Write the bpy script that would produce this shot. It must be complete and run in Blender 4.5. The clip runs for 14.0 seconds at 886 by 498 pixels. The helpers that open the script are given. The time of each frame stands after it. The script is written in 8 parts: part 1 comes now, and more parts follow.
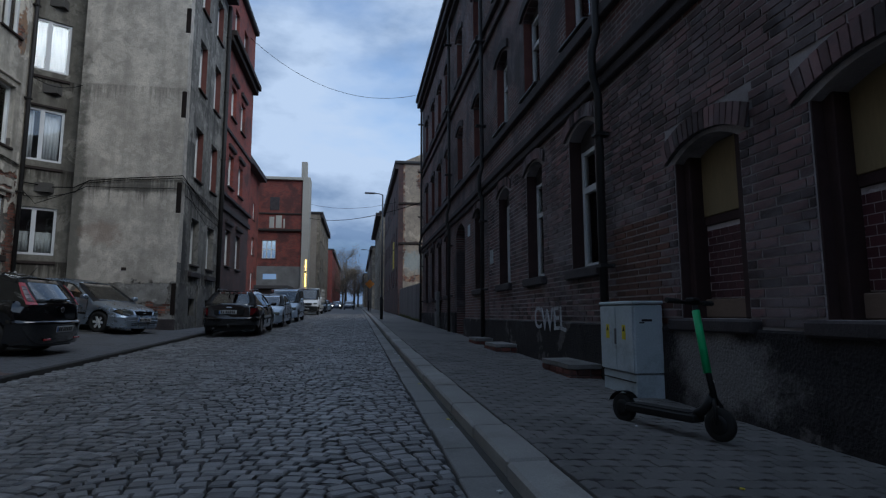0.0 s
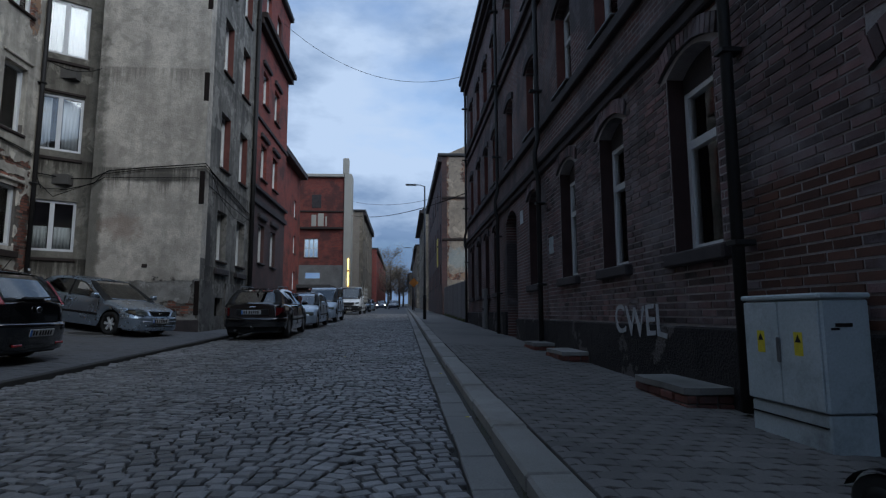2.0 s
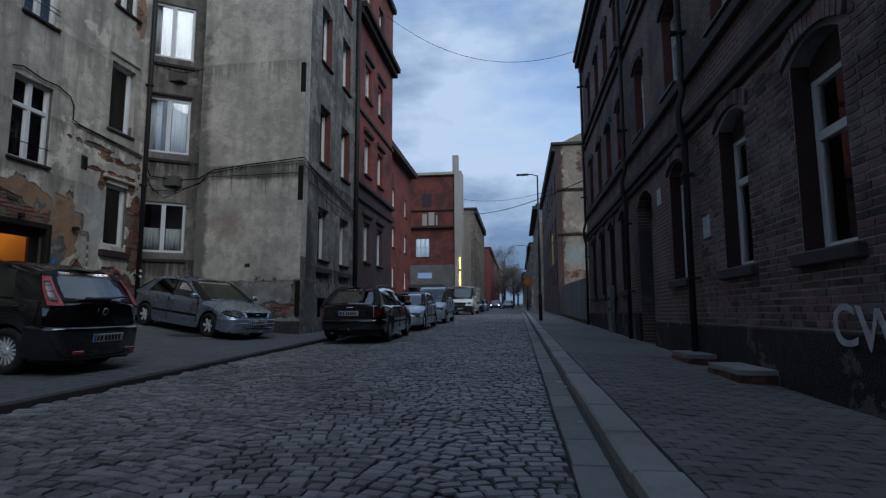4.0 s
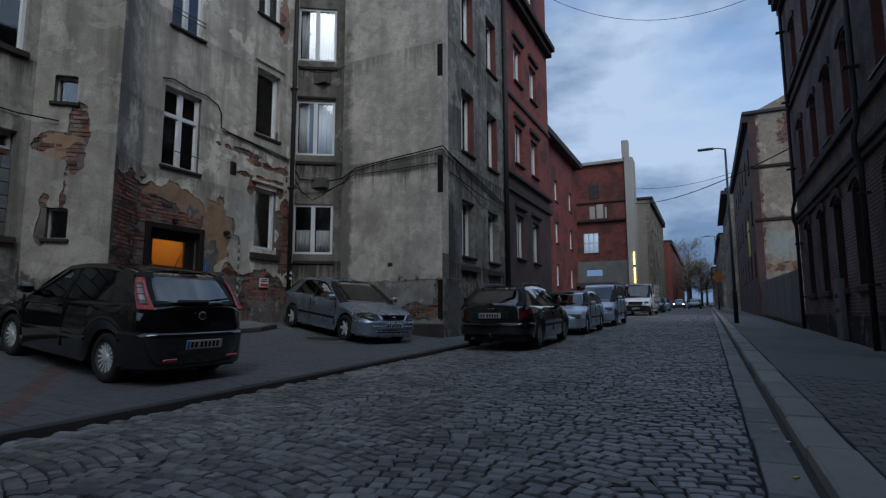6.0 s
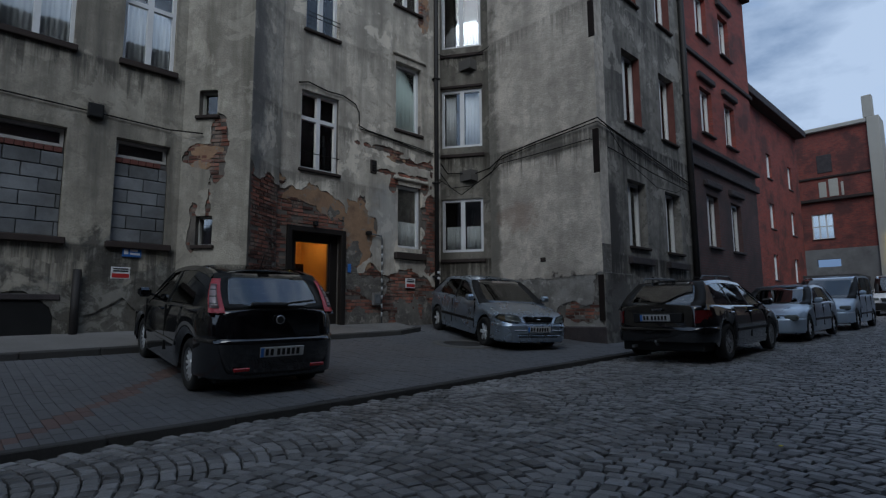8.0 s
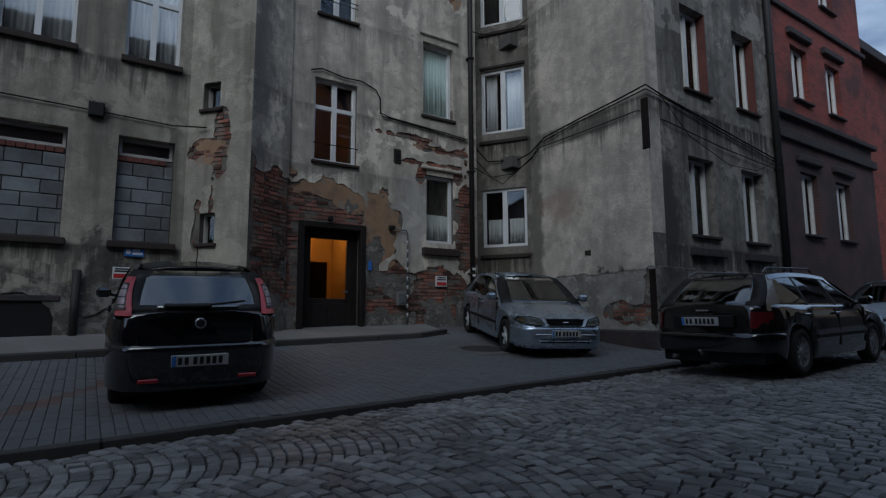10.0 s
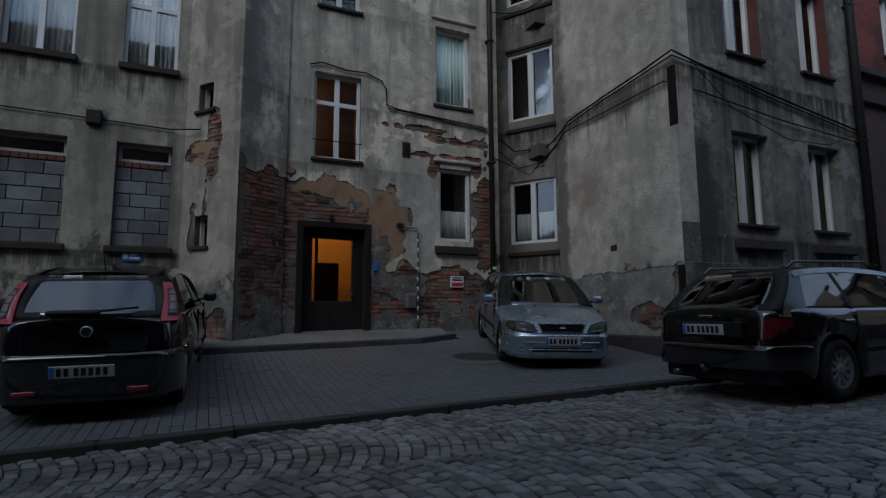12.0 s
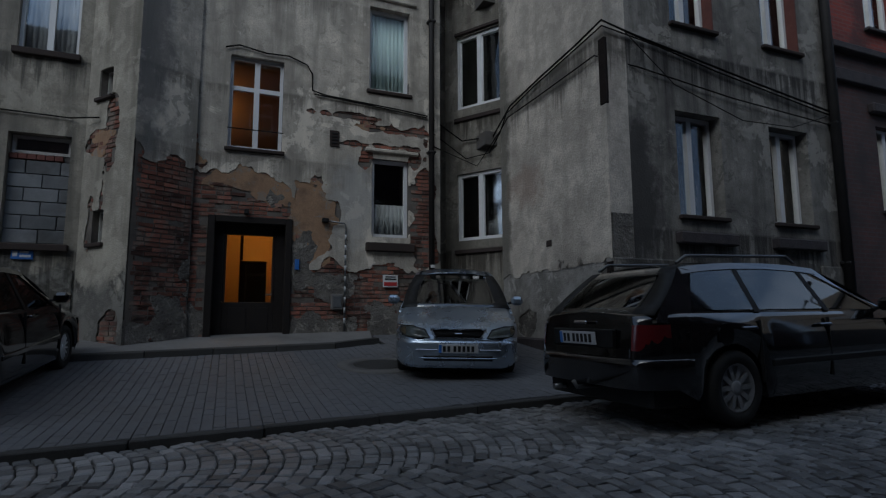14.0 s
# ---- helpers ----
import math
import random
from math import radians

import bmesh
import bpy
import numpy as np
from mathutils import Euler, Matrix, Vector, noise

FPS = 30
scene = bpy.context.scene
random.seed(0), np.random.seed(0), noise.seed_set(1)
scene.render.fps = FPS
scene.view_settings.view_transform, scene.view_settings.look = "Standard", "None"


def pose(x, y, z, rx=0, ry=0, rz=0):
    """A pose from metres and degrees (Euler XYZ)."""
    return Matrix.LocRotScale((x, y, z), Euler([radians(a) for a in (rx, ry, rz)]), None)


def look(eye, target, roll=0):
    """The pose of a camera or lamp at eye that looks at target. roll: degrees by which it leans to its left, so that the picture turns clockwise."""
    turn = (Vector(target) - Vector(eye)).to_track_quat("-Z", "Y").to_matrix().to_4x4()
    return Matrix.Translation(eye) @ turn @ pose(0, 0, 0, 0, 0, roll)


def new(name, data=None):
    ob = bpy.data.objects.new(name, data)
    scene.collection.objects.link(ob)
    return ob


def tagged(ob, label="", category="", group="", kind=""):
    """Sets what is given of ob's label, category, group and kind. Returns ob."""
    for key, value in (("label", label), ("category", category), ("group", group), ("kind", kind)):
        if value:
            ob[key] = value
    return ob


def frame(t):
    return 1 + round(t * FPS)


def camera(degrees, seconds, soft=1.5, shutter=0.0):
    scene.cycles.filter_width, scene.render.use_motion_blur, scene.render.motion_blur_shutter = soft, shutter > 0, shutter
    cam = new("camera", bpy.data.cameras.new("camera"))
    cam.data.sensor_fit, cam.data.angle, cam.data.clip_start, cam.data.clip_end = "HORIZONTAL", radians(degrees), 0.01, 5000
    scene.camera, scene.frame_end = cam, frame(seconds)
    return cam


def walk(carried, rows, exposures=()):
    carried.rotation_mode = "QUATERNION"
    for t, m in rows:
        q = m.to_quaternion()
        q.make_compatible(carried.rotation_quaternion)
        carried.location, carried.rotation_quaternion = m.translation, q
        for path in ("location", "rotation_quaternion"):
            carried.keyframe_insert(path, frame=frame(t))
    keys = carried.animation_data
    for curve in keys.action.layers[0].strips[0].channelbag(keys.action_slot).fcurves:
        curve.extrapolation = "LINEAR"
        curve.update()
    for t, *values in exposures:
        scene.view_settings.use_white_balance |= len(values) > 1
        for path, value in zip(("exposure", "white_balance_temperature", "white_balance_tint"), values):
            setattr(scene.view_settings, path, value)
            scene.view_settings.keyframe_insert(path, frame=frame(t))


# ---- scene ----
cam = camera(78.7, 14.0, 1.25)
METRES, EYE, TILT, LEAN, TURN = 13.7, 1.0, 0.0, 0.0, -9.0
ROWS = [
    (0.0, 0.0, 0.0, 0.0, 0.01, 6.83, 0.12),
    (0.5, -0.003, 0.0398, 0.002, 1.2, 6.79, 0.18),
    (1.0, -0.0058, 0.0799, 0.0022, 2.83, 6.75, 0.19),
    (1.5, -0.0058, 0.1183, 0.001, 3.26, 6.78, 0.22),
    (2.0, -0.0074, 0.1563, 0.0008, 4.82, 6.78, 0.23),
    (4.5, -0.0298, 0.3331, 0.0051, 21.01, 6.84, 0.19),
    (5.0, -0.0333, 0.369, 0.0071, 25.31, 6.83, 0.19),
    (5.5, -0.0367, 0.4056, 0.0077, 29.46, 6.82, 0.22),
    (6.0, -0.0422, 0.4392, 0.0072, 35.02, 6.85, 0.19),
    (6.5, -0.0469, 0.4711, 0.0069, 40.43, 6.89, 0.19),
    (7.0, -0.0517, 0.5051, 0.0078, 47.12, 6.92, 0.35),
    (7.5, -0.0605, 0.5394, 0.0097, 51.91, 6.86, 0.3),
    (8.0, -0.0644, 0.575, 0.0094, 55.44, 6.95, 0.34),
    (10.5, -0.0885, 0.7457, 0.012, 68.26, 6.94, 0.27),
    (11.0, -0.0922, 0.779, 0.0127, 71.34, 6.97, 0.29),
    (11.5, -0.0976, 0.8135, 0.0152, 73.66, 6.87, 0.27),
    (12.0, -0.1001, 0.8497, 0.0161, 75.21, 6.94, 0.29),
    (12.5, -0.1079, 0.8849, 0.0152, 77.02, 6.88, 0.25),
    (13.0, -0.1154, 0.9197, 0.0151, 77.72, 6.87, 0.25),
    (13.5, -0.1233, 0.9538, 0.0174, 77.96, 6.91, 0.27),
    (14.0, -0.1327, 0.9885, 0.019, 77.23, 6.91, 0.23),
]
walk(cam, [(t, pose(0, 0, EYE, TILT, LEAN, TURN) @ pose(METRES * x, METRES * y, METRES * z, 90 + pitch, roll, yaw)) for t, x, y, z, yaw, pitch, roll in ROWS],
     exposures=[(0.0, 0.12), (2.2, 0.16), (4.5, 0.08), (8.0, 0.0), (11.0, -0.08), (14.0, -0.2)])

# ---- light ----
world = bpy.data.worlds.new("dusk_sky")
scene.world = world
world.use_nodes = True
wn, wl = world.node_tree.nodes, world.node_tree.links
wn.clear()
SUN_UP, SUN_TURN = 40.0, 138.0


def wnode(kind, **kw):
    n = wn.new(kind)
    for k, v in kw.items():
        n.inputs[k].default_value = v
    return n


sky = wn.new("ShaderNodeTexSky")
sky.sky_type, sky.sun_disc = "NISHITA", False
sky.sun_elevation, sky.sun_rotation = radians(SUN_UP), radians(SUN_TURN)
sky.air_density, sky.dust_density, sky.ozone_density = 1.3, 1.0, 3.0
tc = wn.new("ShaderNodeTexCoord")
mp = wn.new("ShaderNodeMapping")
mp.inputs["Scale"].default_value = (1.0, 1.0, 2.3)
wl.new(tc.outputs["Generated"], mp.inputs["Vector"])
cl = wnode("ShaderNodeTexNoise", Scale=3.0, Detail=9.0, Roughness=0.52, Distortion=0.1)
wl.new(mp.outputs[0], cl.inputs["Vector"])
ramp = wn.new("ShaderNodeValToRGB")
ramp.color_ramp.elements[0].position, ramp.color_ramp.elements[1].position = 0.25, 0.47
wl.new(cl.outputs["Fac"], ramp.inputs["Fac"])
shade = wnode("ShaderNodeTexNoise", Scale=2.4, Detail=8.0, Roughness=0.55)
wl.new(mp.outputs[0], shade.inputs["Vector"])
tone = wn.new("ShaderNodeValToRGB")
tone.color_ramp.elements[0].position, tone.color_ramp.elements[1].position = 0.42, 0.57
tone.color_ramp.elements[0].color, tone.color_ramp.elements[1].color = (1.75, 2.75, 4.55, 1), (4.6, 5.95, 8.1, 1)
wl.new(shade.outputs["Fac"], tone.inputs["Fac"])
mixs = wn.new("ShaderNodeMix")
mixs.data_type = "RGBA"
wl.new(ramp.outputs["Color"], mixs.inputs["Factor"])
tint = wn.new("ShaderNodeMix")
tint.data_type, tint.blend_type = "RGBA", "MULTIPLY"
tint.inputs["Factor"].default_value = 1.0
tint.inputs["B"].default_value = (1.5, 1.6, 1.75, 1)
wl.new(sky.outputs[0], tint.inputs["A"])
wl.new(tint.outputs["Result"], mixs.inputs["A"])
wl.new(tone.outputs["Color"], mixs.inputs["B"])
# a bank of blue-grey cloud along the horizon
sep = wn.new("ShaderNodeSeparateXYZ")
wl.new(tc.outputs["Generated"], sep.inputs[0])
edge_n = wnode("ShaderNodeTexNoise", Scale=5.0, Detail=6.0, Roughness=0.55)
wl.new(mp.outputs[0], edge_n.inputs["Vector"])
lift = wn.new("ShaderNodeMath")
lift.operation = "MULTIPLY_ADD"
wl.new(edge_n.outputs["Fac"], lift.inputs[0])
lift.inputs[1].default_value = 0.09
wl.new(sep.outputs["Z"], lift.inputs[2])
bank = wn.new("ShaderNodeMapRange")
bank.interpolation_type = "SMOOTHSTEP"
for k_, v_ in (("From Min", 0.2), ("From Max", 0.145), ("To Min", 0.0), ("To Max", 0.85)):
    bank.inputs[k_].default_value = v_
wl.new(lift.outputs[0], bank.inputs["Value"])
mixb = wn.new("ShaderNodeMix")
mixb.data_type = "RGBA"
mixb.inputs["B"].default_value = (1.05, 1.85, 3.4, 1)
wl.new(bank.outputs[0], mixb.inputs["Factor"])
wl.new(mixs.outputs["Result"], mixb.inputs["A"])
bg = wnode("ShaderNodeBackground", Strength=0.1)
wl.new(mixb.outputs["Result"], bg.inputs["Color"])
wl.new(bg.outputs[0], wn.new("ShaderNodeOutputWorld").inputs["Surface"])

sun_data = bpy.data.lights.new("sun", "SUN")
sun_data.energy, sun_data.angle, sun_data.color = 1.3, radians(45), (0.91, 0.965, 1.0)
sun = new("sun", sun_data)
sun.matrix_world = look((0, 0, 60), (-60 * math.sin(radians(SUN_TURN)), -60 * math.cos(radians(SUN_TURN)), 60 - 60 * math.tan(radians(SUN_UP))))

# ---- materials ----


def nodes_of(name):
    m = bpy.data.materials.new(name)
    m.use_nodes = True
    nt = m.node_tree
    return m, nt.nodes, nt.links, nt.nodes["Principled BSDF"]


def add(nodes, kind, **kw):
    n = nodes.new(kind)
    for k, v in kw.items():
        n.inputs[k.replace("_", " ")].default_value = v
    return n


def c4(c):
    return (*c, 1.0)


def mixcol(nodes, links, fac, a, b, mode="MIX"):
    n = nodes.new("ShaderNodeMix")
    n.data_type, n.blend_type = "RGBA", mode
    for sock, v in (("Factor", fac), ("A", a), ("B", b)):
        if hasattr(v, "links"):
            links.new(v, n.inputs[sock])
        elif sock == "Factor":
            n.inputs[sock].default_value = v
        else:
            n.inputs[sock].default_value = c4(v)
    return n.outputs["Result"]


def ramped(nodes, links, src, lo, hi, a=0.0, b=1.0):
    n = nodes.new("ShaderNodeMapRange")
    n.inputs["From Min"].default_value, n.inputs["From Max"].default_value = lo, hi
    n.inputs["To Min"].default_value, n.inputs["To Max"].default_value = a, b
    links.new(src, n.inputs["Value"])
    return n.outputs[0]


def bump(nodes, links, p, src, strength, dist=0.02, normal=None):
    n = add(nodes, "ShaderNodeBump", Strength=strength, Distance=dist)
    links.new(src, n.inputs["Height"])
    if normal is not None:
        links.new(normal, n.inputs["Normal"])
    links.new(n.outputs[0], p.inputs["Normal"])
    return n.outputs[0]


def surface(name, a, b, rough=0.8, scale=3.0, fine=60.0, bumps=0.3, dist=0.01, metal=0.0, vary=0.0, island=False, dirt=None, stretch=(1, 1, 1), coat=0.0, spec=0.5):
    """A worn surface: two colours mixed at two scales, relief, and where wanted a variation from piece to piece."""
    m, N, L, p = nodes_of(name)
    tcn = N.new("ShaderNodeTexCoord")
    mpn = N.new("ShaderNodeMapping")
    mpn.inputs["Scale"].default_value = stretch
    L.new(tcn.outputs["Object"], mpn.inputs["Vector"])
    n1 = add(N, "ShaderNodeTexNoise", Scale=scale, Detail=6.0, Roughness=0.6)
    n2 = add(N, "ShaderNodeTexNoise", Scale=fine, Detail=3.0, Roughness=0.6)
    L.new(mpn.outputs[0], n1.inputs["Vector"])
    L.new(mpn.outputs[0], n2.inputs["Vector"])
    col = mixcol(N, L, ramped(N, L, n1.outputs["Fac"], 0.3, 0.7), a, b)
    col = mixcol(N, L, ramped(N, L, n2.outputs["Fac"], 0.3, 0.7, 0.0, 0.45), col, tuple(v * 0.55 for v in a))
    if dirt:
        n3 = add(N, "ShaderNodeTexNoise", Scale=scale * 0.45, Detail=8.0, Roughness=0.7)
        L.new(mpn.outputs[0], n3.inputs["Vector"])
        col = mixcol(N, L, ramped(N, L, n3.outputs["Fac"], 0.5, 0.68, 0.0, 0.85), col, dirt)
    if vary:
        if island:
            r = N.new("ShaderNodeNewGeometry").outputs["Random Per Island"]
        else:
            r = N.new("ShaderNodeObjectInfo").outputs["Random"]
        hsv = N.new("ShaderNodeHueSaturation")
        L.new(col, hsv.inputs["Color"])
        L.new(ramped(N, L, r, 0, 1, 1 - vary, 1 + vary), hsv.inputs["Value"])
        col = hsv.outputs[0]
    L.new(col, p.inputs["Base Color"])
    L.new(ramped(N, L, n1.outputs["Fac"], 0.2, 0.8, rough - 0.1, min(1, rough + 0.1)), p.inputs["Roughness"])
    p.inputs["Metallic"].default_value = metal
    p.inputs["Specular IOR Level"].default_value = spec
    p.inputs["Coat Weight"].default_value = coat
    if bumps:
        bump(N, L, p, n2.outputs["Fac"], bumps, dist)
    return m


def bloom(m, colour, scale, lo, hi, amount):
    """Pale salts and smears of mortar that lie over a surface in ragged patches."""
    N, L = m.node_tree.nodes, m.node_tree.links
    p = N["Principled BSDF"]
    under = p.inputs["Base Color"].links[0].from_socket
    geo = N.new("ShaderNodeNewGeometry")
    nz = add(N, "ShaderNodeTexNoise", Scale=scale, Detail=9.0, Roughness=0.68, Distortion=0.6)
    L.new(geo.outputs["Position"], nz.inputs["Vector"])
    L.new(mixcol(N, L, ramped(N, L, nz.outputs["Fac"], lo, hi, 0.0, amount), under, colour), p.inputs["Base Color"])
    return m


def wall_uv(N, L, axis):
    """(along the wall, up, 0) for a wall that runs along y (axis 'x') or along x (axis 'y')."""
    tcn = N.new("ShaderNodeTexCoord")
    sp = N.new("ShaderNodeSeparateXYZ")
    cb = N.new("ShaderNodeCombineXYZ")
    L.new(tcn.outputs["Object"], sp.inputs[0])
    L.new(sp.outputs["Y" if axis == "x" else "X"], cb.inputs["X"])
    L.new(sp.outputs["Z"], cb.inputs["Y"])
    return tcn.outputs["Object"], cb.outputs[0], sp


def brick_nodes(N, L, uv, c1, c2, mortar, size=0.26, row=0.08, gap=0.012):
    b = add(N, "ShaderNodeTexBrick", Scale=1.0, Mortar_Size=gap, Mortar_Smooth=0.2, Bias=0.0, Brick_Width=size, Row_Height=row)
    b.inputs["Color1"].default_value, b.inputs["Color2"].default_value, b.inputs["Mortar"].default_value = c4(c1), c4(c2), c4(mortar)
    L.new(uv, b.inputs["Vector"])
    return b


def brickwork(name, c1, c2, mortar, soot, soot_lo=0.42, soot_hi=0.62, axis="x", rough=0.85, amount=0.9):
    m, N, L, p = nodes_of(name)
    obj, uv, sp = wall_uv(N, L, axis)
    b = brick_nodes(N, L, uv, c1, c2, mortar)
    n1 = add(N, "ShaderNodeTexNoise", Scale=0.7, Detail=8.0, Roughness=0.65)
    n2 = add(N, "ShaderNodeTexNoise", Scale=40.0, Detail=3.0)
    L.new(obj, n1.inputs["Vector"])
    L.new(obj, n2.inputs["Vector"])
    col = mixcol(N, L, ramped(N, L, n2.outputs["Fac"], 0.3, 0.7, 0.0, 0.5), b.outputs["Color"], tuple(v * 0.5 for v in c1))
    col = mixcol(N, L, ramped(N, L, n1.outputs["Fac"], soot_lo, soot_hi, 0.0, amount), col, soot)
    L.new(col, p.inputs["Base Color"])
    p.inputs["Roughness"].default_value = rough
    nrm = bump(N, L, p, b.outputs["Fac"], -0.6, 0.012)
    bump(N, L, p, n2.outputs["Fac"], 0.3, 0.006, nrm)
    return m


def plaster(name, a, b, stain, axis="x", patches=(), grey=(), grain=0.6, streak=0.8, flake=0.6, flake_c=None, damp=None, drips=()):
    """Old render with stains and streaks; where it has fallen off, in patches (along, up, half width, half height), bricks show."""
    m, N, L, p = nodes_of(name)
    obj, uv, sp = wall_uv(N, L, axis)
    n1 = add(N, "ShaderNodeTexNoise", Scale=0.8, Detail=9.0, Roughness=0.65)
    n2 = add(N, "ShaderNodeTexNoise", Scale=35.0, Detail=4.0)
    n4 = add(N, "ShaderNodeTexNoise", Scale=5.0, Detail=5.0)
    for n in (n1, n2, n4):
        L.new(obj, n.inputs["Vector"])
    ms = N.new("ShaderNodeMapping")
    ms.inputs["Scale"].default_value = (1.6, 1.6, 0.16)
    L.new(obj, ms.inputs["Vector"])
    n3 = add(N, "ShaderNodeTexNoise", Scale=1.5, Detail=6.0, Roughness=0.6)
    L.new(ms.outputs[0], n3.inputs["Vector"])
    col = mixcol(N, L, ramped(N, L, n1.outputs["Fac"], 0.38, 0.62), tuple(v * 1.12 for v in a), tuple(v * 0.85 for v in b))
    col = mixcol(N, L, ramped(N, L, n4.outputs["Fac"], 0.4, 0.7, 0.0, 0.55), col, tuple(v * 0.6 for v in b))
    col = mixcol(N, L, ramped(N, L, n3.outputs["Fac"], 0.46, 0.66, 0.0, streak), col, stain)
    col = mixcol(N, L, ramped(N, L, n2.outputs["Fac"], 0.4, 0.66, 0.0, 0.4), col, tuple(v * 0.5 for v in a))

    fl = add(N, "ShaderNodeTexNoise", Scale=1.15, Detail=10.0, Roughness=0.62, Distortion=0.4)
    fl2 = add(N, "ShaderNodeTexNoise", Scale=3.1, Detail=9.0, Roughness=0.7, Distortion=0.8)
    L.new(obj, fl.inputs["Vector"])
    L.new(obj, fl2.inputs["Vector"])
    col = mixcol(N, L, ramped(N, L, fl.outputs["Fac"], 0.56, 0.585, 0.0, flake), col, flake_c or tuple(v * 1.28 for v in a))
    col = mixcol(N, L, ramped(N, L, fl2.outputs["Fac"], 0.56, 0.6, 0.0, flake), col, tuple(v * 0.5 for v in b))
    wob = add(N, "ShaderNodeTexNoise", Scale=2.3, Detail=8.0, Roughness=0.7)
    L.new(obj, wob.inputs["Vector"])

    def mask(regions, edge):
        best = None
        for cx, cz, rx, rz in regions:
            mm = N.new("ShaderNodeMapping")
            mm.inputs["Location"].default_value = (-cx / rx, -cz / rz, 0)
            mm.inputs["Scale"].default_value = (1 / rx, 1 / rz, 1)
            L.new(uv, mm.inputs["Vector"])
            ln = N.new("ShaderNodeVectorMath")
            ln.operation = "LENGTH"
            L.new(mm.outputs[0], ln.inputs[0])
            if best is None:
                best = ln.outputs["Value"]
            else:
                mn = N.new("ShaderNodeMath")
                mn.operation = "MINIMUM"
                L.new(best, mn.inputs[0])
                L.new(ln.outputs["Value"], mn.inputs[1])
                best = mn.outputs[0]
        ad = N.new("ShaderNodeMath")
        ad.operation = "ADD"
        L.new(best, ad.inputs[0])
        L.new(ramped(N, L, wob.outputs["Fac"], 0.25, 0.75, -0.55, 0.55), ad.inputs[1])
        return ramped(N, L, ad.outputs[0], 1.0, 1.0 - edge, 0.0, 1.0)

    if damp:
        # rising damp: a ragged upper edge, blistered skin in dark and pale scabs
        top, dark_c, pale_c, amt = damp
        ad = N.new("ShaderNodeMath")
        ad.operation = "ADD"
        L.new(sp.outputs["Z"], ad.inputs[0])
        L.new(ramped(N, L, fl.outputs["Fac"], 0.3, 0.7, -0.9, 0.9), ad.inputs[1])
        f = ramped(N, L, ad.outputs[0], top + 0.12, top - 0.12, 0.0, amt)
        fl3 = add(N, "ShaderNodeTexNoise", Scale=2.2, Detail=10.0, Roughness=0.66, Distortion=0.5)
        L.new(obj, fl3.inputs["Vector"])
        scab = mixcol(N, L, ramped(N, L, fl3.outputs["Fac"], 0.47, 0.54), dark_c, pale_c)
        scab = mixcol(N, L, ramped(N, L, fl2.outputs["Fac"], 0.52, 0.56, 0.0, 0.7), scab, tuple(v * 0.6 for v in dark_c))
        col = mixcol(N, L, f, col, scab)
    if drips:
        # dark runs below ledges and cables: long thin streaks that end raggedly
        md = N.new("ShaderNodeMapping")
        md.inputs["Scale"].default_value = (5.0, 5.0, 0.22)
        L.new(obj, md.inputs["Vector"])
        nd = add(N, "ShaderNodeTexNoise", Scale=1.4, Detail=7.0, Roughness=0.7)
        L.new(md.outputs[0], nd.inputs["Vector"])
        for z_top, length, amt in drips:
            sub = N.new("ShaderNodeMath")
            sub.operation = "MULTIPLY_ADD"
            L.new(ramped(N, L, sp.outputs["Z"], z_top, z_top - length, 0.0, 1.0), sub.inputs[0])
            sub.inputs[1].default_value = -0.3
            L.new(nd.outputs["Fac"], sub.inputs[2])
            run = ramped(N, L, sub.outputs[0], 0.36, 0.5, 0.0, amt)
            under = ramped(N, L, sp.outputs["Z"], z_top + 0.03, z_top - 0.02, 0.0, 1.0)
            both = N.new("ShaderNodeMath")
            both.operation = "MULTIPLY"
            L.new(run, both.inputs[0])
            L.new(under, both.inputs[1])
            col = mixcol(N, L, both.outputs[0], col, tuple(v * 0.55 for v in stain))
    # grey: soft-edged ovals mixed towards a given tone
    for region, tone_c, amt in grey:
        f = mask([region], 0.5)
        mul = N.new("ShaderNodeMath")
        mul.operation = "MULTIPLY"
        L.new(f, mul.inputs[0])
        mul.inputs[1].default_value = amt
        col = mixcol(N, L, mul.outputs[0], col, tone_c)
    height = n2.outputs["Fac"]
    if patches:
        br = brick_nodes(N, L, uv, (0.36, 0.11, 0.06), (0.12, 0.05, 0.04), (0.24, 0.2, 0.165))
        bc = mixcol(N, L, ramped(N, L, n4.outputs["Fac"], 0.35, 0.6, 0.0, 0.8), br.outputs["Color"], (0.075, 0.05, 0.042))
        bc = mixcol(N, L, ramped(N, L, fl.outputs["Fac"], 0.5, 0.53, 0.0, 0.85), bc, (0.36, 0.23, 0.15))
        bc = mixcol(N, L, ramped(N, L, fl2.outputs["Fac"], 0.53, 0.56, 0.0, 0.7), bc, (0.2, 0.185, 0.165))
        f = mask(patches, 0.04)
        col = mixcol(N, L, f, col, bc)
        rim = N.new("ShaderNodeMath")
        rim.operation = "MULTIPLY_ADD"
        L.new(f, rim.inputs[0])
        rim.inputs[1].default_value = -1.6
        L.new(n2.outputs["Fac"], rim.inputs[2])
        bm2 = N.new("ShaderNodeMath")
        bm2.operation = "MULTIPLY"
        L.new(br.outputs["Fac"], bm2.inputs[0])
        L.new(f, bm2.inputs[1])
        sb = N.new("ShaderNodeMath")
        sb.operation = "SUBTRACT"
        L.new(rim.outputs[0], sb.inputs[0])
        L.new(bm2.outputs[0], sb.inputs[1])
        height = sb.outputs[0]
    L.new(col, p.inputs["Base Color"])
    p.inputs["Roughness"].default_value = 0.9
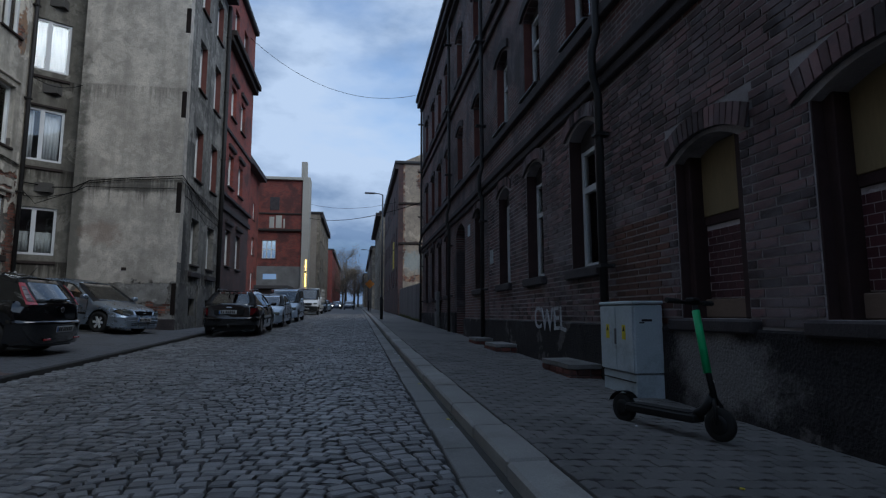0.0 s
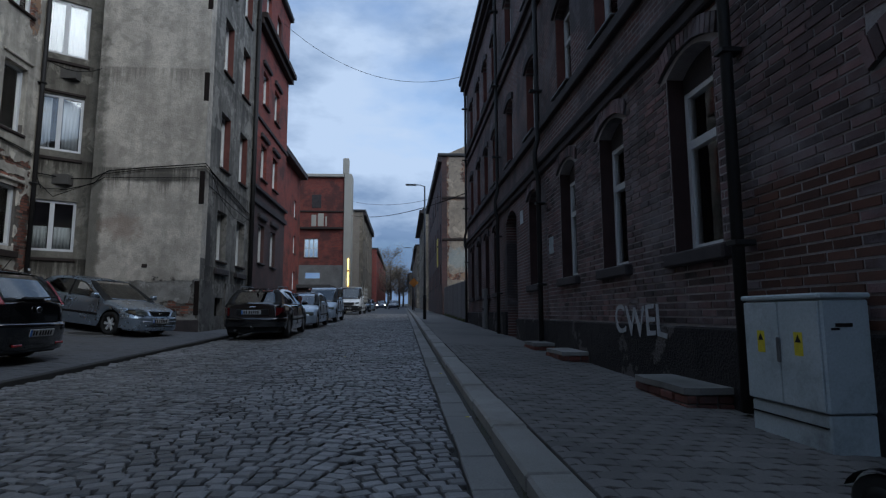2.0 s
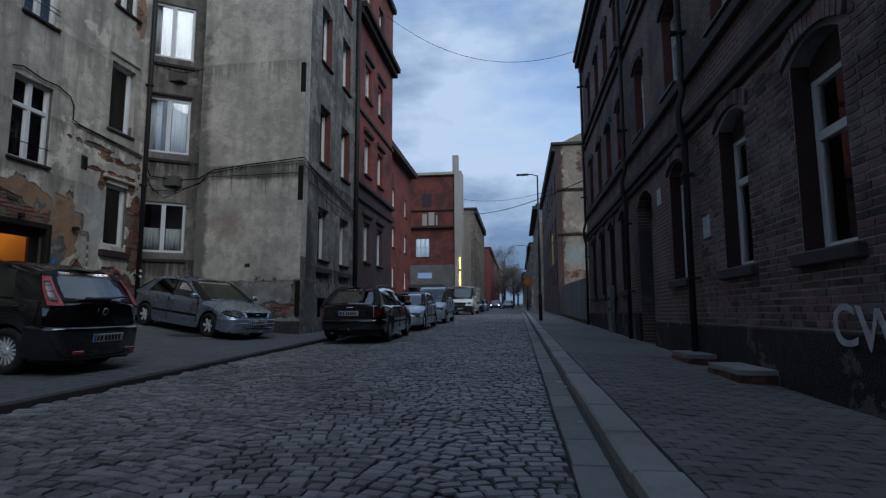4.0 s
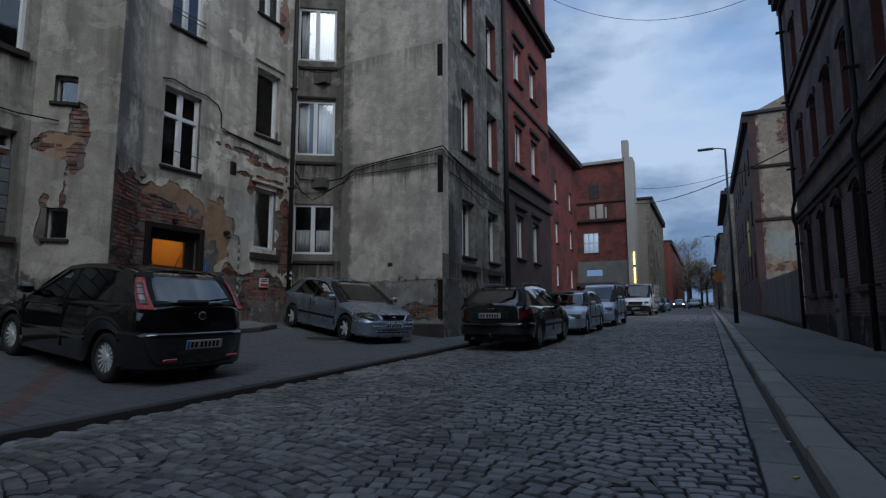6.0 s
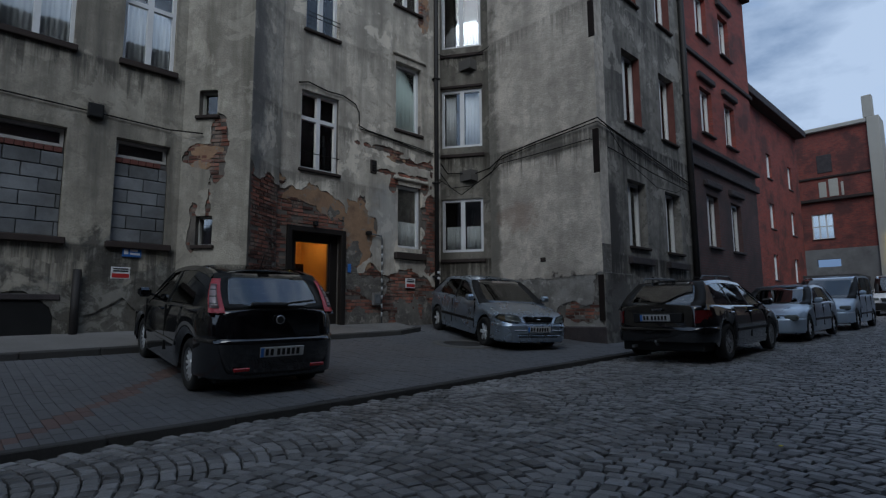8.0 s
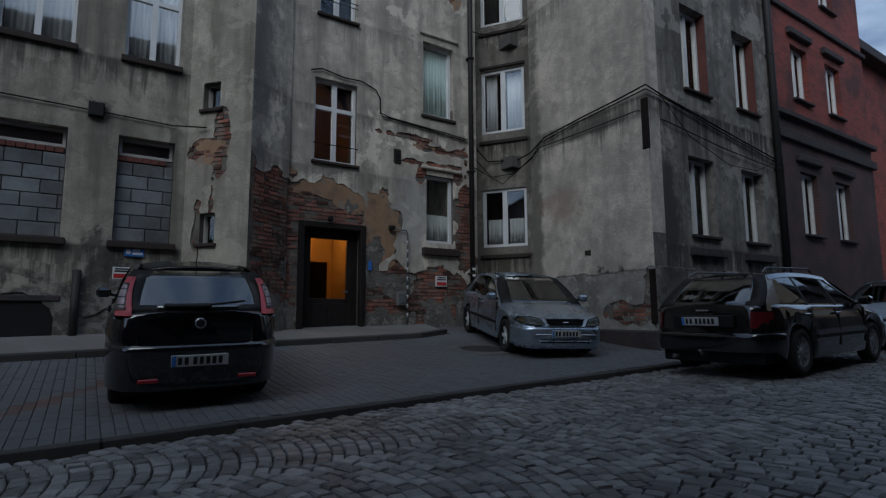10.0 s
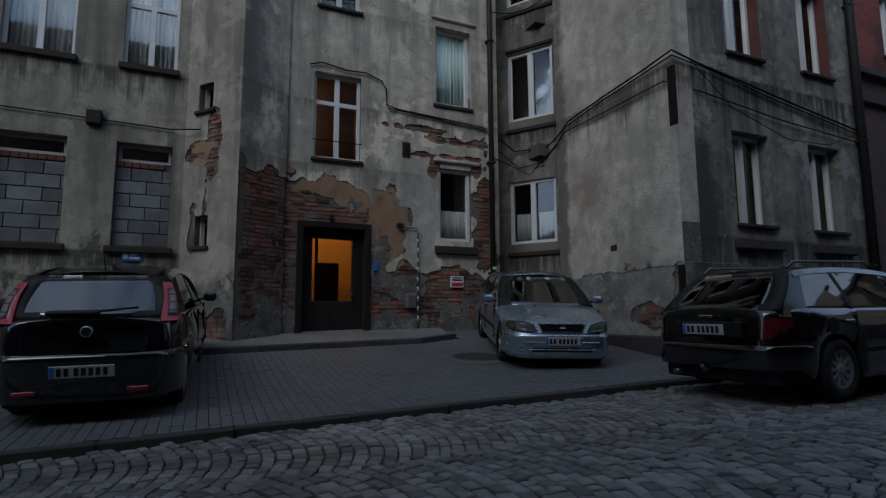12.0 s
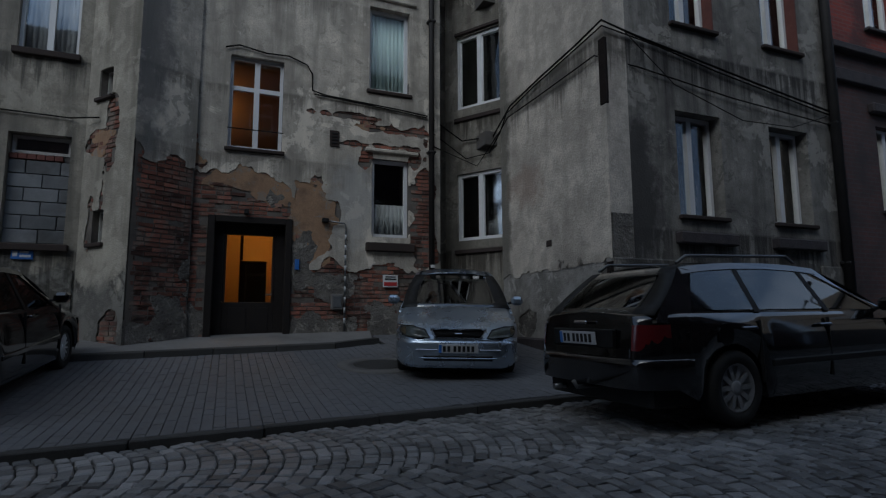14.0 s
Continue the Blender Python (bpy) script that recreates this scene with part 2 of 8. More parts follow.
    p.inputs["Specular IOR Level"].default_value = 0.25
    nrm = bump(N, L, p, height, grain, 0.02)
    bump(N, L, p, n4.outputs["Fac"], 0.25, 0.05, nrm)
    return m


def glass(name, tint_c=(0.75, 0.8, 0.8), ior=1.5, gloss=1.0):
    m, N, L, p = nodes_of(name)
    N.remove(p)
    fr = add(N, "ShaderNodeFresnel", IOR=ior)
    tr = N.new("ShaderNodeBsdfTransparent")
    tr.inputs["Color"].default_value = c4(tint_c)
    gl = add(N, "ShaderNodeBsdfGlossy", Roughness=0.03)
    gl.inputs["Color"].default_value = (gloss, gloss, gloss, 1)
    nz = add(N, "ShaderNodeTexNoise", Scale=1.3, Detail=1.0)
    tcn = N.new("ShaderNodeTexCoord")
    L.new(tcn.outputs["Object"], nz.inputs["Vector"])
    bp = add(N, "ShaderNodeBump", Strength=0.06, Distance=0.05)
    L.new(nz.outputs["Fac"], bp.inputs["Height"])
    L.new(bp.outputs[0], gl.inputs["Normal"])
    mx = N.new("ShaderNodeMixShader")
    L.new(fr.outputs[0], mx.inputs[0])
    L.new(tr.outputs[0], mx.inputs[1])
    L.new(gl.outputs[0], mx.inputs[2])
    L.new(mx.outputs[0], N["Material Output"].inputs["Surface"])
    return m


def glow(name, colour, strength):
    m, N, L, p = nodes_of(name)
    p.inputs["Base Color"].default_value = c4(colour)
    p.inputs["Emission Color"].default_value = c4(colour)
    p.inputs["Emission Strength"].default_value = strength
    return m


def paint(name, colour, rough=0.25, metal=0.0, coat=0.8, dust=0.25):
    """Car paint with a clear coat and a thin film of road dust."""
    m, N, L, p = nodes_of(name)
    tcn = N.new("ShaderNodeTexCoord")
    n1 = add(N, "ShaderNodeTexNoise", Scale=3.0, Detail=7.0, Roughness=0.65)
    L.new(tcn.outputs["Object"], n1.inputs["Vector"])
    col = mixcol(N, L, ramped(N, L, n1.outputs["Fac"], 0.45, 0.8, 0.0, dust), colour, (0.11, 0.1, 0.09))
    L.new(col, p.inputs["Base Color"])
    L.new(ramped(N, L, n1.outputs["Fac"], 0.3, 0.8, rough * 0.8, rough * 1.5), p.inputs["Roughness"])
    p.inputs["Metallic"].default_value = metal
    p.inputs["Coat Weight"].default_value = coat
    p.inputs["Coat Roughness"].default_value = 0.06
    return m


M_COBBLE = surface("granite_setts", (0.135, 0.134, 0.135), (0.235, 0.232, 0.232), 0.5, 1.2, 90, 0.5, 0.006, vary=0.45, island=True, dirt=(0.075, 0.072, 0.07))
M_COBBLE_ONE = surface("granite_sett", (0.135, 0.134, 0.135), (0.235, 0.232, 0.232), 0.5, 1.2, 90, 0.5, 0.006, vary=0.45, dirt=(0.075, 0.072, 0.07))
M_JOINT = surface("joint_sand", (0.04, 0.038, 0.034), (0.06, 0.056, 0.047), 0.95, 2.0, 50, 0.5, 0.01, dirt=(0.035, 0.045, 0.022))
M_KERB = surface("kerb_granite", (0.24, 0.23, 0.215), (0.34, 0.33, 0.31), 0.75, 2.0, 110, 0.35, 0.005, vary=0.15, dirt=(0.15, 0.135, 0.115))
M_SLAB = surface("gutter_concrete", (0.2, 0.197, 0.19), (0.28, 0.273, 0.262), 0.8, 1.6, 80, 0.3, 0.005, vary=0.14, dirt=(0.1, 0.095, 0.085))
M_PAVER = surface("concrete_pavers", (0.085, 0.088, 0.096), (0.125, 0.13, 0.14), 0.75, 0.5, 90, 0.35, 0.005, vary=0.07, island=True, dirt=(0.08, 0.077, 0.075))
M_PAVER_ONE = surface("concrete_paver", (0.115, 0.11, 0.105), (0.155, 0.15, 0.145), 0.82, 0.7, 90, 0.35, 0.005, vary=0.16, dirt=(0.08, 0.077, 0.075))
M_PAVER_RED = surface("red_pavers", (0.115, 0.072, 0.064), (0.135, 0.088, 0.078), 0.82, 0.9, 90, 0.35, 0.005, vary=0.16, island=True)
M_WALKWAY = surface("sooty_pavers", (0.125, 0.118, 0.112), (0.19, 0.18, 0.17), 0.8, 0.7, 90, 0.35, 0.005, vary=0.2, island=True, dirt=(0.045, 0.043, 0.044))
M_EARTH = surface("street_ground", (0.07, 0.068, 0.066), (0.1, 0.098, 0.095), 0.9, 0.5, 30, 0.5, 0.02)
M_FARROAD = surface("far_setts", (0.1, 0.1, 0.105), (0.16, 0.16, 0.165), 0.7, 3.0, 14, 0.5, 0.03)

M_BRICK_DARK = bloom(brickwork("sooty_brick", (0.16, 0.062, 0.055), (0.075, 0.046, 0.045), (0.26, 0.235, 0.225), (0.04, 0.033, 0.035), 0.44, 0.6), (0.2, 0.17, 0.18), 0.9, 0.5, 0.66, 0.5)
M_BRICK_PIECE = bloom(surface("sooty_brick_piece", (0.155, 0.075, 0.073), (0.062, 0.052, 0.055), 0.75, 1.6, 45, 0.7, 0.008, vary=0.8, dirt=(0.026, 0.022, 0.025)), (0.23, 0.195, 0.205), 1.3, 0.47, 0.63, 0.6)
M_BRICK_ISLE = bloom(surface("sooty_bricks", (0.155, 0.075, 0.073), (0.062, 0.052, 0.055), 0.75, 1.6, 45, 0.7, 0.008, vary=0.8, island=True, dirt=(0.026, 0.022, 0.025)), (0.23, 0.195, 0.205), 1.3, 0.47, 0.63, 0.6)
M_BRICK_ORANGE = surface("repair_bricks", (0.12, 0.046, 0.03), (0.07, 0.032, 0.024), 0.85, 2.0, 45, 0.5, 0.006, vary=0.3, island=True, dirt=(0.05, 0.03, 0.025))
M_BRICK_PURPLE = surface("infill_bricks", (0.1, 0.03, 0.038), (0.065, 0.024, 0.03), 0.7, 2.0, 45, 0.4, 0.005, vary=0.2, island=True)
M_MORTAR_DARK = surface("dark_mortar", (0.085, 0.08, 0.078), (0.12, 0.112, 0.108), 0.95, 4.0, 60, 0.5, 0.01)
M_MORTAR_LIGHT = surface("light_mortar", (0.5, 0.43, 0.43), (0.6, 0.53, 0.53), 0.95, 4.0, 60, 0.5, 0.01)
M_TRIM_DARK = surface("sooty_stone", (0.026, 0.022, 0.024), (0.075, 0.06, 0.062), 0.85, 3.5, 50, 0.6, 0.012)
M_BRICK_RED = brickwork("red_brick", (0.32, 0.056, 0.04), (0.16, 0.035, 0.029), (0.2, 0.09, 0.072), (0.055, 0.024, 0.023), 0.48, 0.62, amount=0.8)
M_BRICK_RED_Y = brickwork("red_brick_gable", (0.27, 0.05, 0.034), (0.13, 0.03, 0.026), (0.17, 0.08, 0.064), (0.05, 0.022, 0.021), 0.47, 0.61, axis="y", amount=0.75)
M_BRICK_BROWN = brickwork("brown_brick", (0.12, 0.05, 0.045), (0.085, 0.042, 0.04), (0.09, 0.08, 0.075), (0.04, 0.03, 0.03), 0.42, 0.62)
M_BRICK_PALE = brickwork("pale_brick", (0.32, 0.27, 0.21), (0.26, 0.2, 0.16), (0.3, 0.28, 0.25), (0.2, 0.17, 0.14), 0.5, 0.7, axis="y")
M_PLASTER_W1 = plaster("old_render_yard", (0.37, 0.338, 0.28), (0.29, 0.265, 0.22), (0.085, 0.08, 0.072), "x",
                       [(7.2, 1.2, 0.5, 0.45)], [], flake=0.35, drips=[(5.72, 0.9, 0.7), (2.36, 1.2, 0.75), (8.9, 0.8, 0.6)], damp=(2.1, (0.075, 0.072, 0.064), (0.2, 0.195, 0.175), 0.85))
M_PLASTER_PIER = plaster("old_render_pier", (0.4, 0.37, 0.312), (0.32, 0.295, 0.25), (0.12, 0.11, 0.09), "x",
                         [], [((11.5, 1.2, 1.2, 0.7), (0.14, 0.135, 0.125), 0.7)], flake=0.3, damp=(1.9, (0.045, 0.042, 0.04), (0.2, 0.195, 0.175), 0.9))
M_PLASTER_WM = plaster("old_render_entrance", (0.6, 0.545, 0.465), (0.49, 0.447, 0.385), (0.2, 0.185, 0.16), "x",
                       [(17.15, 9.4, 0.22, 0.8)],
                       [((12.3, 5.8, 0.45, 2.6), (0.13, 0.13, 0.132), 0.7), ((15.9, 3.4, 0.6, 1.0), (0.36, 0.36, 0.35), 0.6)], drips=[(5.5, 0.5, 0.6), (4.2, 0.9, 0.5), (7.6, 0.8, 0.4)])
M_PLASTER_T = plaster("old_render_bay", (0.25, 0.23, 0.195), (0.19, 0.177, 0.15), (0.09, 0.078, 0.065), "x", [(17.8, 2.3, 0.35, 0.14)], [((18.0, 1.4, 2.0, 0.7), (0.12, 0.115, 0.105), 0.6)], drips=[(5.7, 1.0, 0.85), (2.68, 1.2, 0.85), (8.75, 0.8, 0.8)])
# the tall dark oval runs up the gable's edge beside the bay
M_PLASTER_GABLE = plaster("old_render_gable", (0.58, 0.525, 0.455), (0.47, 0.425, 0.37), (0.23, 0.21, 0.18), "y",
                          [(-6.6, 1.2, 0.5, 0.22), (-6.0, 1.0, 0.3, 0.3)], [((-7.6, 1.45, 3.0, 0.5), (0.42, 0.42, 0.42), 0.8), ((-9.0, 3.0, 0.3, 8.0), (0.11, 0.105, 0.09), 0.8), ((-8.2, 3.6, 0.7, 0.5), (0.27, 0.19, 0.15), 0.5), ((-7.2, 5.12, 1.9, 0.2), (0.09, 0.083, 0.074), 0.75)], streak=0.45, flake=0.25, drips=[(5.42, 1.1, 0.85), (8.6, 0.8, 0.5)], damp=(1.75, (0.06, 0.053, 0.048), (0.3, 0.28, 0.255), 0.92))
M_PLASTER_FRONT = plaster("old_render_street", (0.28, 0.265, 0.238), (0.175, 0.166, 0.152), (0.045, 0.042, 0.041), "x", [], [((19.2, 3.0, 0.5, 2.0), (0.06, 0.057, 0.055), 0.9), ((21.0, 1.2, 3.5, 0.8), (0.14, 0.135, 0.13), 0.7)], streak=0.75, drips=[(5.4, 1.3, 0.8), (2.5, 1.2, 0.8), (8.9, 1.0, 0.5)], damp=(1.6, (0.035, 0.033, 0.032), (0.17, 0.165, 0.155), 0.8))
M_PLASTER_R = plaster("bare_gable", (0.42, 0.34, 0.26), (0.36, 0.3, 0.24), (0.26, 0.22, 0.18), "y", [(5.6, 12.0, 0.9, 1.4), (3.4, 8.0, 0.35, 8.0), (5.0, 9.9, 4.0, 0.12), (5.0, 6.7, 4.0, 0.14), (6.0, 3.8, 3.0, 0.3)], [((5.0, 5.2, 3.0, 1.0), (0.3, 0.36, 0.36), 0.6)])
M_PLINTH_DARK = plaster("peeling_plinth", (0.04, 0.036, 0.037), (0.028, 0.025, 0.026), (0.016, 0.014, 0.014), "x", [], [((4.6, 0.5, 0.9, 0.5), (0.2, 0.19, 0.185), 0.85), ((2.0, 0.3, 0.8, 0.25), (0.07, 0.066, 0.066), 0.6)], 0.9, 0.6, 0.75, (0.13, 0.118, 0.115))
M_PLASTER_FAR = plaster("far_render", (0.26, 0.22, 0.17), (0.19, 0.16, 0.13), (0.1, 0.09, 0.08), "x")
M_PLASTER_PALE = surface("pale_render", (0.45, 0.43, 0.38), (0.38, 0.36, 0.32), 0.9, 0.6, 30, 0.3, 0.01)
M_PLASTER_GREY = surface("grey_plinth", (0.19, 0.185, 0.18), (0.14, 0.135, 0.13), 0.9, 1.2, 40, 0.5, 0.012, dirt=(0.09, 0.085, 0.08))
M_BLOCK = surface("concrete_blocks", (0.19, 0.2, 0.21), (0.11, 0.117, 0.124), 0.92, 3.0, 60, 0.6, 0.01, vary=0.28, dirt=(0.08, 0.08, 0.08))
M_ROOF = surface("roof_felt", (0.045, 0.045, 0.048), (0.07, 0.068, 0.068), 0.85, 1.0, 40, 0.3, 0.01)
M_FRAME = surface("white_frame", (0.72, 0.73, 0.74), (0.62, 0.63, 0.64), 0.4, 2.0, 60, 0.05, 0.002)
M_FRAME_OLD = surface("old_white_frame", (0.5, 0.49, 0.47), (0.38, 0.37, 0.35), 0.6, 3.0, 60, 0.2, 0.003)
M_REVEAL_RED = surface("red_reveal", (0.15, 0.047, 0.036), (0.1, 0.034, 0.028), 0.85, 4.0, 50, 0.4, 0.006)
M_REVEAL_DARK = surface("sooty_reveal", (0.045, 0.018, 0.016), (0.028, 0.013, 0.013), 0.85, 4.0, 50, 0.4, 0.006)
M_SILL = surface("sill_brown", (0.035, 0.026, 0.024), (0.055, 0.042, 0.037), 0.85, 4.0, 60, 0.4, 0.006, spec=0.25)
M_SCAR = surface("tarry_scar", (0.014, 0.011, 0.01), (0.028, 0.02, 0.018), 0.9, 4.0, 60, 0.6, 0.01, spec=0.15)
# dirty kerb tone, darkened further to carry the shade on the kerb's face
M_KERB_DARK = surface("dirty_shaded_kerb", (0.045, 0.044, 0.043), (0.07, 0.068, 0.066), 0.9, 2.0, 70, 0.4, 0.006, vary=0.2, spec=0.2)
M_ROOM = surface("room_wall", (0.12, 0.11, 0.1), (0.09, 0.085, 0.08), 0.9, 1.0, 20, 0.1, 0.01)
M_HALL = surface("hall_paint", (0.5, 0.36, 0.2), (0.42, 0.3, 0.17), 0.7, 1.0, 20, 0.1, 0.01)
M_CURTAIN = surface("lace_curtain", (0.48, 0.5, 0.51), (0.34, 0.36, 0.37), 0.9, 14.0, 80, 0.3, 0.01, stretch=(1, 1, 0.1))
M_CURTAIN_GREEN = surface("pale_green_curtain", (0.62, 0.76, 0.74), (0.5, 0.64, 0.62), 0.9, 10.0, 80, 0.3, 0.01, stretch=(1, 1, 0.1))
M_NET = surface("white_net", (0.7, 0.72, 0.76), (0.58, 0.6, 0.64), 0.9, 12.0, 80, 0.2, 0.01, stretch=(1, 1, 0.1))
M_GLASS = glass("window_glass", (0.93, 0.95, 0.95), 1.95)
M_GLASS_CLEAR = glass("clean_window_glass", (0.95, 0.97, 0.97), 1.4)
M_CARGLASS = glass("car_glass", (0.3, 0.37, 0.37), 2.1)
M_DOOR = surface("dark_door_paint", (0.012, 0.0095, 0.009), (0.02, 0.016, 0.014), 0.6, 3.0, 40, 0.2, 0.004, spec=0.25)
M_BOARD = surface("yellow_board", (0.3, 0.215, 0.105), (0.23, 0.17, 0.09), 0.7, 2.0, 30, 0.3, 0.004, stretch=(1, 1, 0.2), dirt=(0.15, 0.11, 0.06))
M_CABLE = surface("black_cable", (0.008, 0.008, 0.008), (0.014, 0.013, 0.013), 0.85, 5, 60, 0.1, 0.002, spec=0.15)
M_PIPE = surface("drain_pipe", (0.018, 0.017, 0.017), (0.034, 0.03, 0.029), 0.6, 4.0, 50, 0.2, 0.003, spec=0.3)
M_STEEL = surface("galvanised_steel", (0.2, 0.21, 0.22), (0.14, 0.145, 0.15), 0.5, 4.0, 50, 0.15, 0.003, metal=0.7)
M_CABINET = surface("cabinet_plastic", (0.5, 0.57, 0.6), (0.4, 0.47, 0.5), 0.55, 3.0, 60, 0.15, 0.003, dirt=(0.15, 0.165, 0.175))
M_YELLOW = surface("warning_yellow", (0.75, 0.62, 0.04), (0.68, 0.55, 0.04), 0.5, 5, 60, 0.0)
M_BLACK = surface("black_plastic", (0.007, 0.007, 0.0075), (0.013, 0.013, 0.013), 0.6, 5.0, 80, 0.1, 0.002, spec=0.3)
M_GREEN = surface("green_sleeve", (0.0, 0.5, 0.17), (0.0, 0.44, 0.15), 0.4, 4.0, 60, 0.05, 0.002)
M_RED = surface("red_mark", (0.5, 0.03, 0.03), (0.42, 0.03, 0.03), 0.4, 5, 60, 0.0)
M_WHITE = surface("white_paint", (0.7, 0.7, 0.7), (0.6, 0.6, 0.6), 0.6, 6.0, 60, 0.1, 0.002)
M_BLUE = surface("blue_sign", (0.03, 0.16, 0.5), (0.035, 0.14, 0.42), 0.4, 5, 60, 0.0)
M_GRAFFITI = surface("graffiti_paint", (0.55, 0.57, 0.6), (0.3, 0.31, 0.33), 0.8, 6.0, 50, 0.3, 0.004)
M_RUBBER = surface("tyre_rubber", (0.008, 0.008, 0.008), (0.015, 0.0145, 0.014), 0.85, 6.0, 70, 0.3, 0.003)
M_RIM = surface("wheel_silver", (0.78, 0.8, 0.82), (0.66, 0.68, 0.7), 0.35, 5.0, 60, 0.05, 0.001, metal=0.25)
M_HUBCAP = surface("grey_hubcap", (0.3, 0.31, 0.33), (0.22, 0.23, 0.24), 0.5, 5.0, 60, 0.05, 0.001, metal=0.2)
M_CHROME = surface("chrome", (0.7, 0.7, 0.72), (0.6, 0.6, 0.62), 0.18, 5.0, 60, 0.0, metal=1.0)
M_PLATE = surface("plate_white", (0.46, 0.47, 0.48), (0.36, 0.37, 0.38), 0.45, 5, 60, 0.0)
M_LAMP_RED = surface("red_lens", (0.32, 0.012, 0.015), (0.24, 0.01, 0.012), 0.15, 5, 60, 0.0, coat=0.6)
M_LAMP_DARK = surface("dark_red_lens", (0.12, 0.008, 0.01), (0.08, 0.006, 0.008), 0.15, 5, 60, 0.0, coat=0.8)
M_LAMP_PINK = surface("pink_lens", (0.85, 0.17, 0.2), (0.7, 0.12, 0.16), 0.15, 5, 60, 0.0, coat=0.6)
M_LAMP_WHITE = surface("pale_lens", (0.6, 0.5, 0.53), (0.45, 0.36, 0.4), 0.15, 9, 60, 0.0, coat=1.0)
M_LAMP_AMBER = surface("amber_lens", (0.3, 0.24, 0.15), (0.25, 0.2, 0.13), 0.15, 9, 60, 0.0, coat=1.0)
M_LAMP_CLEAR = surface("clear_lens", (0.16, 0.18, 0.165), (0.09, 0.105, 0.1), 0.25, 14, 60, 0.0, coat=0.5)
M_INTERIOR = surface("car_interior", (0.02, 0.02, 0.022), (0.035, 0.034, 0.034), 0.85, 3, 40, 0.1, 0.004)
P_BLACK = paint("black_paint", (0.002, 0.0024, 0.0034), 0.08, 0.0, 1.0, 0.006)
P_BLACK2 = paint("worn_black_paint", (0.0025, 0.0025, 0.003), 0.14, 0.0, 0.9, 0.03)
P_SILVER = paint("silver_paint", (0.34, 0.41, 0.49), 0.27, 0.8, 0.9, 0.03)
P_SILVER2 = paint("blue_silver_paint", (0.36, 0.44, 0.53), 0.32, 0.35, 0.8, 0.2)
P_WHITE = paint("white_van_paint", (0.68, 0.69, 0.7), 0.35, 0.0, 0.6, 0.2)
P_DARKBLUE = paint("dark_blue_paint", (0.02, 0.03, 0.05), 0.25, 0.2, 0.8, 0.2)
M_BARK = surface("bark", (0.16, 0.135, 0.11), (0.1, 0.085, 0.07), 0.95, 5.0, 40, 0.5, 0.01)
M_LEAF = surface("sparse_twigs", (0.24, 0.195, 0.15), (0.18, 0.15, 0.115), 0.95, 2.0, 30, 0.2, 0.01, vary=0.3, island=True)
M_ORANGE = surface("orange_sign", (0.75, 0.25, 0.03), (0.68, 0.22, 0.03), 0.5, 5, 60, 0.0)
M_FENCE = surface("weathered_fence", (0.17, 0.165, 0.16), (0.12, 0.118, 0.115), 0.9, 2.0, 40, 0.4, 0.006, vary=0.2, stretch=(1, 1, 0.2))
M_PINK = surface("pink_plush", (0.6, 0.09, 0.16), (0.5, 0.07, 0.13), 0.95, 8, 60, 0.3, 0.01)
M_MOSS = surface("dry_weeds", (0.08, 0.1, 0.035), (0.12, 0.1, 0.05), 0.95, 6, 60, 0.3, 0.01, vary=0.3, island=True)
M_BARE_BRICK = bloom(surface("bare_brick", (0.26, 0.088, 0.055), (0.085, 0.05, 0.042), 0.9, 2.2, 38, 0.9, 0.012, vary=0.75, dirt=(0.04, 0.034, 0.032)), (0.2, 0.165, 0.135), 2.6, 0.5, 0.6, 0.75)
M_BARE_BRICKS = bloom(surface("bare_bricks", (0.26, 0.088, 0.055), (0.085, 0.05, 0.042), 0.9, 2.2, 38, 0.9, 0.012, vary=0.75, island=True, dirt=(0.04, 0.034, 0.032)), (0.2, 0.165, 0.135), 2.6, 0.5, 0.6, 0.75)
M_BARE_MORTAR = surface("bare_mortar", (0.17, 0.15, 0.13), (0.085, 0.075, 0.068), 0.95, 2.5, 60, 0.6, 0.012, dirt=(0.05, 0.045, 0.042))
M_UNDERCOAT = bloom(surface("salmon_undercoat", (0.36, 0.225, 0.135), (0.25, 0.15, 0.095), 0.92, 4.0, 40, 0.8, 0.015, dirt=(0.13, 0.085, 0.06)), (0.22, 0.2, 0.175), 3.2, 0.55, 0.6, 0.7)
M_SCABBED = bloom(surface("scabbed_render", (0.2, 0.185, 0.165), (0.095, 0.087, 0.08), 0.95, 3.4, 26, 1.0, 0.04, dirt=(0.045, 0.041, 0.038)), (0.27, 0.25, 0.22), 4.5, 0.55, 0.6, 0.8)
M_PALE_FOOT = bloom(surface("damp_pale_render", (0.36, 0.345, 0.32), (0.2, 0.19, 0.175), 0.93, 2.4, 36, 0.9, 0.02, dirt=(0.085, 0.078, 0.07)), (0.45, 0.43, 0.4), 3.0, 0.56, 0.62, 0.6)
M_STEP_BRICK = surface("step_brick", (0.2, 0.06, 0.045), (0.1, 0.04, 0.033), 0.85, 5.0, 45, 0.6, 0.006, vary=0.4, dirt=(0.05, 0.04, 0.038))
M_PLY = surface("bare_plywood", (0.2, 0.135, 0.1), (0.15, 0.1, 0.078), 0.8, 3.0, 40, 0.3, 0.004, stretch=(1, 0.3, 1))
M_MORTAR_WALL = surface("old_mortar", (0.33, 0.3, 0.3), (0.44, 0.4, 0.4), 0.95, 1.2, 60, 0.6, 0.01, dirt=(0.06, 0.053, 0.055))
M_LED = glow("amber_strip", (1.0, 0.72, 0.2), 4.0)
M_BULB = glow("bulb", (1.0, 0.6, 0.2), 30.0)
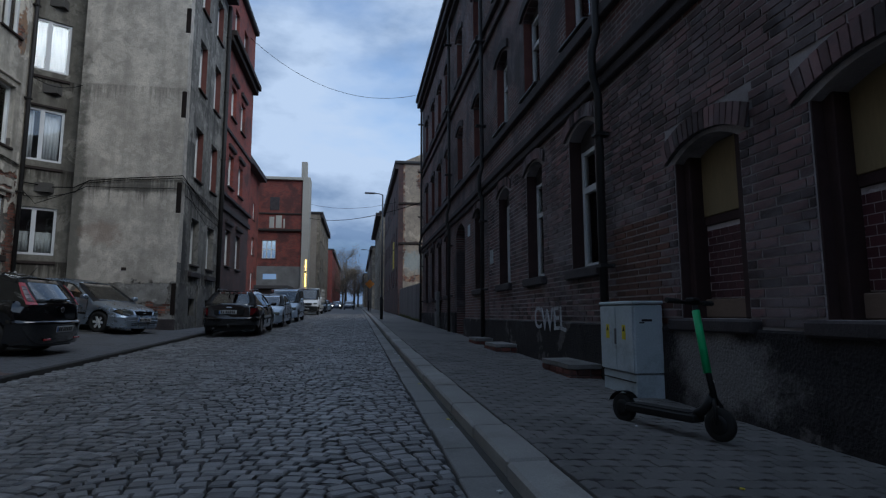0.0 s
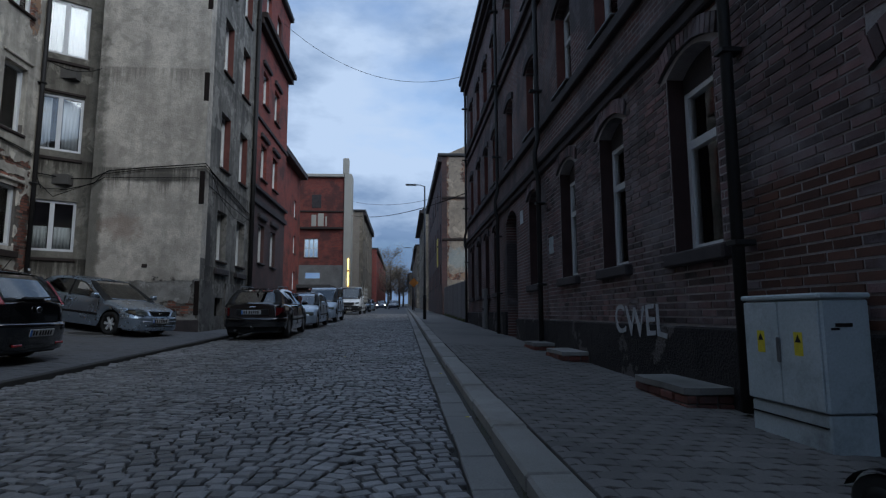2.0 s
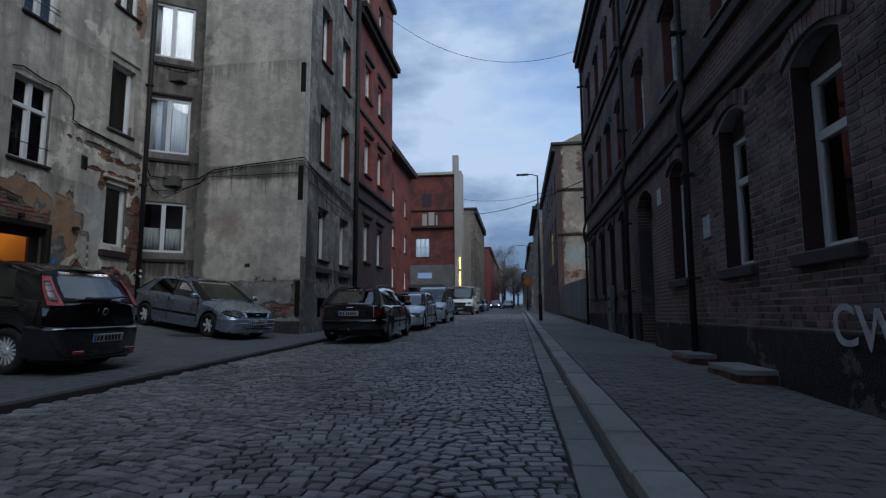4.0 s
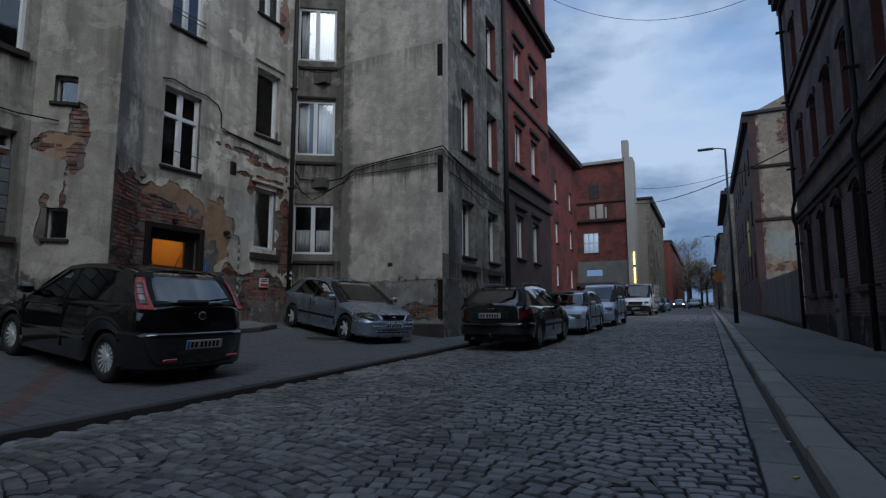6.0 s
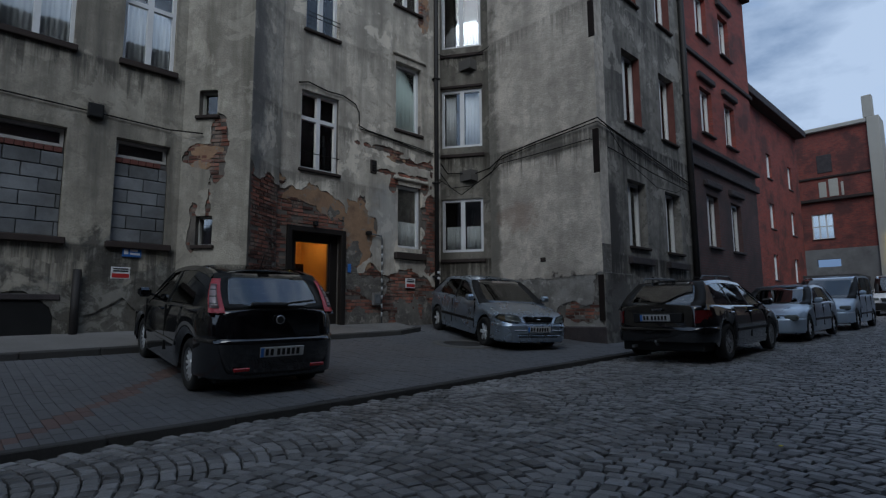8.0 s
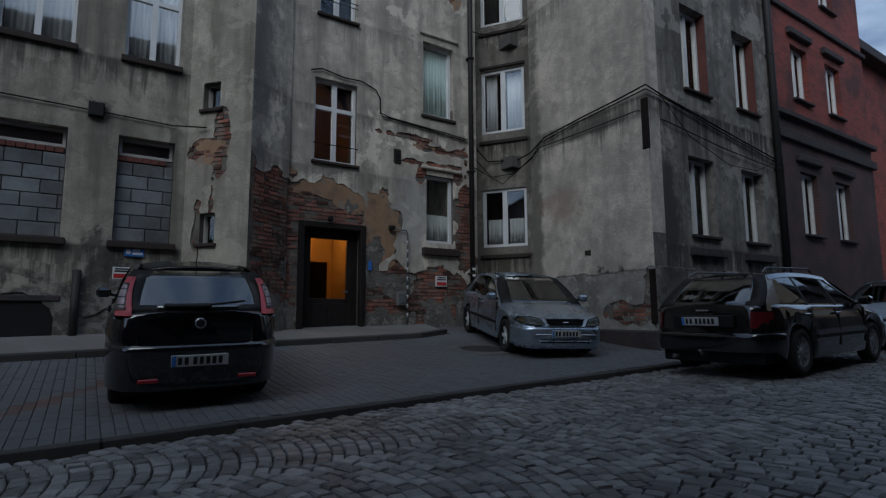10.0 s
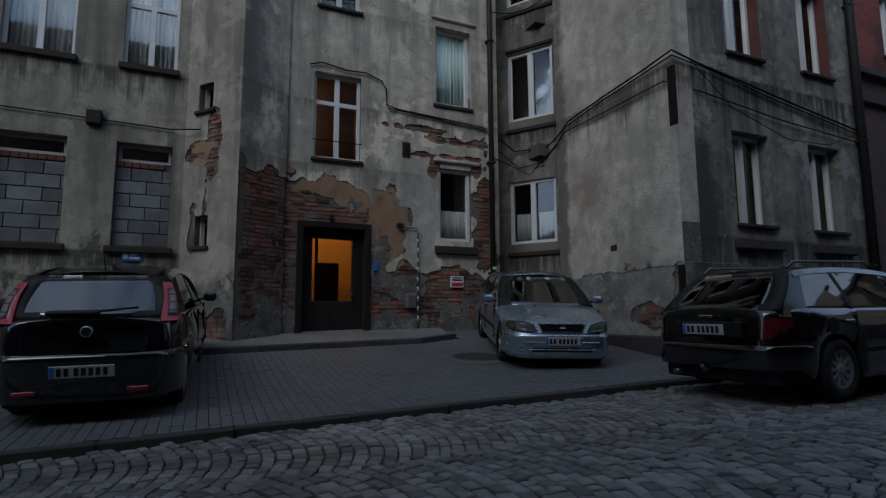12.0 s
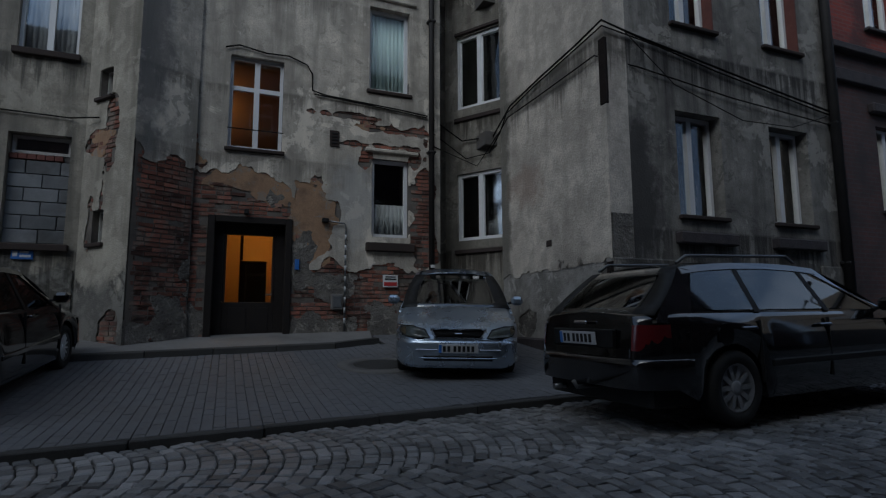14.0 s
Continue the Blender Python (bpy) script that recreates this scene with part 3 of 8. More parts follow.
M_HEADLIGHT_ON = glow("headlight_on", (1.0, 0.95, 0.85), 3.0)

# ---- builders ----
FALL = 0.018


def kerb_x(y):
    """The line of the yard's low kerb."""
    return -4.33 - 0.02 * max(-6.0, min(y, 20.0))


def road_z(y):
    return FALL * y + 0.004 * max(0.0, min(y, 40.0) - 10.0)


def yard_z(x, y):
    """The paved yard and pavement on the far side, rising towards the houses."""
    d = max(0.0, -4.62 - x)
    return road_z(y) + 0.045 + (0.06 * min(d, 1.8) + 0.108 * max(0.0, d - 1.8)) * (1.0 if y < 19 else max(0.3, 1.0 - (y - 19) * 0.2))


def walk_z(x, y):
    """The pavement by the dark house, falling towards its wall."""
    return road_z(y) + 0.105 - 0.05 * (x - 1.0)


def part(name, bm, material, parent=None, label=""):
    me = bpy.data.meshes.new(name)
    bm.to_mesh(me)
    bm.free()
    me.materials.append(material)
    ob = new(name, me)
    if parent is not None:
        ob.parent = parent
    if label:
        ob["label"] = label
    return ob


def shared(name, mesh, parent, m):
    ob = new(name, mesh)
    ob.parent = parent
    ob.matrix_local = m
    return ob


def raw(name, verts, faces, material, parent=None, label="", smooth=False):
    me = bpy.data.meshes.new(name)
    me.from_pydata([tuple(v) for v in verts], [], [tuple(f) for f in faces])
    me.materials.append(material)
    if smooth:
        me.polygons.foreach_set("use_smooth", [True] * len(me.polygons))
    me.update()
    ob = new(name, me)
    if parent is not None:
        ob.parent = parent
    if label:
        ob["label"] = label
    return ob


def thing(name, label, category, m=None, group="", kind=""):
    ob = new(name)
    ob.empty_display_size = 0.2
    if m is not None:
        ob.matrix_world = m
    return tagged(ob, label, category, group, kind)


def box(bm, lo, hi, bev=0.0, fn=None):
    x0, y0, z0 = lo
    x1, y1, z1 = hi
    co = [(x0, y0, z0), (x1, y0, z0), (x1, y1, z0), (x0, y1, z0), (x0, y0, z1), (x1, y0, z1), (x1, y1, z1), (x0, y1, z1)]
    v = [bm.verts.new(fn(*c) if fn else c) for c in co]
    fs = [bm.faces.new([v[i] for i in f]) for f in ((0, 3, 2, 1), (4, 5, 6, 7), (0, 1, 5, 4), (1, 2, 6, 5), (2, 3, 7, 6), (3, 0, 4, 7))]
    if bev:
        es = {e for f in fs for e in f.edges}
        bmesh.ops.bevel(bm, geom=list(es), offset=bev, segments=1, affect="EDGES", profile=0.5)
    bmesh.ops.recalc_face_normals(bm, faces=bm.faces[:])
    return bm


def boxes(items, bev=0.0, fn=None):
    bm = bmesh.new()
    for lo, hi in items:
        b2 = bmesh.new()
        box(b2, lo, hi, bev, fn)
        me = bpy.data.meshes.new("tmp")
        b2.to_mesh(me)
        b2.free()
        bm.from_mesh(me)
        bpy.data.meshes.remove(me)
    return bm


def prism(poly, a, b, fn):
    """A polygon (u, v) between depths a and b; fn(u, depth, v) gives the place."""
    bm = bmesh.new()
    va = [bm.verts.new(fn(u, a, v)) for u, v in poly]
    vb = [bm.verts.new(fn(u, b, v)) for u, v in poly]
    bm.faces.new(va)
    bm.faces.new(vb[::-1])
    n = len(poly)
    for i in range(n):
        bm.faces.new((va[i], vb[i], vb[(i + 1) % n], va[(i + 1) % n]))
    bmesh.ops.recalc_face_normals(bm, faces=bm.faces[:])
    return bm


def lathe(profile, segs=24, axis="y", cap=True):
    """Turned about the given axis; profile rows are (along, radius)."""
    bm = bmesh.new()
    rings = []
    for a, r in profile:
        ring = []
        for i in range(segs):
            t = 2 * math.pi * i / segs
            c, s = r * math.cos(t), r * math.sin(t)
            ring.append(bm.verts.new((c, a, s) if axis == "y" else (c, s, a)))
        rings.append(ring)
    for r0, r1 in zip(rings, rings[1:]):
        for i in range(segs):
            f = bm.faces.new((r0[i], r0[(i + 1) % segs], r1[(i + 1) % segs], r1[i]))
            f.smooth = True
    if cap:
        bm.faces.new(rings[0])
        bm.faces.new(rings[-1][::-1])
    bmesh.ops.recalc_face_normals(bm, faces=bm.faces[:])
    return bm


def tube(name, pts, r, material, parent=None, label="", segs=6, smooth=True):
    bm = bmesh.new()
    rings = []
    P = [Vector(p) for p in pts]
    for i, p in enumerate(P):
        d = (P[min(i + 1, len(P) - 1)] - P[max(i - 1, 0)]).normalized()
        up = Vector((0, 0, 1)) if abs(d.z) < 0.9 else Vector((1, 0, 0))
        a = d.cross(up).normalized()
        b = d.cross(a)
        rr = r[i] if isinstance(r, (list, tuple)) else r
        rings.append([bm.verts.new(p + rr * (math.cos(2 * math.pi * k / segs) * a + math.sin(2 * math.pi * k / segs) * b)) for k in range(segs)])
    for r0, r1 in zip(rings, rings[1:]):
        for k in range(segs):
            f = bm.faces.new((r0[k], r0[(k + 1) % segs], r1[(k + 1) % segs], r1[k]))
            f.smooth = smooth
    bm.faces.new(rings[0][::-1])
    bm.faces.new(rings[-1])
    bmesh.ops.recalc_face_normals(bm, faces=bm.faces[:])
    return part(name, bm, material, parent, label)


def sag(a, b, drop, n=14):
    a, b = Vector(a), Vector(b)
    return [a.lerp(b, i / n) - Vector((0, 0, drop * 4 * (i / n) * (1 - i / n))) for i in range(n + 1)]


class Side:
    """A wall's own frame: s along it, o out of it, z up."""

    def __init__(self, p0, p1, flip=False):
        self.p = Vector((p0[0], p0[1], 0))
        d = Vector((p1[0] - p0[0], p1[1] - p0[1], 0))
        self.long = d.length
        self.d = d.normalized()
        self.n = Vector((self.d.y, -self.d.x, 0)) * (-1 if flip else 1)

    def __call__(self, s, o, z):
        v = self.p + self.d * s + self.n * o
        return (v.x, v.y, z)


def wall(name, side, s0, s1, z0, z1, openings, material, parent, th=0.4, label=""):
    """A wall with thickness and with openings (s0, s1, z0, z1[, arch rise]) cut right through it."""
    ss = sorted({s0, s1, *[v for o in openings for v in o[:2]]})
    zs = sorted({z0, z1, *[v for o in openings for v in o[2:4]]})

    def solid(i, j):
        if not (0 <= i < len(ss) - 1 and 0 <= j < len(zs) - 1):
            return False
        sm, zm = (ss[i] + ss[i + 1]) / 2, (zs[j] + zs[j + 1]) / 2
        return not any(o[0] < sm < o[1] and o[2] < zm < o[3] for o in openings)

    bm = bmesh.new()
    cache = {}

    def v(i, j, o):
        if (i, j, o) not in cache:
            cache[(i, j, o)] = bm.verts.new(side(ss[i], -o * th, zs[j]))
        return cache[(i, j, o)]

    for i in range(len(ss) - 1):
        for j in range(len(zs) - 1):
            if not solid(i, j):
                continue
            bm.faces.new((v(i, j, 0), v(i + 1, j, 0), v(i + 1, j + 1, 0), v(i, j + 1, 0)))
            bm.faces.new((v(i, j, 1), v(i, j + 1, 1), v(i + 1, j + 1, 1), v(i + 1, j, 1)))
            for (ni, nj), (a, b) in (((i - 1, j), ((i, j), (i, j + 1))), ((i + 1, j), ((i + 1, j), (i + 1, j + 1))), ((i, j - 1), ((i, j), (i + 1, j))), ((i, j + 1), ((i, j + 1), (i + 1, j + 1)))):
                if not solid(ni, nj):
                    bm.faces.new((v(*a, 0), v(*b, 0), v(*b, 1), v(*a, 1)))
    for o in openings:
        if len(o) > 4 and o[4]:
            a, b, _, top, rise = o
            n = 8
            arc = [(a + (b - a) * k / n, top - rise + rise * (1 - (2 * k / n - 1) ** 2)) for k in range(n + 1)]
            for k in range(n):
                poly = [arc[k], arc[k + 1], (arc[k + 1][0], top), (arc[k][0], top)]
                for dep in (0.0, -th):
                    vs = [bm.verts.new(side(u, dep, z)) for u, z in poly]
                    bm.faces.new(vs)
                bm.faces.new([bm.verts.new(side(*q)) for q in ((*[arc[k][0]], 0.0, arc[k][1]), (arc[k + 1][0], 0.0, arc[k + 1][1]), (arc[k + 1][0], -th, arc[k + 1][1]), (arc[k][0], -th, arc[k][1]))])
        bmesh.ops.remove_doubles(bm, verts=bm.verts[:], dist=0.0005)
    bmesh.ops.recalc_face_normals(bm, faces=bm.faces[:])
    return part(name, bm, material, parent, label)


def window(parent, side, s0, s1, z0, z1, style="two", recess=0.12, sill=M_SILL, frame=None, sill_out=0.07, label="", thick=0.06, sill_drop=0.07):
    """A window in its opening: frame, panes and sill."""
    frame = frame or M_FRAME
    f = thick
    d0, d1 = -recess - 0.07, -recess
    mid = (s0 + s1) / 2
    cuts_s, cuts_z = [], []
    if style in ("two", "cross"):
        cuts_s = [mid]
    if style in ("cross", "transom"):
        cuts_z = [z0 + (z1 - z0) * 0.66]
    if style == "grid":
        cuts_s, cuts_z = [s0 + (s1 - s0) / 3, s0 + (s1 - s0) * 2 / 3], [mid * 0 + (z0 + z1) / 2]
    hs = [s0 + f] + [v for c in cuts_s for v in (c - f * 0.8, c + f * 0.8)] + [s1 - f]
    hz = [z0 + f] + [v for c in cuts_z for v in (c - f * 0.7, c + f * 0.7)] + [z1 - f]
    holes_w = [(hs[i], hs[i + 1], hz[j], hz[j + 1]) for i in range(0, len(hs), 2) for j in range(0, len(hz), 2)]
    w = wall("window", lambda s, o, z: side(s, o - recess, z), s0, s1, z0, z1, holes_w, frame, parent, 0.07, label)
    es = [s0 + f * 0.5] + cuts_s + [s1 - f * 0.5]
    ez = [z0 + f * 0.5] + cuts_z + [z1 - f * 0.5]
    for a, b in zip(es, es[1:]):
        for c, d in zip(ez, ez[1:]):
            g = part("pane", boxes([((a + 0.01, -recess - 0.044, c + 0.01), (b - 0.01, -recess - 0.032, d - 0.01))], 0, side), M_GLASS, w)
            g.visible_shadow = False
    if sill is not None:
        part("sill", boxes([((s0 - 0.05, -recess, z0 - sill_drop), (s1 + 0.05, sill_out, z0 - 0.004))], 0.012, side), sill, w)
    return w


def strip(parent, name, side, s0, s1, z0, z1, out, material, bev=0.01, label=""):
    return part(name, boxes([((s0, -0.02, z0), (s1, out, z1))], bev, side), material, parent, label)


def curtain(side, s0, s1, z0, z1, depth, material, label):
    n = int((s1 - s0) / 0.025)
    vs, fs = [], []
    for k in range(n + 1):
        s = s0 + (s1 - s0) * k / n
        o = -depth + 0.022 * math.sin(k * 1.9) + 0.008 * math.sin(k * 0.7)
        vs += [side(s, o, z0 + 0.01 * math.sin(k)), side(s, o, z1), side(s, o - 0.006, z1), side(s, o - 0.006, z0 + 0.01 * math.sin(k))]
    for k in range(n):
        a, b = 4 * k, 4 * k + 4
        fs += [(a, b, b + 1, a + 1), (a + 2, b + 2, b + 3, a + 3), (a + 1, b + 1, b + 2, a + 2), (a + 3, b + 3, b, a)]
    return tagged(raw("curtain", vs, fs, material, None, "", True), label, "curtain")


def fray(s, z, seed, size=1.0):
    """Ragged edge of broken render, in metres."""
    p = Vector((s * 1.7 / size + seed, z * 1.7 / size, seed * 0.37))
    return 0.3 * size * noise.fractal(p, 0.75, 2.1, 6)


def ovals(s, z, shapes):
    """Distance outside the nearest oval (along, up, half width, half height), negative within."""
    return min((math.hypot((s - a) / ra, (z - b) / rb) - 1.0) * min(ra, rb) for a, b, ra, rb in shapes)


def outside(s, z, holes):
    """Distance outside the nearest oblong opening (s0, s1, z0, z1)."""
    best = 9.0
    for a, b, c, d in holes:
        ds, dz = max(a - s, s - b), max(c - z, z - d)
        best = min(best, math.hypot(max(ds, 0.0), max(dz, 0.0)) + min(max(ds, dz), 0.0))
    return best


def skin(name, side, s0, s1, z0, z1, field, front, back, material, parent, step=0.045, label=""):
    """A coat of render between two depths, kept where field(s, z) is above nought, with a broken edge of true thickness."""
    ns, nz = max(2, round((s1 - s0) / step)), max(2, round((z1 - z0) / step))
    S = [s0 + (s1 - s0) * i / ns for i in range(ns + 1)]
    Z = [z0 + (z1 - z0) * j / nz for j in range(nz + 1)]
    val = [[field(a, b) for b in Z] for a in S]
    vs, fs, seen = [], [], {}

    def vert(key, a, b, o):
        if key not in seen:
            seen[key] = len(vs)
            vs.append(side(a, o, b))
        return seen[key]

    for i in range(ns):
        for j in range(nz):
            ring = [(i, j), (i + 1, j), (i + 1, j + 1), (i, j + 1)]
            if all(val[a][b] <= 0 for a, b in ring):
                continue
            poly, cut = [], []
            for k in range(4):
                (a, b), (c, d) = ring[k], ring[(k + 1) % 4]
                va, vb = val[a][b], val[c][d]
                if va > 0:
                    poly.append(((a, b), S[a], Z[b]))
                if (va > 0) != (vb > 0):
                    t = va / (va - vb)
                    q = (tuple(sorted(((a, b), (c, d)))), S[a] + (S[c] - S[a]) * t, Z[b] + (Z[d] - Z[b]) * t)
                    poly.append(q)
                    cut.append((len(poly) - 1, va > 0))
            fs.append([vert((k, 0), a, b, front) for k, a, b in poly])
            outs = [c for c, leaving in cut if leaving]
            for c in outs:
                p, q = poly[c], poly[(c + 1) % len(poly)]
                fs.append([vert((p[0], 0), p[1], p[2], front), vert((p[0], 1), p[1], p[2], back), vert((q[0], 1), q[1], q[2], back), vert((q[0], 0), q[1], q[2], front)])
    ob = raw(name, vs, fs, material, parent, label)
    bm = bmesh.new()
    bm.from_mesh(ob.data)
    bmesh.ops.recalc_face_normals(bm, faces=bm.faces[:])
    bm.to_mesh(ob.data)
    bm.free()
    return ob


def bare_courses(side, s0, s1, z0, z1, shown, depth, parent, seed, single=0):
    """Bricks of a bare wall, laid where shown(s, z) holds; the first ones each a piece of their own."""
    rb = random.Random(seed)
    vs, fs, count, r, z = [], [], 0, 0, z0
    while z < z1:
        a = s0 - (0.13 if r % 2 else 0.0) - 0.02 * rb.random()
        while a < s1:
            ln = 0.125 if (r % 3 == 0 and rb.random() < 0.5) else 0.255
            u0, u1 = max(a, s0), min(a + ln, s1)
            if u1 - u0 > 0.05 and all(shown(u0 + (u1 - u0) * f, z + 0.035) for f in (0.05, 0.5, 0.95)):
                out = depth + rb.uniform(-0.006, 0.007) - (0.012 if rb.random() < 0.12 else 0.0)
                t = rb.uniform(-0.003, 0.003)
                lo = [side(u0 + 0.006, depth - 0.03, z + 0.006), side(u1 - 0.006, depth - 0.03, z + 0.006), side(u1 - 0.006, depth - 0.03, z + 0.072), side(u0 + 0.006, depth - 0.03, z + 0.072)]
                hi = [side(u0 + 0.011, out, z + 0.01 + t), side(u1 - 0.011, out, z + 0.01 - t), side(u1 - 0.012, out, z + 0.068 - t), side(u0 + 0.011, out, z + 0.067 + t)]
                quads = [(4, 5, 6, 7), (0, 1, 5, 4), (1, 2, 6, 5), (2, 3, 7, 6), (3, 0, 4, 7)]
                if count < single:
                    raw("brick", lo + hi, quads, M_BARE_BRICK, parent)
                    count += 1
                else:
                    i = len(vs)
                    vs += lo + hi
                    fs += [tuple(i + k for k in q) for q in quads]
            a += ln
        z += 0.08
        r += 1
    if vs:
        tagged(raw("bricks", vs, fs, M_BARE_BRICKS, parent), kind="stuff")


# ---- the house with the entrance ----
tene = thing("tenement_house", "grey rendered old tenement with patches of bare brick", "house")
TOP = 15.6
W1 = Side((-10.47, -6.0), (-10.47, 11.26))
PR = Side((-10.47, 11.26), (-9.42, 12.17))
PB = Side((-9.42, 12.17), (-9.98, 13.05))
WM = Side((-10.05, 0.0), (-10.05, 17.75))
TW = Side((-10.95, 18.24), (-9.1, 19.45))

# yard wall: bricked-up ground floor, two rows of windows above
cols = [(-1.3, -0.3), (1.2, 2.2), (3.7, 4.7), (6.15, 7.15), (8.35, 9.42), (10.16, 11.06)]
op = []
for a, b in cols:
    a, b = a + 6.0, b + 6.0
    op += [(a, b, 2.46, 4.34), (a, b, 5.82, 7.65), (a, b, 9.1, 11.0), (a, b, 12.2, 14.1)]
yard_wall = wall("wall", W1, 0, W1.long, -0.6, TOP, op, M_PLASTER_W1, tene, 0.45)
for a, b in cols:
    a, b = a + 6.0, b + 6.0
    for z0, z1 in ((5.82, 7.65), (9.1, 11.0), (12.2, 14.1)):
        window(tene, W1, a, b, z0, z1, "cross", 0.1, M_SILL, None, 0.08, sill_drop=0.12)
    # blocked opening: concrete blocks, a brick course and a narrow strip of old glazing
    window(tene, W1, a + 0.02, b - 0.02, 4.02, 4.33, "one", 0.16, None, M_FRAME_OLD, thick=0.05)
    part("sill", boxes([((a - 0.08, -0.1, 2.33), (b + 0.08, 0.1, 2.45))], 0.015, W1), M_SILL, tene)
    part("backing", boxes([((a, -0.3, 2.46), (b, -0.17, 4.0))], 0, W1), M_MORTAR_DARK, tene)
    for k in range(int((b - a) / 0.13)):
        part("brick", boxes([((a + 0.005 + k * 0.13, -0.2, 3.91), (a + 0.125 + k * 0.13, -0.1, 4.0))], 0.006, W1), M_REVEAL_RED, tene)
    for r in range(6):
        z = 2.47 + r * 0.238
        x = a - (0.25 if r % 2 else 0.0)
        while x < b:
            u0, u1 = max(a, x) + 0.006, min(b, x + 0.5) - 0.006
            if u1 - u0 > 0.04:
                o = random.uniform(-0.008, 0.008)
                part("block", boxes([((u0, -0.2, z + 0.005), (u1, -0.11 + o, z + 0.23))], 0.008, W1), M_BLOCK, tene)
            x += 0.5
    # pale nets added to brighten the upper panes
    if a > 12:
        for c0, c1 in ((a + 0.06, (a + b) / 2 - 0.03), ((a + b) / 2 + 0.03, b - 0.06)):
            curtain(W1, c0, c1, 5.9, 7.6, 0.24, M_NET, "white net added behind the upper yard window")
# crack-like ledge and the low cellar hatch
skin("plinth", W1, 6.0, W1.long - 0.03, -0.4, 2.3, lambda s, z: min(2.04 - z + 0.35 * fray(s, z, 2.2, 0.7), ovals(s, z, [(15.0, 0.95, 0.5, 0.5), (16.25, 1.05, 0.4, 0.32), (12.2, 1.3, 0.5, 0.3)]) + 0.6 * fray(s, z, 7.7)), 0.032, -0.01, M_PLASTER_W1, tene, 0.06)

# the pier that leans out of the wall, with two slit windows
SPLIT, COAT = 5.7, 0.028
slits = [(0.34, 0.69, 2.46, 3.02), (0.31, 0.69, 5.0, 5.52)]
wall("wall", PR, 0, PR.long, SPLIT, TOP, [], M_PLASTER_PIER, tene, 0.4)
slit_wall = wall("wall", lambda s, o, z: PR(s, o - COAT, z), 0, PR.long, -0.6, SPLIT, slits, M_BARE_MORTAR, tene, 0.37)


def slit_coat(s, z):
    gone = ovals(s, z, [(0.46, 4.2, 0.42, 0.26), (0.74, 4.25, 0.17, 0.62), (0.6, 3.3, 0.05, 0.4), (0.3, 2.75, 0.1, 0.35), (1.0, 1.0, 0.25, 0.35)]) + 0.4 * fray(s, z, 6.6, 0.6)
    return min(gone, outside(s, z, slits))


def slit_under(s, z):
    return min(-ovals(s, z, [(0.42, 4.28, 0.32, 0.14), (0.35, 4.0, 0.25, 0.1)]) + 0.4 * fray(s, z, 2.9, 0.6), outside(s, z, slits))


skin("render_coat", PR, 0.0, PR.long, -0.3, SPLIT, slit_coat, 0.0, -COAT, M_PLASTER_PIER, tene, 0.035)
tagged(skin("undercoat", PR, 0.0, PR.long, 3.6, 4.8, slit_under, -0.012, -COAT, M_UNDERCOAT, tene, 0.035), kind="stuff")
bare_courses(PR, 0.02, PR.long - 0.02, 0.3, 5.0, lambda s, z: slit_coat(s, z) < 0.1 and slit_under(s, z) < 0.08 and outside(s, z, slits) > 0.01, -COAT + 0.012, slit_wall, 24, 60)
for a, b, z0, z1 in slits:
    window(tene, PR, a, b, z0, z1, "one", 0.14, None, M_FRAME_OLD, thick=0.03)
    part("sill", boxes([((a - 0.05, -0.1, z0 - 0.07), (b + 0.05, 0.06, z0))], 0.012, PR), M_SILL, tene)
wall("wall", PB, 0, PB.long, SPLIT, TOP, [], M_PLASTER_WM, tene, 0.4)
pier_wall = wall("wall", lambda s, o, z: PB(s, o - COAT, z), 0, PB.long, -0.6, SPLIT, [], M_BARE_MORTAR, tene, 0.37)


def pier_coat(s, z):
    return (z - 4.15 + 0.35 * s) * 0.7 + fray(s, z, 3.1)


skin("render_coat", PB, 0.0, PB.long, -0.3, SPLIT, pier_coat, 0.0, -COAT, M_PLASTER_WM, tene)
tagged(skin("render_scab", PB, 0.0, PB.long, -0.3, 3.2, lambda s, z: -ovals(s, z, [(0.1, 0.8, 0.4, 0.55), (0.8, 0.9, 0.4, 0.45), (1.0, 2.0, 0.15, 0.3)]) + fray(s, z, 8.8), -0.008, -COAT, M_SCABBED, tene), kind="stuff")
bare_courses(PB, 0.02, PB.long - 0.02, 0.3, 4.6, lambda s, z: pier_coat(s, z) < 0.15, -COAT + 0.012, pier_wall, 21, 60)

# entrance wall
L_, C_, E_, D_ = (13.56, 14.52, 4.33, 6.12), (16.2, 17.06, 5.86, 7.66), (16.28, 17.05, 2.8, 4.4), (13.4, 14.66, 0.6, 2.97)
A_, B_ = (13.62, 14.48, 7.56, 9.3), (16.15, 17.05, 9.2, 10.95)
A2, B2 = (13.6, 14.5, 11.0, 12.8), (16.15, 17.05, 12.4, 14.1)
LOW_HOLES = [L_, E_, D_]
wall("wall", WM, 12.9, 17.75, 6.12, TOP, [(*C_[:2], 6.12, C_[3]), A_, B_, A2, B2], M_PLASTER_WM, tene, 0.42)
entry_wall = wall("wall", lambda s, o, z: WM(s, o - COAT, z), 12.9, 17.75, -0.6, 6.12, LOW_HOLES + [(*C_[:2], C_[2], 6.12)], M_BARE_MORTAR, tene, 0.39)
FALLEN = [(12.4, 2.0, 1.15, 2.3), (13.9, 2.3, 1.3, 1.6), (15.15, 3.15, 0.42, 0.68), (15.6, 1.1, 2.8, 1.12), (17.4, 3.2, 0.3, 1.6), (12.95, 4.15, 0.22, 0.3)]
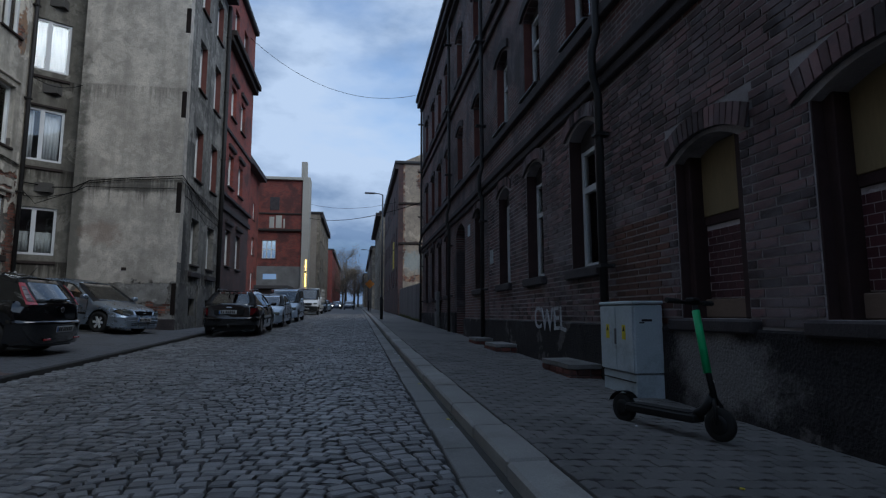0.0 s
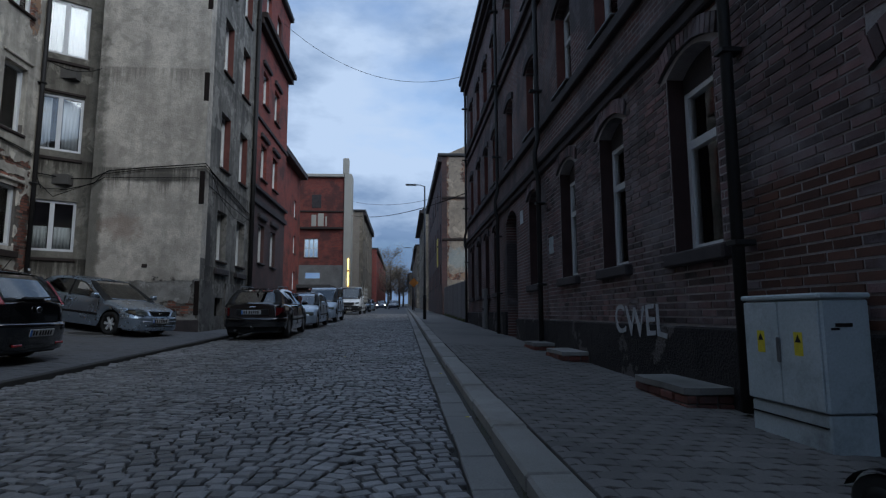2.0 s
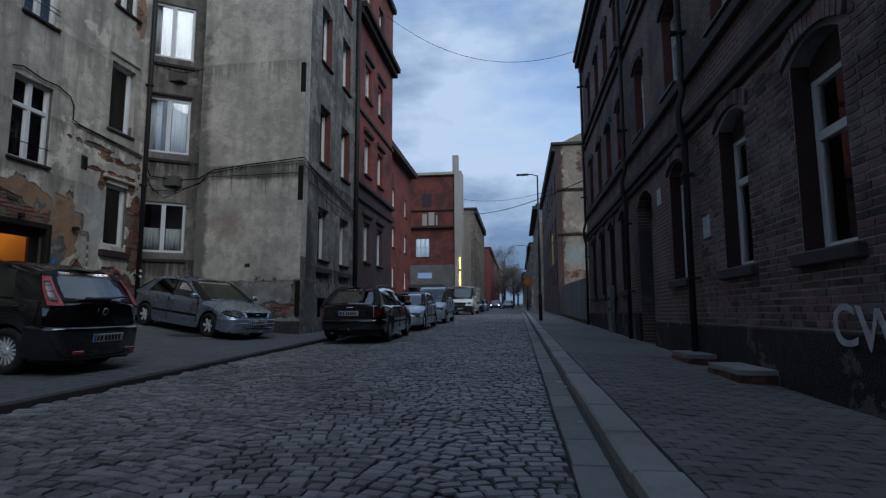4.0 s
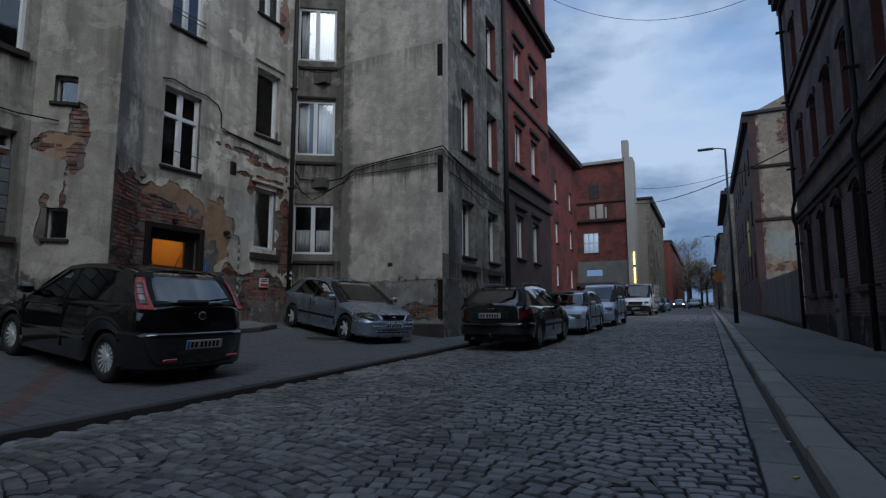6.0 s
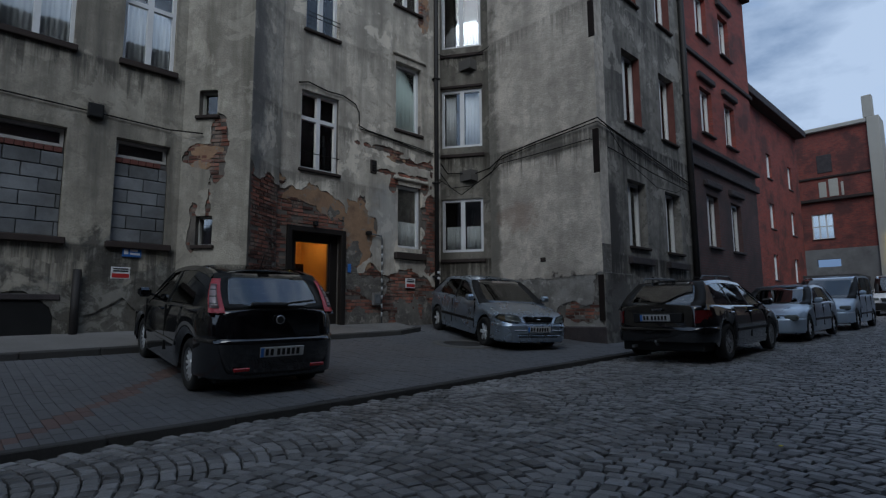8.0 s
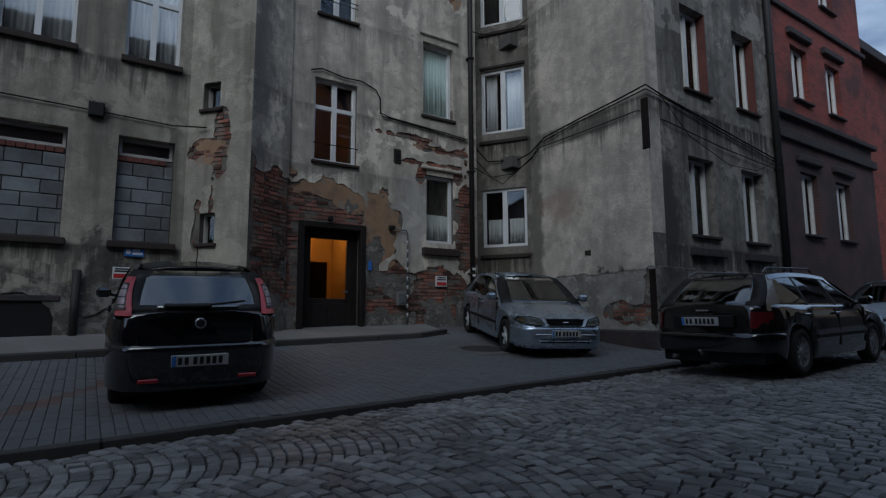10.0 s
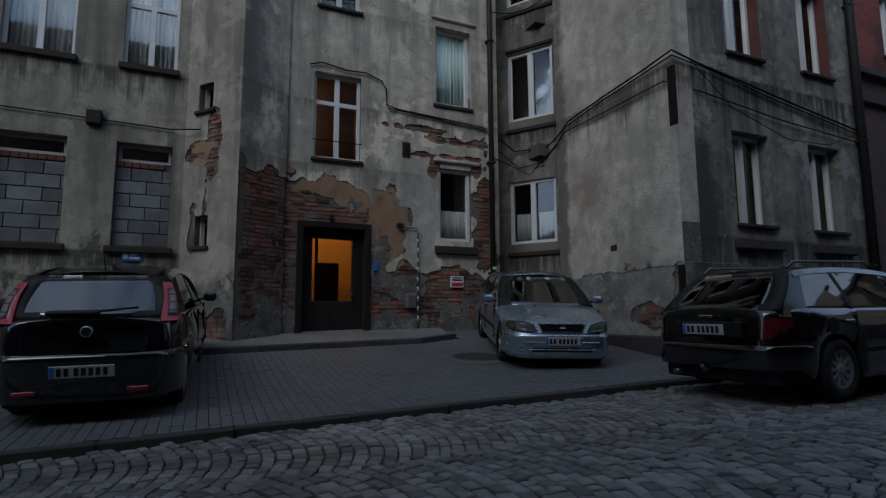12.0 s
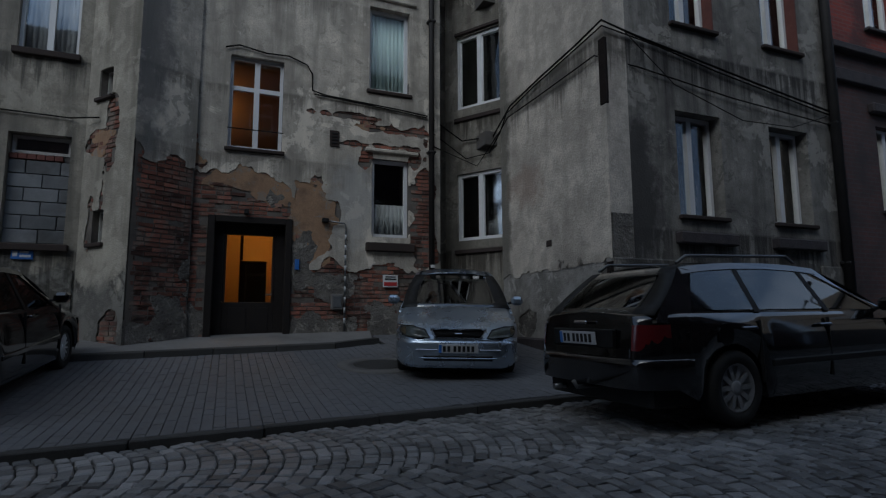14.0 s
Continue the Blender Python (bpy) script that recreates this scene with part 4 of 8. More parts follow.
THIN = [(15.9, 5.22, 0.75, 0.07), (16.7, 5.02, 0.85, 0.09), (16.5, 4.66, 0.7, 0.04), (16.15, 4.4, 0.1, 0.2), (17.2, 4.45, 0.14, 0.18)]
ENTRY_HOLES = LOW_HOLES + [C_]


def fallen(s, z):
    return min(ovals(s, z, FALLEN) + 0.8 * fray(s, z, 5.3), ovals(s, z, THIN) + 0.5 * fray(s, z, 3.9, 0.45))


def entry_coat(s, z):
    return min(fallen(s, z), outside(s, z, ENTRY_HOLES))


UNDER = [(13.0, 4.15, 0.3, 0.3), (14.85, 3.6, 0.75, 0.33), (15.15, 2.95, 0.38, 0.7), (13.75, 3.75, 0.35, 0.22), (16.9, 5.06, 0.4, 0.04)]
SCABS = [(15.3, 0.95, 0.6, 0.4), (15.6, 1.75, 0.35, 0.3), (13.0, 0.9, 0.3, 0.5), (16.65, 1.1, 0.42, 0.35), (14.92, 2.3, 0.14, 0.45), (14.55, 3.5, 0.25, 0.16), (17.3, 1.2, 0.3, 0.3)]


def under_coat(s, z):
    return min(-ovals(s, z, UNDER) + fray(s, z, 1.7, 0.7), outside(s, z, ENTRY_HOLES))


def scab_coat(s, z):
    return min(-ovals(s, z, SCABS) + 0.9 * fray(s, z, 9.4), outside(s, z, ENTRY_HOLES), 0.2 - under_coat(s, z))


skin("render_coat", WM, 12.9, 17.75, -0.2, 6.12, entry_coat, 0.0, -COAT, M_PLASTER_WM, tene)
tagged(skin("undercoat", WM, 12.9, 17.6, 2.0, 5.4, under_coat, -0.012, -COAT, M_UNDERCOAT, tene, label="salmon undercoat laid bare"), kind="stuff")
tagged(skin("render_scab", WM, 12.9, 17.75, -0.1, 4.0, scab_coat, -0.009, -COAT, M_SCABBED, tene), kind="stuff")
bare_courses(WM, 12.92, 17.72, 0.3, 5.4, lambda s, z: fallen(s, z) < 0.13 and under_coat(s, z) < 0.12 and outside(s, z, ENTRY_HOLES) > 0.012, -COAT + 0.012, entry_wall, 22, 230)
window(tene, WM, *L_, "cross", 0.1)
for w_, rc_ in ((C_, 0.14), (E_, 0.1)):
    for pane_ in window(tene, WM, *w_, "one", rc_, None, thick=0.07).children:
        if pane_.name.startswith("pane"):
            pane_.data.materials[0] = M_GLASS_CLEAR
window(tene, WM, *A_, "cross", 0.1)
window(tene, WM, *B_, "two", 0.1)
window(tene, WM, *A2, "cross", 0.1)
window(tene, WM, *B2, "two", 0.1)
part("sill", boxes([((E_[0] - 0.12, -0.1, 2.5), (E_[1] + 0.12, 0.1, 2.68))], 0.02, WM), M_SILL, tene)
part("sill", boxes([((C_[0] - 0.06, -0.1, 5.76), (C_[1] + 0.06, 0.05, 5.84))], 0.015, WM), M_SILL, tene)
part("lintel", boxes([((E_[0] - 0.15, -0.02, 4.52), (E_[1] + 0.2, 0.07, 4.6))], 0.02, WM), M_PLASTER_WM, tene)
part("lintel", boxes([((C_[0] - 0.1, -0.02, 7.82), (C_[1] + 0.15, 0.06, 7.9))], 0.02, WM), M_PLASTER_WM, tene)
for w_ in (L_, A_):
    for dz in (0.32, 0.42) if w_ is A_ else (0.36,):
        tube("guard_bar", [WM(w_[0] - 0.02, 0.02, w_[2] + dz), WM(w_[1] + 0.02, 0.02, w_[2] + dz)], 0.01, M_CABLE, tene)
# bay wall across the corner
TB = Side((-10.69, 18.43), (-9.7, 19.08))
tops = [(2.88, 4.4), (5.92, 7.66), (8.95, 10.7), (12.0, 13.8)]
s_off = (Vector((-10.69, 18.43)) - Vector((-10.95, 18.24))).length
span = Vector((0.99, 0.65)).length
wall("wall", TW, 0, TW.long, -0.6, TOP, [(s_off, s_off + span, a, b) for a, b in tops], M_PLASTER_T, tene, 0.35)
for a, b in tops:
    window(tene, TW, s_off, s_off + span, a, b, "two", 0.05, None, thick=0.075)
    part("sill", boxes([((s_off - 0.06, -0.05, a - 0.3), (s_off + span + 0.06, 0.05, a - 0.2))], 0.015, TW), M_SILL, tene)
part("lintel", boxes([((s_off - 0.03, -0.02, 7.7), (s_off + span + 0.03, 0.05, 7.78))], 0.012, TW), M_SILL, tene)
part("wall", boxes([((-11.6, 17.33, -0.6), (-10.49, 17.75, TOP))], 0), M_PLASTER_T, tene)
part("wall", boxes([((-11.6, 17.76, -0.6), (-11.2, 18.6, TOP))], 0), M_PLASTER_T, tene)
# inner faces and roof that close the house
part("room_back", boxes([((-12.59, 19.62, -0.6), (-9.42, 19.8, TOP))], 0), M_ROOM, tene)
for z in (4.9, 8.2, 11.2):
    part("room_floor", boxes([((-12.59, 18.7, z), (-9.8, 19.6, z + 0.3))], 0), M_ROOM, tene)
part("room_back", boxes([((-12.9, -6.0, -0.6), (-12.6, 19.6, TOP))], 0), M_ROOM, tene)
part("gable_end", boxes([((-12.6, -6.4, -0.6), (-10.0, -6.0, TOP))], 0), M_PLASTER_W1, tene)
part("roof", boxes([((-13.2, -6.6, TOP + 0.005), (-8.6, 18.6, TOP + 0.3))], 0.05), M_ROOF, tene)

# the entrance door, half glazed
dr = tagged(part("door_1", boxes([((13.39, -0.31, 0.5), (13.58, -0.2, 2.98)), ((14.48, -0.31, 0.5), (14.67, -0.2, 2.98)), ((13.58, -0.31, 2.74), (14.48, -0.2, 2.98)), ((13.58, -0.29, 0.5), (14.48, -0.21, 1.5)), ((13.58, -0.29, 1.5), (13.63, -0.21, 2.74)), ((14.43, -0.29, 1.5), (14.48, -0.21, 2.74))], 0.008, WM), M_DOOR),
            "dark brown wooden entrance door with a glazed upper half", "door", kind="structure")
gp = part("pane", boxes([((13.635, -0.255, 1.505), (14.425, -0.245, 2.735))], 0, WM), glass("door_glass", (0.85, 0.78, 0.65), 1.35), dr)
gp.visible_shadow = False
part("door_frame", boxes([((13.3, -0.12, 0.6), (13.42, 0.025, 3.05)), ((14.64, -0.12, 0.6), (14.76, 0.025, 3.05)), ((13.42, -0.12, 2.93), (14.64, 0.025, 3.05))], 0.01, WM), M_DOOR, dr)
part("door_handle", boxes([((14.41, -0.205, 1.62), (14.44, -0.15, 1.66)), ((14.32, -0.165, 1.625), (14.44, -0.145, 1.655))], 0.006, WM), M_STEEL, dr)
part("panel", boxes([((13.68, -0.212, 0.78), (14.0, -0.196, 1.4)), ((14.06, -0.212, 0.78), (14.38, -0.196, 1.4))], 0.006, WM), M_DOOR, dr)
# hallway behind it, with its lamp
hall = thing("stair_hall", "ochre painted stair hall lit by a warm lamp", "hall", kind="structure")
part("hall_wall", boxes([((-12.55, 12.95, 0.4), (-10.5, 13.05, 6.4)), ((-12.55, 14.98, 0.4), (-10.5, 15.08, 6.4)), ((-12.6, 13.05, 0.4), (-12.5, 14.98, 6.4))], 0), M_HALL, hall)
part("hall_floor", boxes([((-12.5, 13.05, 0.35), (-10.47, 14.98, 0.6))], 0), M_PLASTER_GREY, hall)
part("hall_ceiling", boxes([((-12.5, 13.05, 3.3), (-10.48, 14.98, 3.45))], 0), M_HALL, hall)
part("hall_ceiling", boxes([((-12.5, 13.05, 6.41), (-10.48, 14.98, 6.5))], 0), M_HALL, hall)
part("inner_leaf", boxes([((-11.36, 13.88, 0.6), (-11.3, 14.4, 2.36)), ((-11.36, 13.88, 2.37), (-11.3, 13.94, 3.29))], 0.008), M_DOOR, hall, "dark inner door leaf standing open")
hl = thing("ceiling_lamp", "small warm glass ceiling lamp in the stair hall", "lamp")
part("shade", lathe([(3.2, 0.1), (3.16, 0.1), (3.12, 0.06)], 12, "z"), M_BULB, hl).location = (-11.5, 14.3, 0)
part("base", lathe([(3.29, 0.06), (3.21, 0.06)], 12, "z"), M_BLACK, hl).location = (-11.5, 14.3, 0)
ld = bpy.data.lights.new("hall_light", "POINT")
ld.energy, ld.color, ld.shadow_soft_size = 12, (1.0, 0.5, 0.14), 0.08
new("hall_light", ld).location = (-11.5, 14.3, 3.0)
ld2 = bpy.data.lights.new("landing_light", "POINT")
ld2.energy, ld2.color, ld2.shadow_soft_size = 2.2, (1.0, 0.45, 0.16), 0.1
new("landing_light", ld2).location = (-12.1, 13.5, 5.9)

curtain(WM, E_[0] + 0.03, E_[1] - 0.03, 2.86, 3.5, 0.21, M_CURTAIN, "white lace half curtain behind the small window")
curtain(WM, C_[0] + 0.03, C_[1] - 0.06, 5.93, 7.6, 0.245, M_CURTAIN_GREEN, "pale green drawn curtain behind the window")
NET = "white net added behind the bay window"
for k, (a, b) in enumerate(tops[:3]):
    mid_s = s_off + span / 2
    if k == 0:
        curtain(TW, s_off + 0.09, mid_s - 0.08, a + 0.08, a + 0.75, 0.2, M_CURTAIN, "white lace half curtain behind the bay window")
        curtain(TW, mid_s + 0.08, s_off + span - 0.09, a + 0.08, a + 0.75, 0.2, M_CURTAIN, "white lace half curtain behind the bay window")
    else:
        curtain(TW, s_off + 0.09, mid_s - (0.2 if k == 1 else 0.08), a + 0.08, b - 0.08, 0.2, M_NET, NET)
        # in the middle row this net stands in for the sky's reflection
        curtain(TW, mid_s + 0.08, s_off + span - 0.09, a + 0.08, b - 0.08, 0.2, M_NET, NET)

# ---- the grey house with the blind gable ----
gab = thing("corner_house", "grey rendered old house with a blind gable wall", "house")
FX = -5.83
GW = Side((-9.1, 18.7), (FX, 18.7))
FR = Side((FX, 18.7), (FX, 23.72))
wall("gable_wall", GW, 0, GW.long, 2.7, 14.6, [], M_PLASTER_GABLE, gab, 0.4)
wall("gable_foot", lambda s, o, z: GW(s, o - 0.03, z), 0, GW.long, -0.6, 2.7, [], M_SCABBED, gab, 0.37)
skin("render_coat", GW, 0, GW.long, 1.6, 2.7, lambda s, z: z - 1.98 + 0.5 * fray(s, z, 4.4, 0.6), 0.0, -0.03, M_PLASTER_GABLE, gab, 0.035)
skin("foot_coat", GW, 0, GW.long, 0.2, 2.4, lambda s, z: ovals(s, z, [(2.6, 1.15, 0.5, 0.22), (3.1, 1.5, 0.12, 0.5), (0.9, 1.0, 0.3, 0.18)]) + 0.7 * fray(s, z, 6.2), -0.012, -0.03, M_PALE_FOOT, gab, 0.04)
bare_courses(GW, 2.0, 3.2, 0.86, 1.7, lambda s, z: ovals(s, z, [(2.6, 1.15, 0.6, 0.32)]) < 0, -0.025, gab, 23)
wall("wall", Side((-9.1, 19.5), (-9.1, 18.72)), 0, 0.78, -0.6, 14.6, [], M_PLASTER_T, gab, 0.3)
fo, fw = [], []
for a in (20.0, 22.06):
    for z0, z1 in ((2.75, 4.4), (5.85, 7.75), (9.2, 11.1), (12.3, 14.0)):
        fo.append((a - 18.7, a + 0.95 - 18.7, z0, z1))
    fo.append((a - 18.7 + 0.1, a + 0.85 - 18.7, 0.95, 1.55))
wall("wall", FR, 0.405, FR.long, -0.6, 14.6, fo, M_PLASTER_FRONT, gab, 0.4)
for o in fo:
    if o[2] > 2:
        up = o[2] > 5
        window(gab, FR, o[0] + 0.02, o[1] - 0.02, o[2], o[3], "two", 0.2, M_SILL, None, 0.08, thick=0.06)
        if up:
            part("reveal", boxes([((o[1] - 0.03, -0.19, o[2]), (o[1] - 0.004, -0.004, o[3]))], 0, FR), M_REVEAL_RED, gab)
        else:
            part("sill", boxes([((o[0] - 0.12, -0.05, o[2] - 0.45), (o[1] + 0.12, 0.12, o[2] - 0.27))], 0.02, FR), M_TRIM_DARK, gab)
    else:
        part("cellar_grate", boxes([((o[0] + 0.1 * k, -0.2, o[2]), (o[0] + 0.1 * k + 0.025, -0.17, o[3])) for k in range(8)], 0, FR), M_CABLE, gab)
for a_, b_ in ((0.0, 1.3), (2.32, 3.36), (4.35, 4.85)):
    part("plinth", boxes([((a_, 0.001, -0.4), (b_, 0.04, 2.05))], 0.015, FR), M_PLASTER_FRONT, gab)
part("plinth", boxes([((0.02, -0.02, -0.4), (GW.long + 0.04, 0.07, 0.85))], 0.03, GW), M_TRIM_DARK, gab)
for z0, z1 in ((4.32, 5.35), (7.58, 8.5), (10.6, 11.5), (0.98, 2.0)):
    part("corner_scar", boxes([((GW.long - 0.13, -0.05, z0), (GW.long + 0.014, 0.014, z1))], 0.012, GW), M_SCAR, gab)
part("eave", boxes([((-0.2, -0.3, 14.6), (5.0, 0.45, 14.85))], 0.03, FR), M_TRIM_DARK, gab)
part("roof", boxes([((-12.0, 18.55, 14.86), (FX + 0.4, 23.72, 15.1))], 0.05), M_ROOF, gab)
part("room_back", boxes([((-8.6, 19.3, -0.6), (-8.4, 23.7, 14.5))], 0), M_ROOM, gab)
part("air_brick", boxes([((1.6, -0.01, 2.4), (1.75, 0.02, 2.5))], 0.004, GW), M_SILL, gab)

# ---- the red house ----
red = thing("red_brick_house", "red brick house with sooty lower storeys and a moulded cornice", "house")
RF = Side((FX, 23.75), (FX, 29.85))
ro = []
for a in (24.98, 27.05):
    for z0, z1 in ((3.15, 4.78), (6.75, 8.25), (10.0, 11.5)):
        ro.append((a - 23.75, a + 0.95 - 23.75, z0, z1))
ro2 = [(1.3, 2.15, 14.0, 15.3), (3.3, 4.15, 14.0, 15.3)]
wall("wall", RF, 0, RF.long, -0.6, 6.2, [o for o in ro if o[3] < 6], M_BRICK_BROWN, red, 0.4)
wall("upper_wall", RF, 0, RF.long, 6.2, 16.4, [o for o in ro if o[3] > 6] + ro2, M_BRICK_RED, red, 0.4)
for o in ro + ro2:
    window(red, RF, *o, "two", 0.14, M_TRIM_DARK, None, 0.1)
    if o[2] < 13:
        part("lintel", boxes([((o[0] - 0.18, -0.02, o[3] + 0.22), (o[1] + 0.18, 0.12, o[3] + 0.42))], 0.03, RF), M_TRIM_DARK, red)
for z0, z1, out in ((5.5, 5.75, 0.1), (6.1, 6.25, 0.14), (9.1, 9.25, 0.08), (13.0, 13.25, 0.25), (13.25, 13.5, 0.4)):
    strip(red, "cornice", RF, 0, RF.long + 0.1, z0, z1, out, M_TRIM_DARK if z0 < 13 else M_SILL, 0.02)
part("end_wall", boxes([((-11.5, 29.45, -0.6), (FX - 0.41, 29.85, 16.4))], 0), M_BRICK_RED_Y, red)
part("room_back", boxes([((-8.6, 23.8, -0.6), (-8.4, 29.4, 16))], 0), M_ROOM, red)
part("roof", boxes([((-11.6, 23.75, 16.405), (FX + 0.2, 29.9, 16.7))], 0.05), M_ROOF, red)
part("party_wall", boxes([((-11.5, 23.75, 14.0), (FX - 0.42, 24.1, 17.2))], 0), M_BRICK_RED_Y, red)

# ---- the dark brick house along the near pavement ----
RX = 3.36
dark = thing("dark_brick_house", "soot-blackened long brick house with arched windows", "house")
RW = Side((RX, -14.0), (RX, 28.2), flip=True)
S0 = 14.0
cols_r = [(-12.5, 1.0), (-9.9, 1.0), (-7.3, 1.0), (-4.7, 1.0), (-2.0, 1.05), (0.6, 1.15), (2.25, 1.2), (4.22, 1.0), (7.15, 0.95), (9.4, 0.95), (11.6, 0.95), (14.3, 0.95), (19.6, 0.9), (21.6, 0.9), (23.6, 0.9), (25.8, 0.9)]
low, mid_, hi_ = [], [], []
for y, w in cols_r:
    near = y < 6
    low.append((y + S0, y + w + S0, (0.95 if near else 1.68), (2.75 if near else 3.92), 0.16))
    mid_.append((y + S0, y + w + S0, 5.36, 7.25, 0.14))
    hi_.append((y + S0, y + w + S0, 8.9, 10.7, 0.14))
mid_.append((17.0 + S0, 17.95 + S0, 5.36, 7.25, 0.14))
hi_.append((17.0 + S0, 17.95 + S0, 8.9, 10.7, 0.14))
DOOR_R = (16.75 + S0, 18.25 + S0, 0.3, 3.98, 0.3)
wall("wall", RW, 0, 13.0, -1.2, 4.1, [o for o in low if o[1] < 13], M_BRICK_DARK, dark, 0.45)
wall_low = wall("wall", RW, 13.0, 27.6, -1.2, 4.1, [o for o in low if 13 < o[0] < 27.6], M_MORTAR_WALL, dark, 0.45)
wall("wall", RW, 27.6, RW.long, -1.2, 4.1, [o for o in low if o[0] > 27.6] + [DOOR_R], M_BRICK_DARK, dark, 0.45)
wall("upper_wall", RW, 0, RW.long, 4.1, 12.4, mid_ + hi_, M_BRICK_DARK, dark, 0.45)
for o in low:
    for a_, b_ in ((o[0] + 0.001, o[0] + 0.016), (o[1] - 0.016, o[1] - 0.001)):
        part("reveal", boxes([((a_, -0.2, o[2] + 0.001), (b_, -0.003, o[3] - 0.16))], 0, RW), M_REVEAL_DARK, dark)
    if o[0] - S0 > 6:
        window(dark, RW, o[0] + 0.02, o[1] - 0.02, o[2] + 0.02, o[3] - 0.35, "transom", 0.2, None, None, thick=0.07)
        part("sill", boxes([((o[0] - 0.12, -0.05, o[2] - 0.16), (o[1] + 0.12, 0.1, o[2] - 0.003))], 0.02, RW), M_TRIM_DARK, dark)
        part("boarding", boxes([((o[0] + 0.01, -0.28, o[3] - 0.36), (o[1] - 0.01, -0.2, o[3] - 0.005))], 0, RW), M_TRIM_DARK, dark)
for o in mid_ + hi_:
    window(dark, RW, o[0] + 0.02, o[1] - 0.02, o[2] + 0.02, o[3] - 0.2, "transom", 0.18, None, None, thick=0.06)
    part("boarding", boxes([((o[0] + 0.01, -0.26, o[3] - 0.21), (o[1] - 0.01, -0.18, o[3] - 0.005))], 0, RW), M_TRIM_DARK, dark)
    part("sill", boxes([((o[0] - 0.06, -0.1, o[2] - 0.035), (o[1] + 0.06, 0.13, o[2] - 0.004))], 0.006, RW), M_STEEL, dark, "thin zinc window sill")
    part("reveal", boxes([((o[1] - 0.022, -0.17, o[2]), (o[1] - 0.004, -0.006, o[3] - 0.2))], 0, RW), M_REVEAL_RED, dark)
for z0, z1, out in ((4.14, 4.3, 0.08), (4.3, 4.46, 0.14), (5.1, 5.3, 0.1), (8.2, 8.3, 0.08), (8.65, 8.82, 0.1), (11.9, 12.1, 0.15), (12.1, 12.4, 0.3)):
    strip(dark, "cornice", RW, 0, RW.long, z0, z1, out, M_TRIM_DARK, 0.02)
for lst, th_ in ((low, 0.13), (mid_, 0.11), (hi_, 0.11)):
    for o in lst:
        a, b, zt, rise = o[0] - 0.14, o[1] + 0.14, o[3], o[4]
        n = 10
        lo_ = [(a + (b - a) * k / n, zt - rise + 0.02 + rise * 1.15 * (1 - (2 * k / n - 1) ** 2)) for k in range(n + 1)]
        if lst is low and o[0] - S0 < 16:
            # a ring of bricks on edge, each leaning with the curve
            m_ = int((b - a) / 0.078)
            ring = part("arch", prism(lo_ + [(u, z + 0.2) for u, z in lo_[::-1]], -0.01, 0.035, RW), M_MORTAR_DARK, dark)
            for k in range(m_):
                u0, u1 = a + (b - a) * (k + 0.08) / m_, a + (b - a) * (k + 0.92) / m_
                f0, f1 = (2 * (u0 - a) / (b - a) - 1), (2 * (u1 - a) / (b - a) - 1)
                z0_, z1_ = zt - rise + 0.02 + rise * 1.15 * (1 - f0 * f0), zt - rise + 0.02 + rise * 1.15 * (1 - f1 * f1)
                part("brick", prism([(u0, z0_), (u1, z1_), (u1 + 0.06 * f1, z1_ + 0.2), (u0 + 0.06 * f0, z0_ + 0.2)], 0.03, 0.052 + 0.006 * math.sin(7 * k), RW), M_BRICK_PIECE, ring)
            continue
        poly = lo_ + [(u, z + 0.2) for u, z in lo_[::-1]]
        part("arch", prism(poly, -0.01, 0.055, RW), M_TRIM_DARK, dark)
part("plinth", boxes([((0, -0.02, -1.0), (DOOR_R[0], 0.07, 0.86))], 0.02, RW), M_PLINTH_DARK, dark)
part("plinth", boxes([((DOOR_R[1], -0.02, -1.0), (RW.long, 0.07, 1.05))], 0.02, RW), M_PLINTH_DARK, dark)
part("eave", boxes([((0, -0.4, 12.405), (RW.long + 0.05, 0.38, 12.6))], 0.03, RW), M_ROOF, dark)
part("roof", boxes([((RX + 0.41, -14.0, 12.41), (12.6, 28.3, 12.62))], 0.05), M_ROOF, dark)
part("end_wall", boxes([((RX + 0.455, 27.75, -1.0), (12.0, 28.2, 12.4)), ((RX + 0.455, -14.0, -1.0), (12.0, -13.55, 12.4))], 0), M_BRICK_DARK, dark)
part("room_back", boxes([((5.4, -13.5, -1.0), (5.6, 27.7, 12.35))], 0), M_ROOM, dark)
# unseen plain houses added behind the street; they keep low sky out of reflections
for nm, x0, x1 in (("unseen_rear_house", 3.36, 12.0), ("unseen_rear_yard_house", -13.0, -10.47)):
    bh = thing(nm, "plain dark house added unseen behind to block the low sky", "house")
    part("wall", boxes([((x0, -64.0, -1.5), (x1, -14.02 if x0 > 0 else -6.42, 12.6))], 0), M_BRICK_BROWN, bh)
    part("roof", boxes([((x0 - 0.2, -64.2, 12.604), (x1 + 0.2, -14.02 if x0 > 0 else -6.7, 12.9))], 0.03), M_ROOF, bh)
# added likewise, out of view, to shut off the sky at the end
bh = thing("unseen_end_house", "plain dark house added unseen across the street end behind", "house")
part("wall", boxes([((-10.4, -66.0, -2.5), (3.3, -64.0, 12.0))], 0), M_BRICK_BROWN, bh)
part("roof", boxes([((-10.4, -66.2, 12.004), (3.3, -63.8, 12.3))], 0.03), M_ROOF, bh)
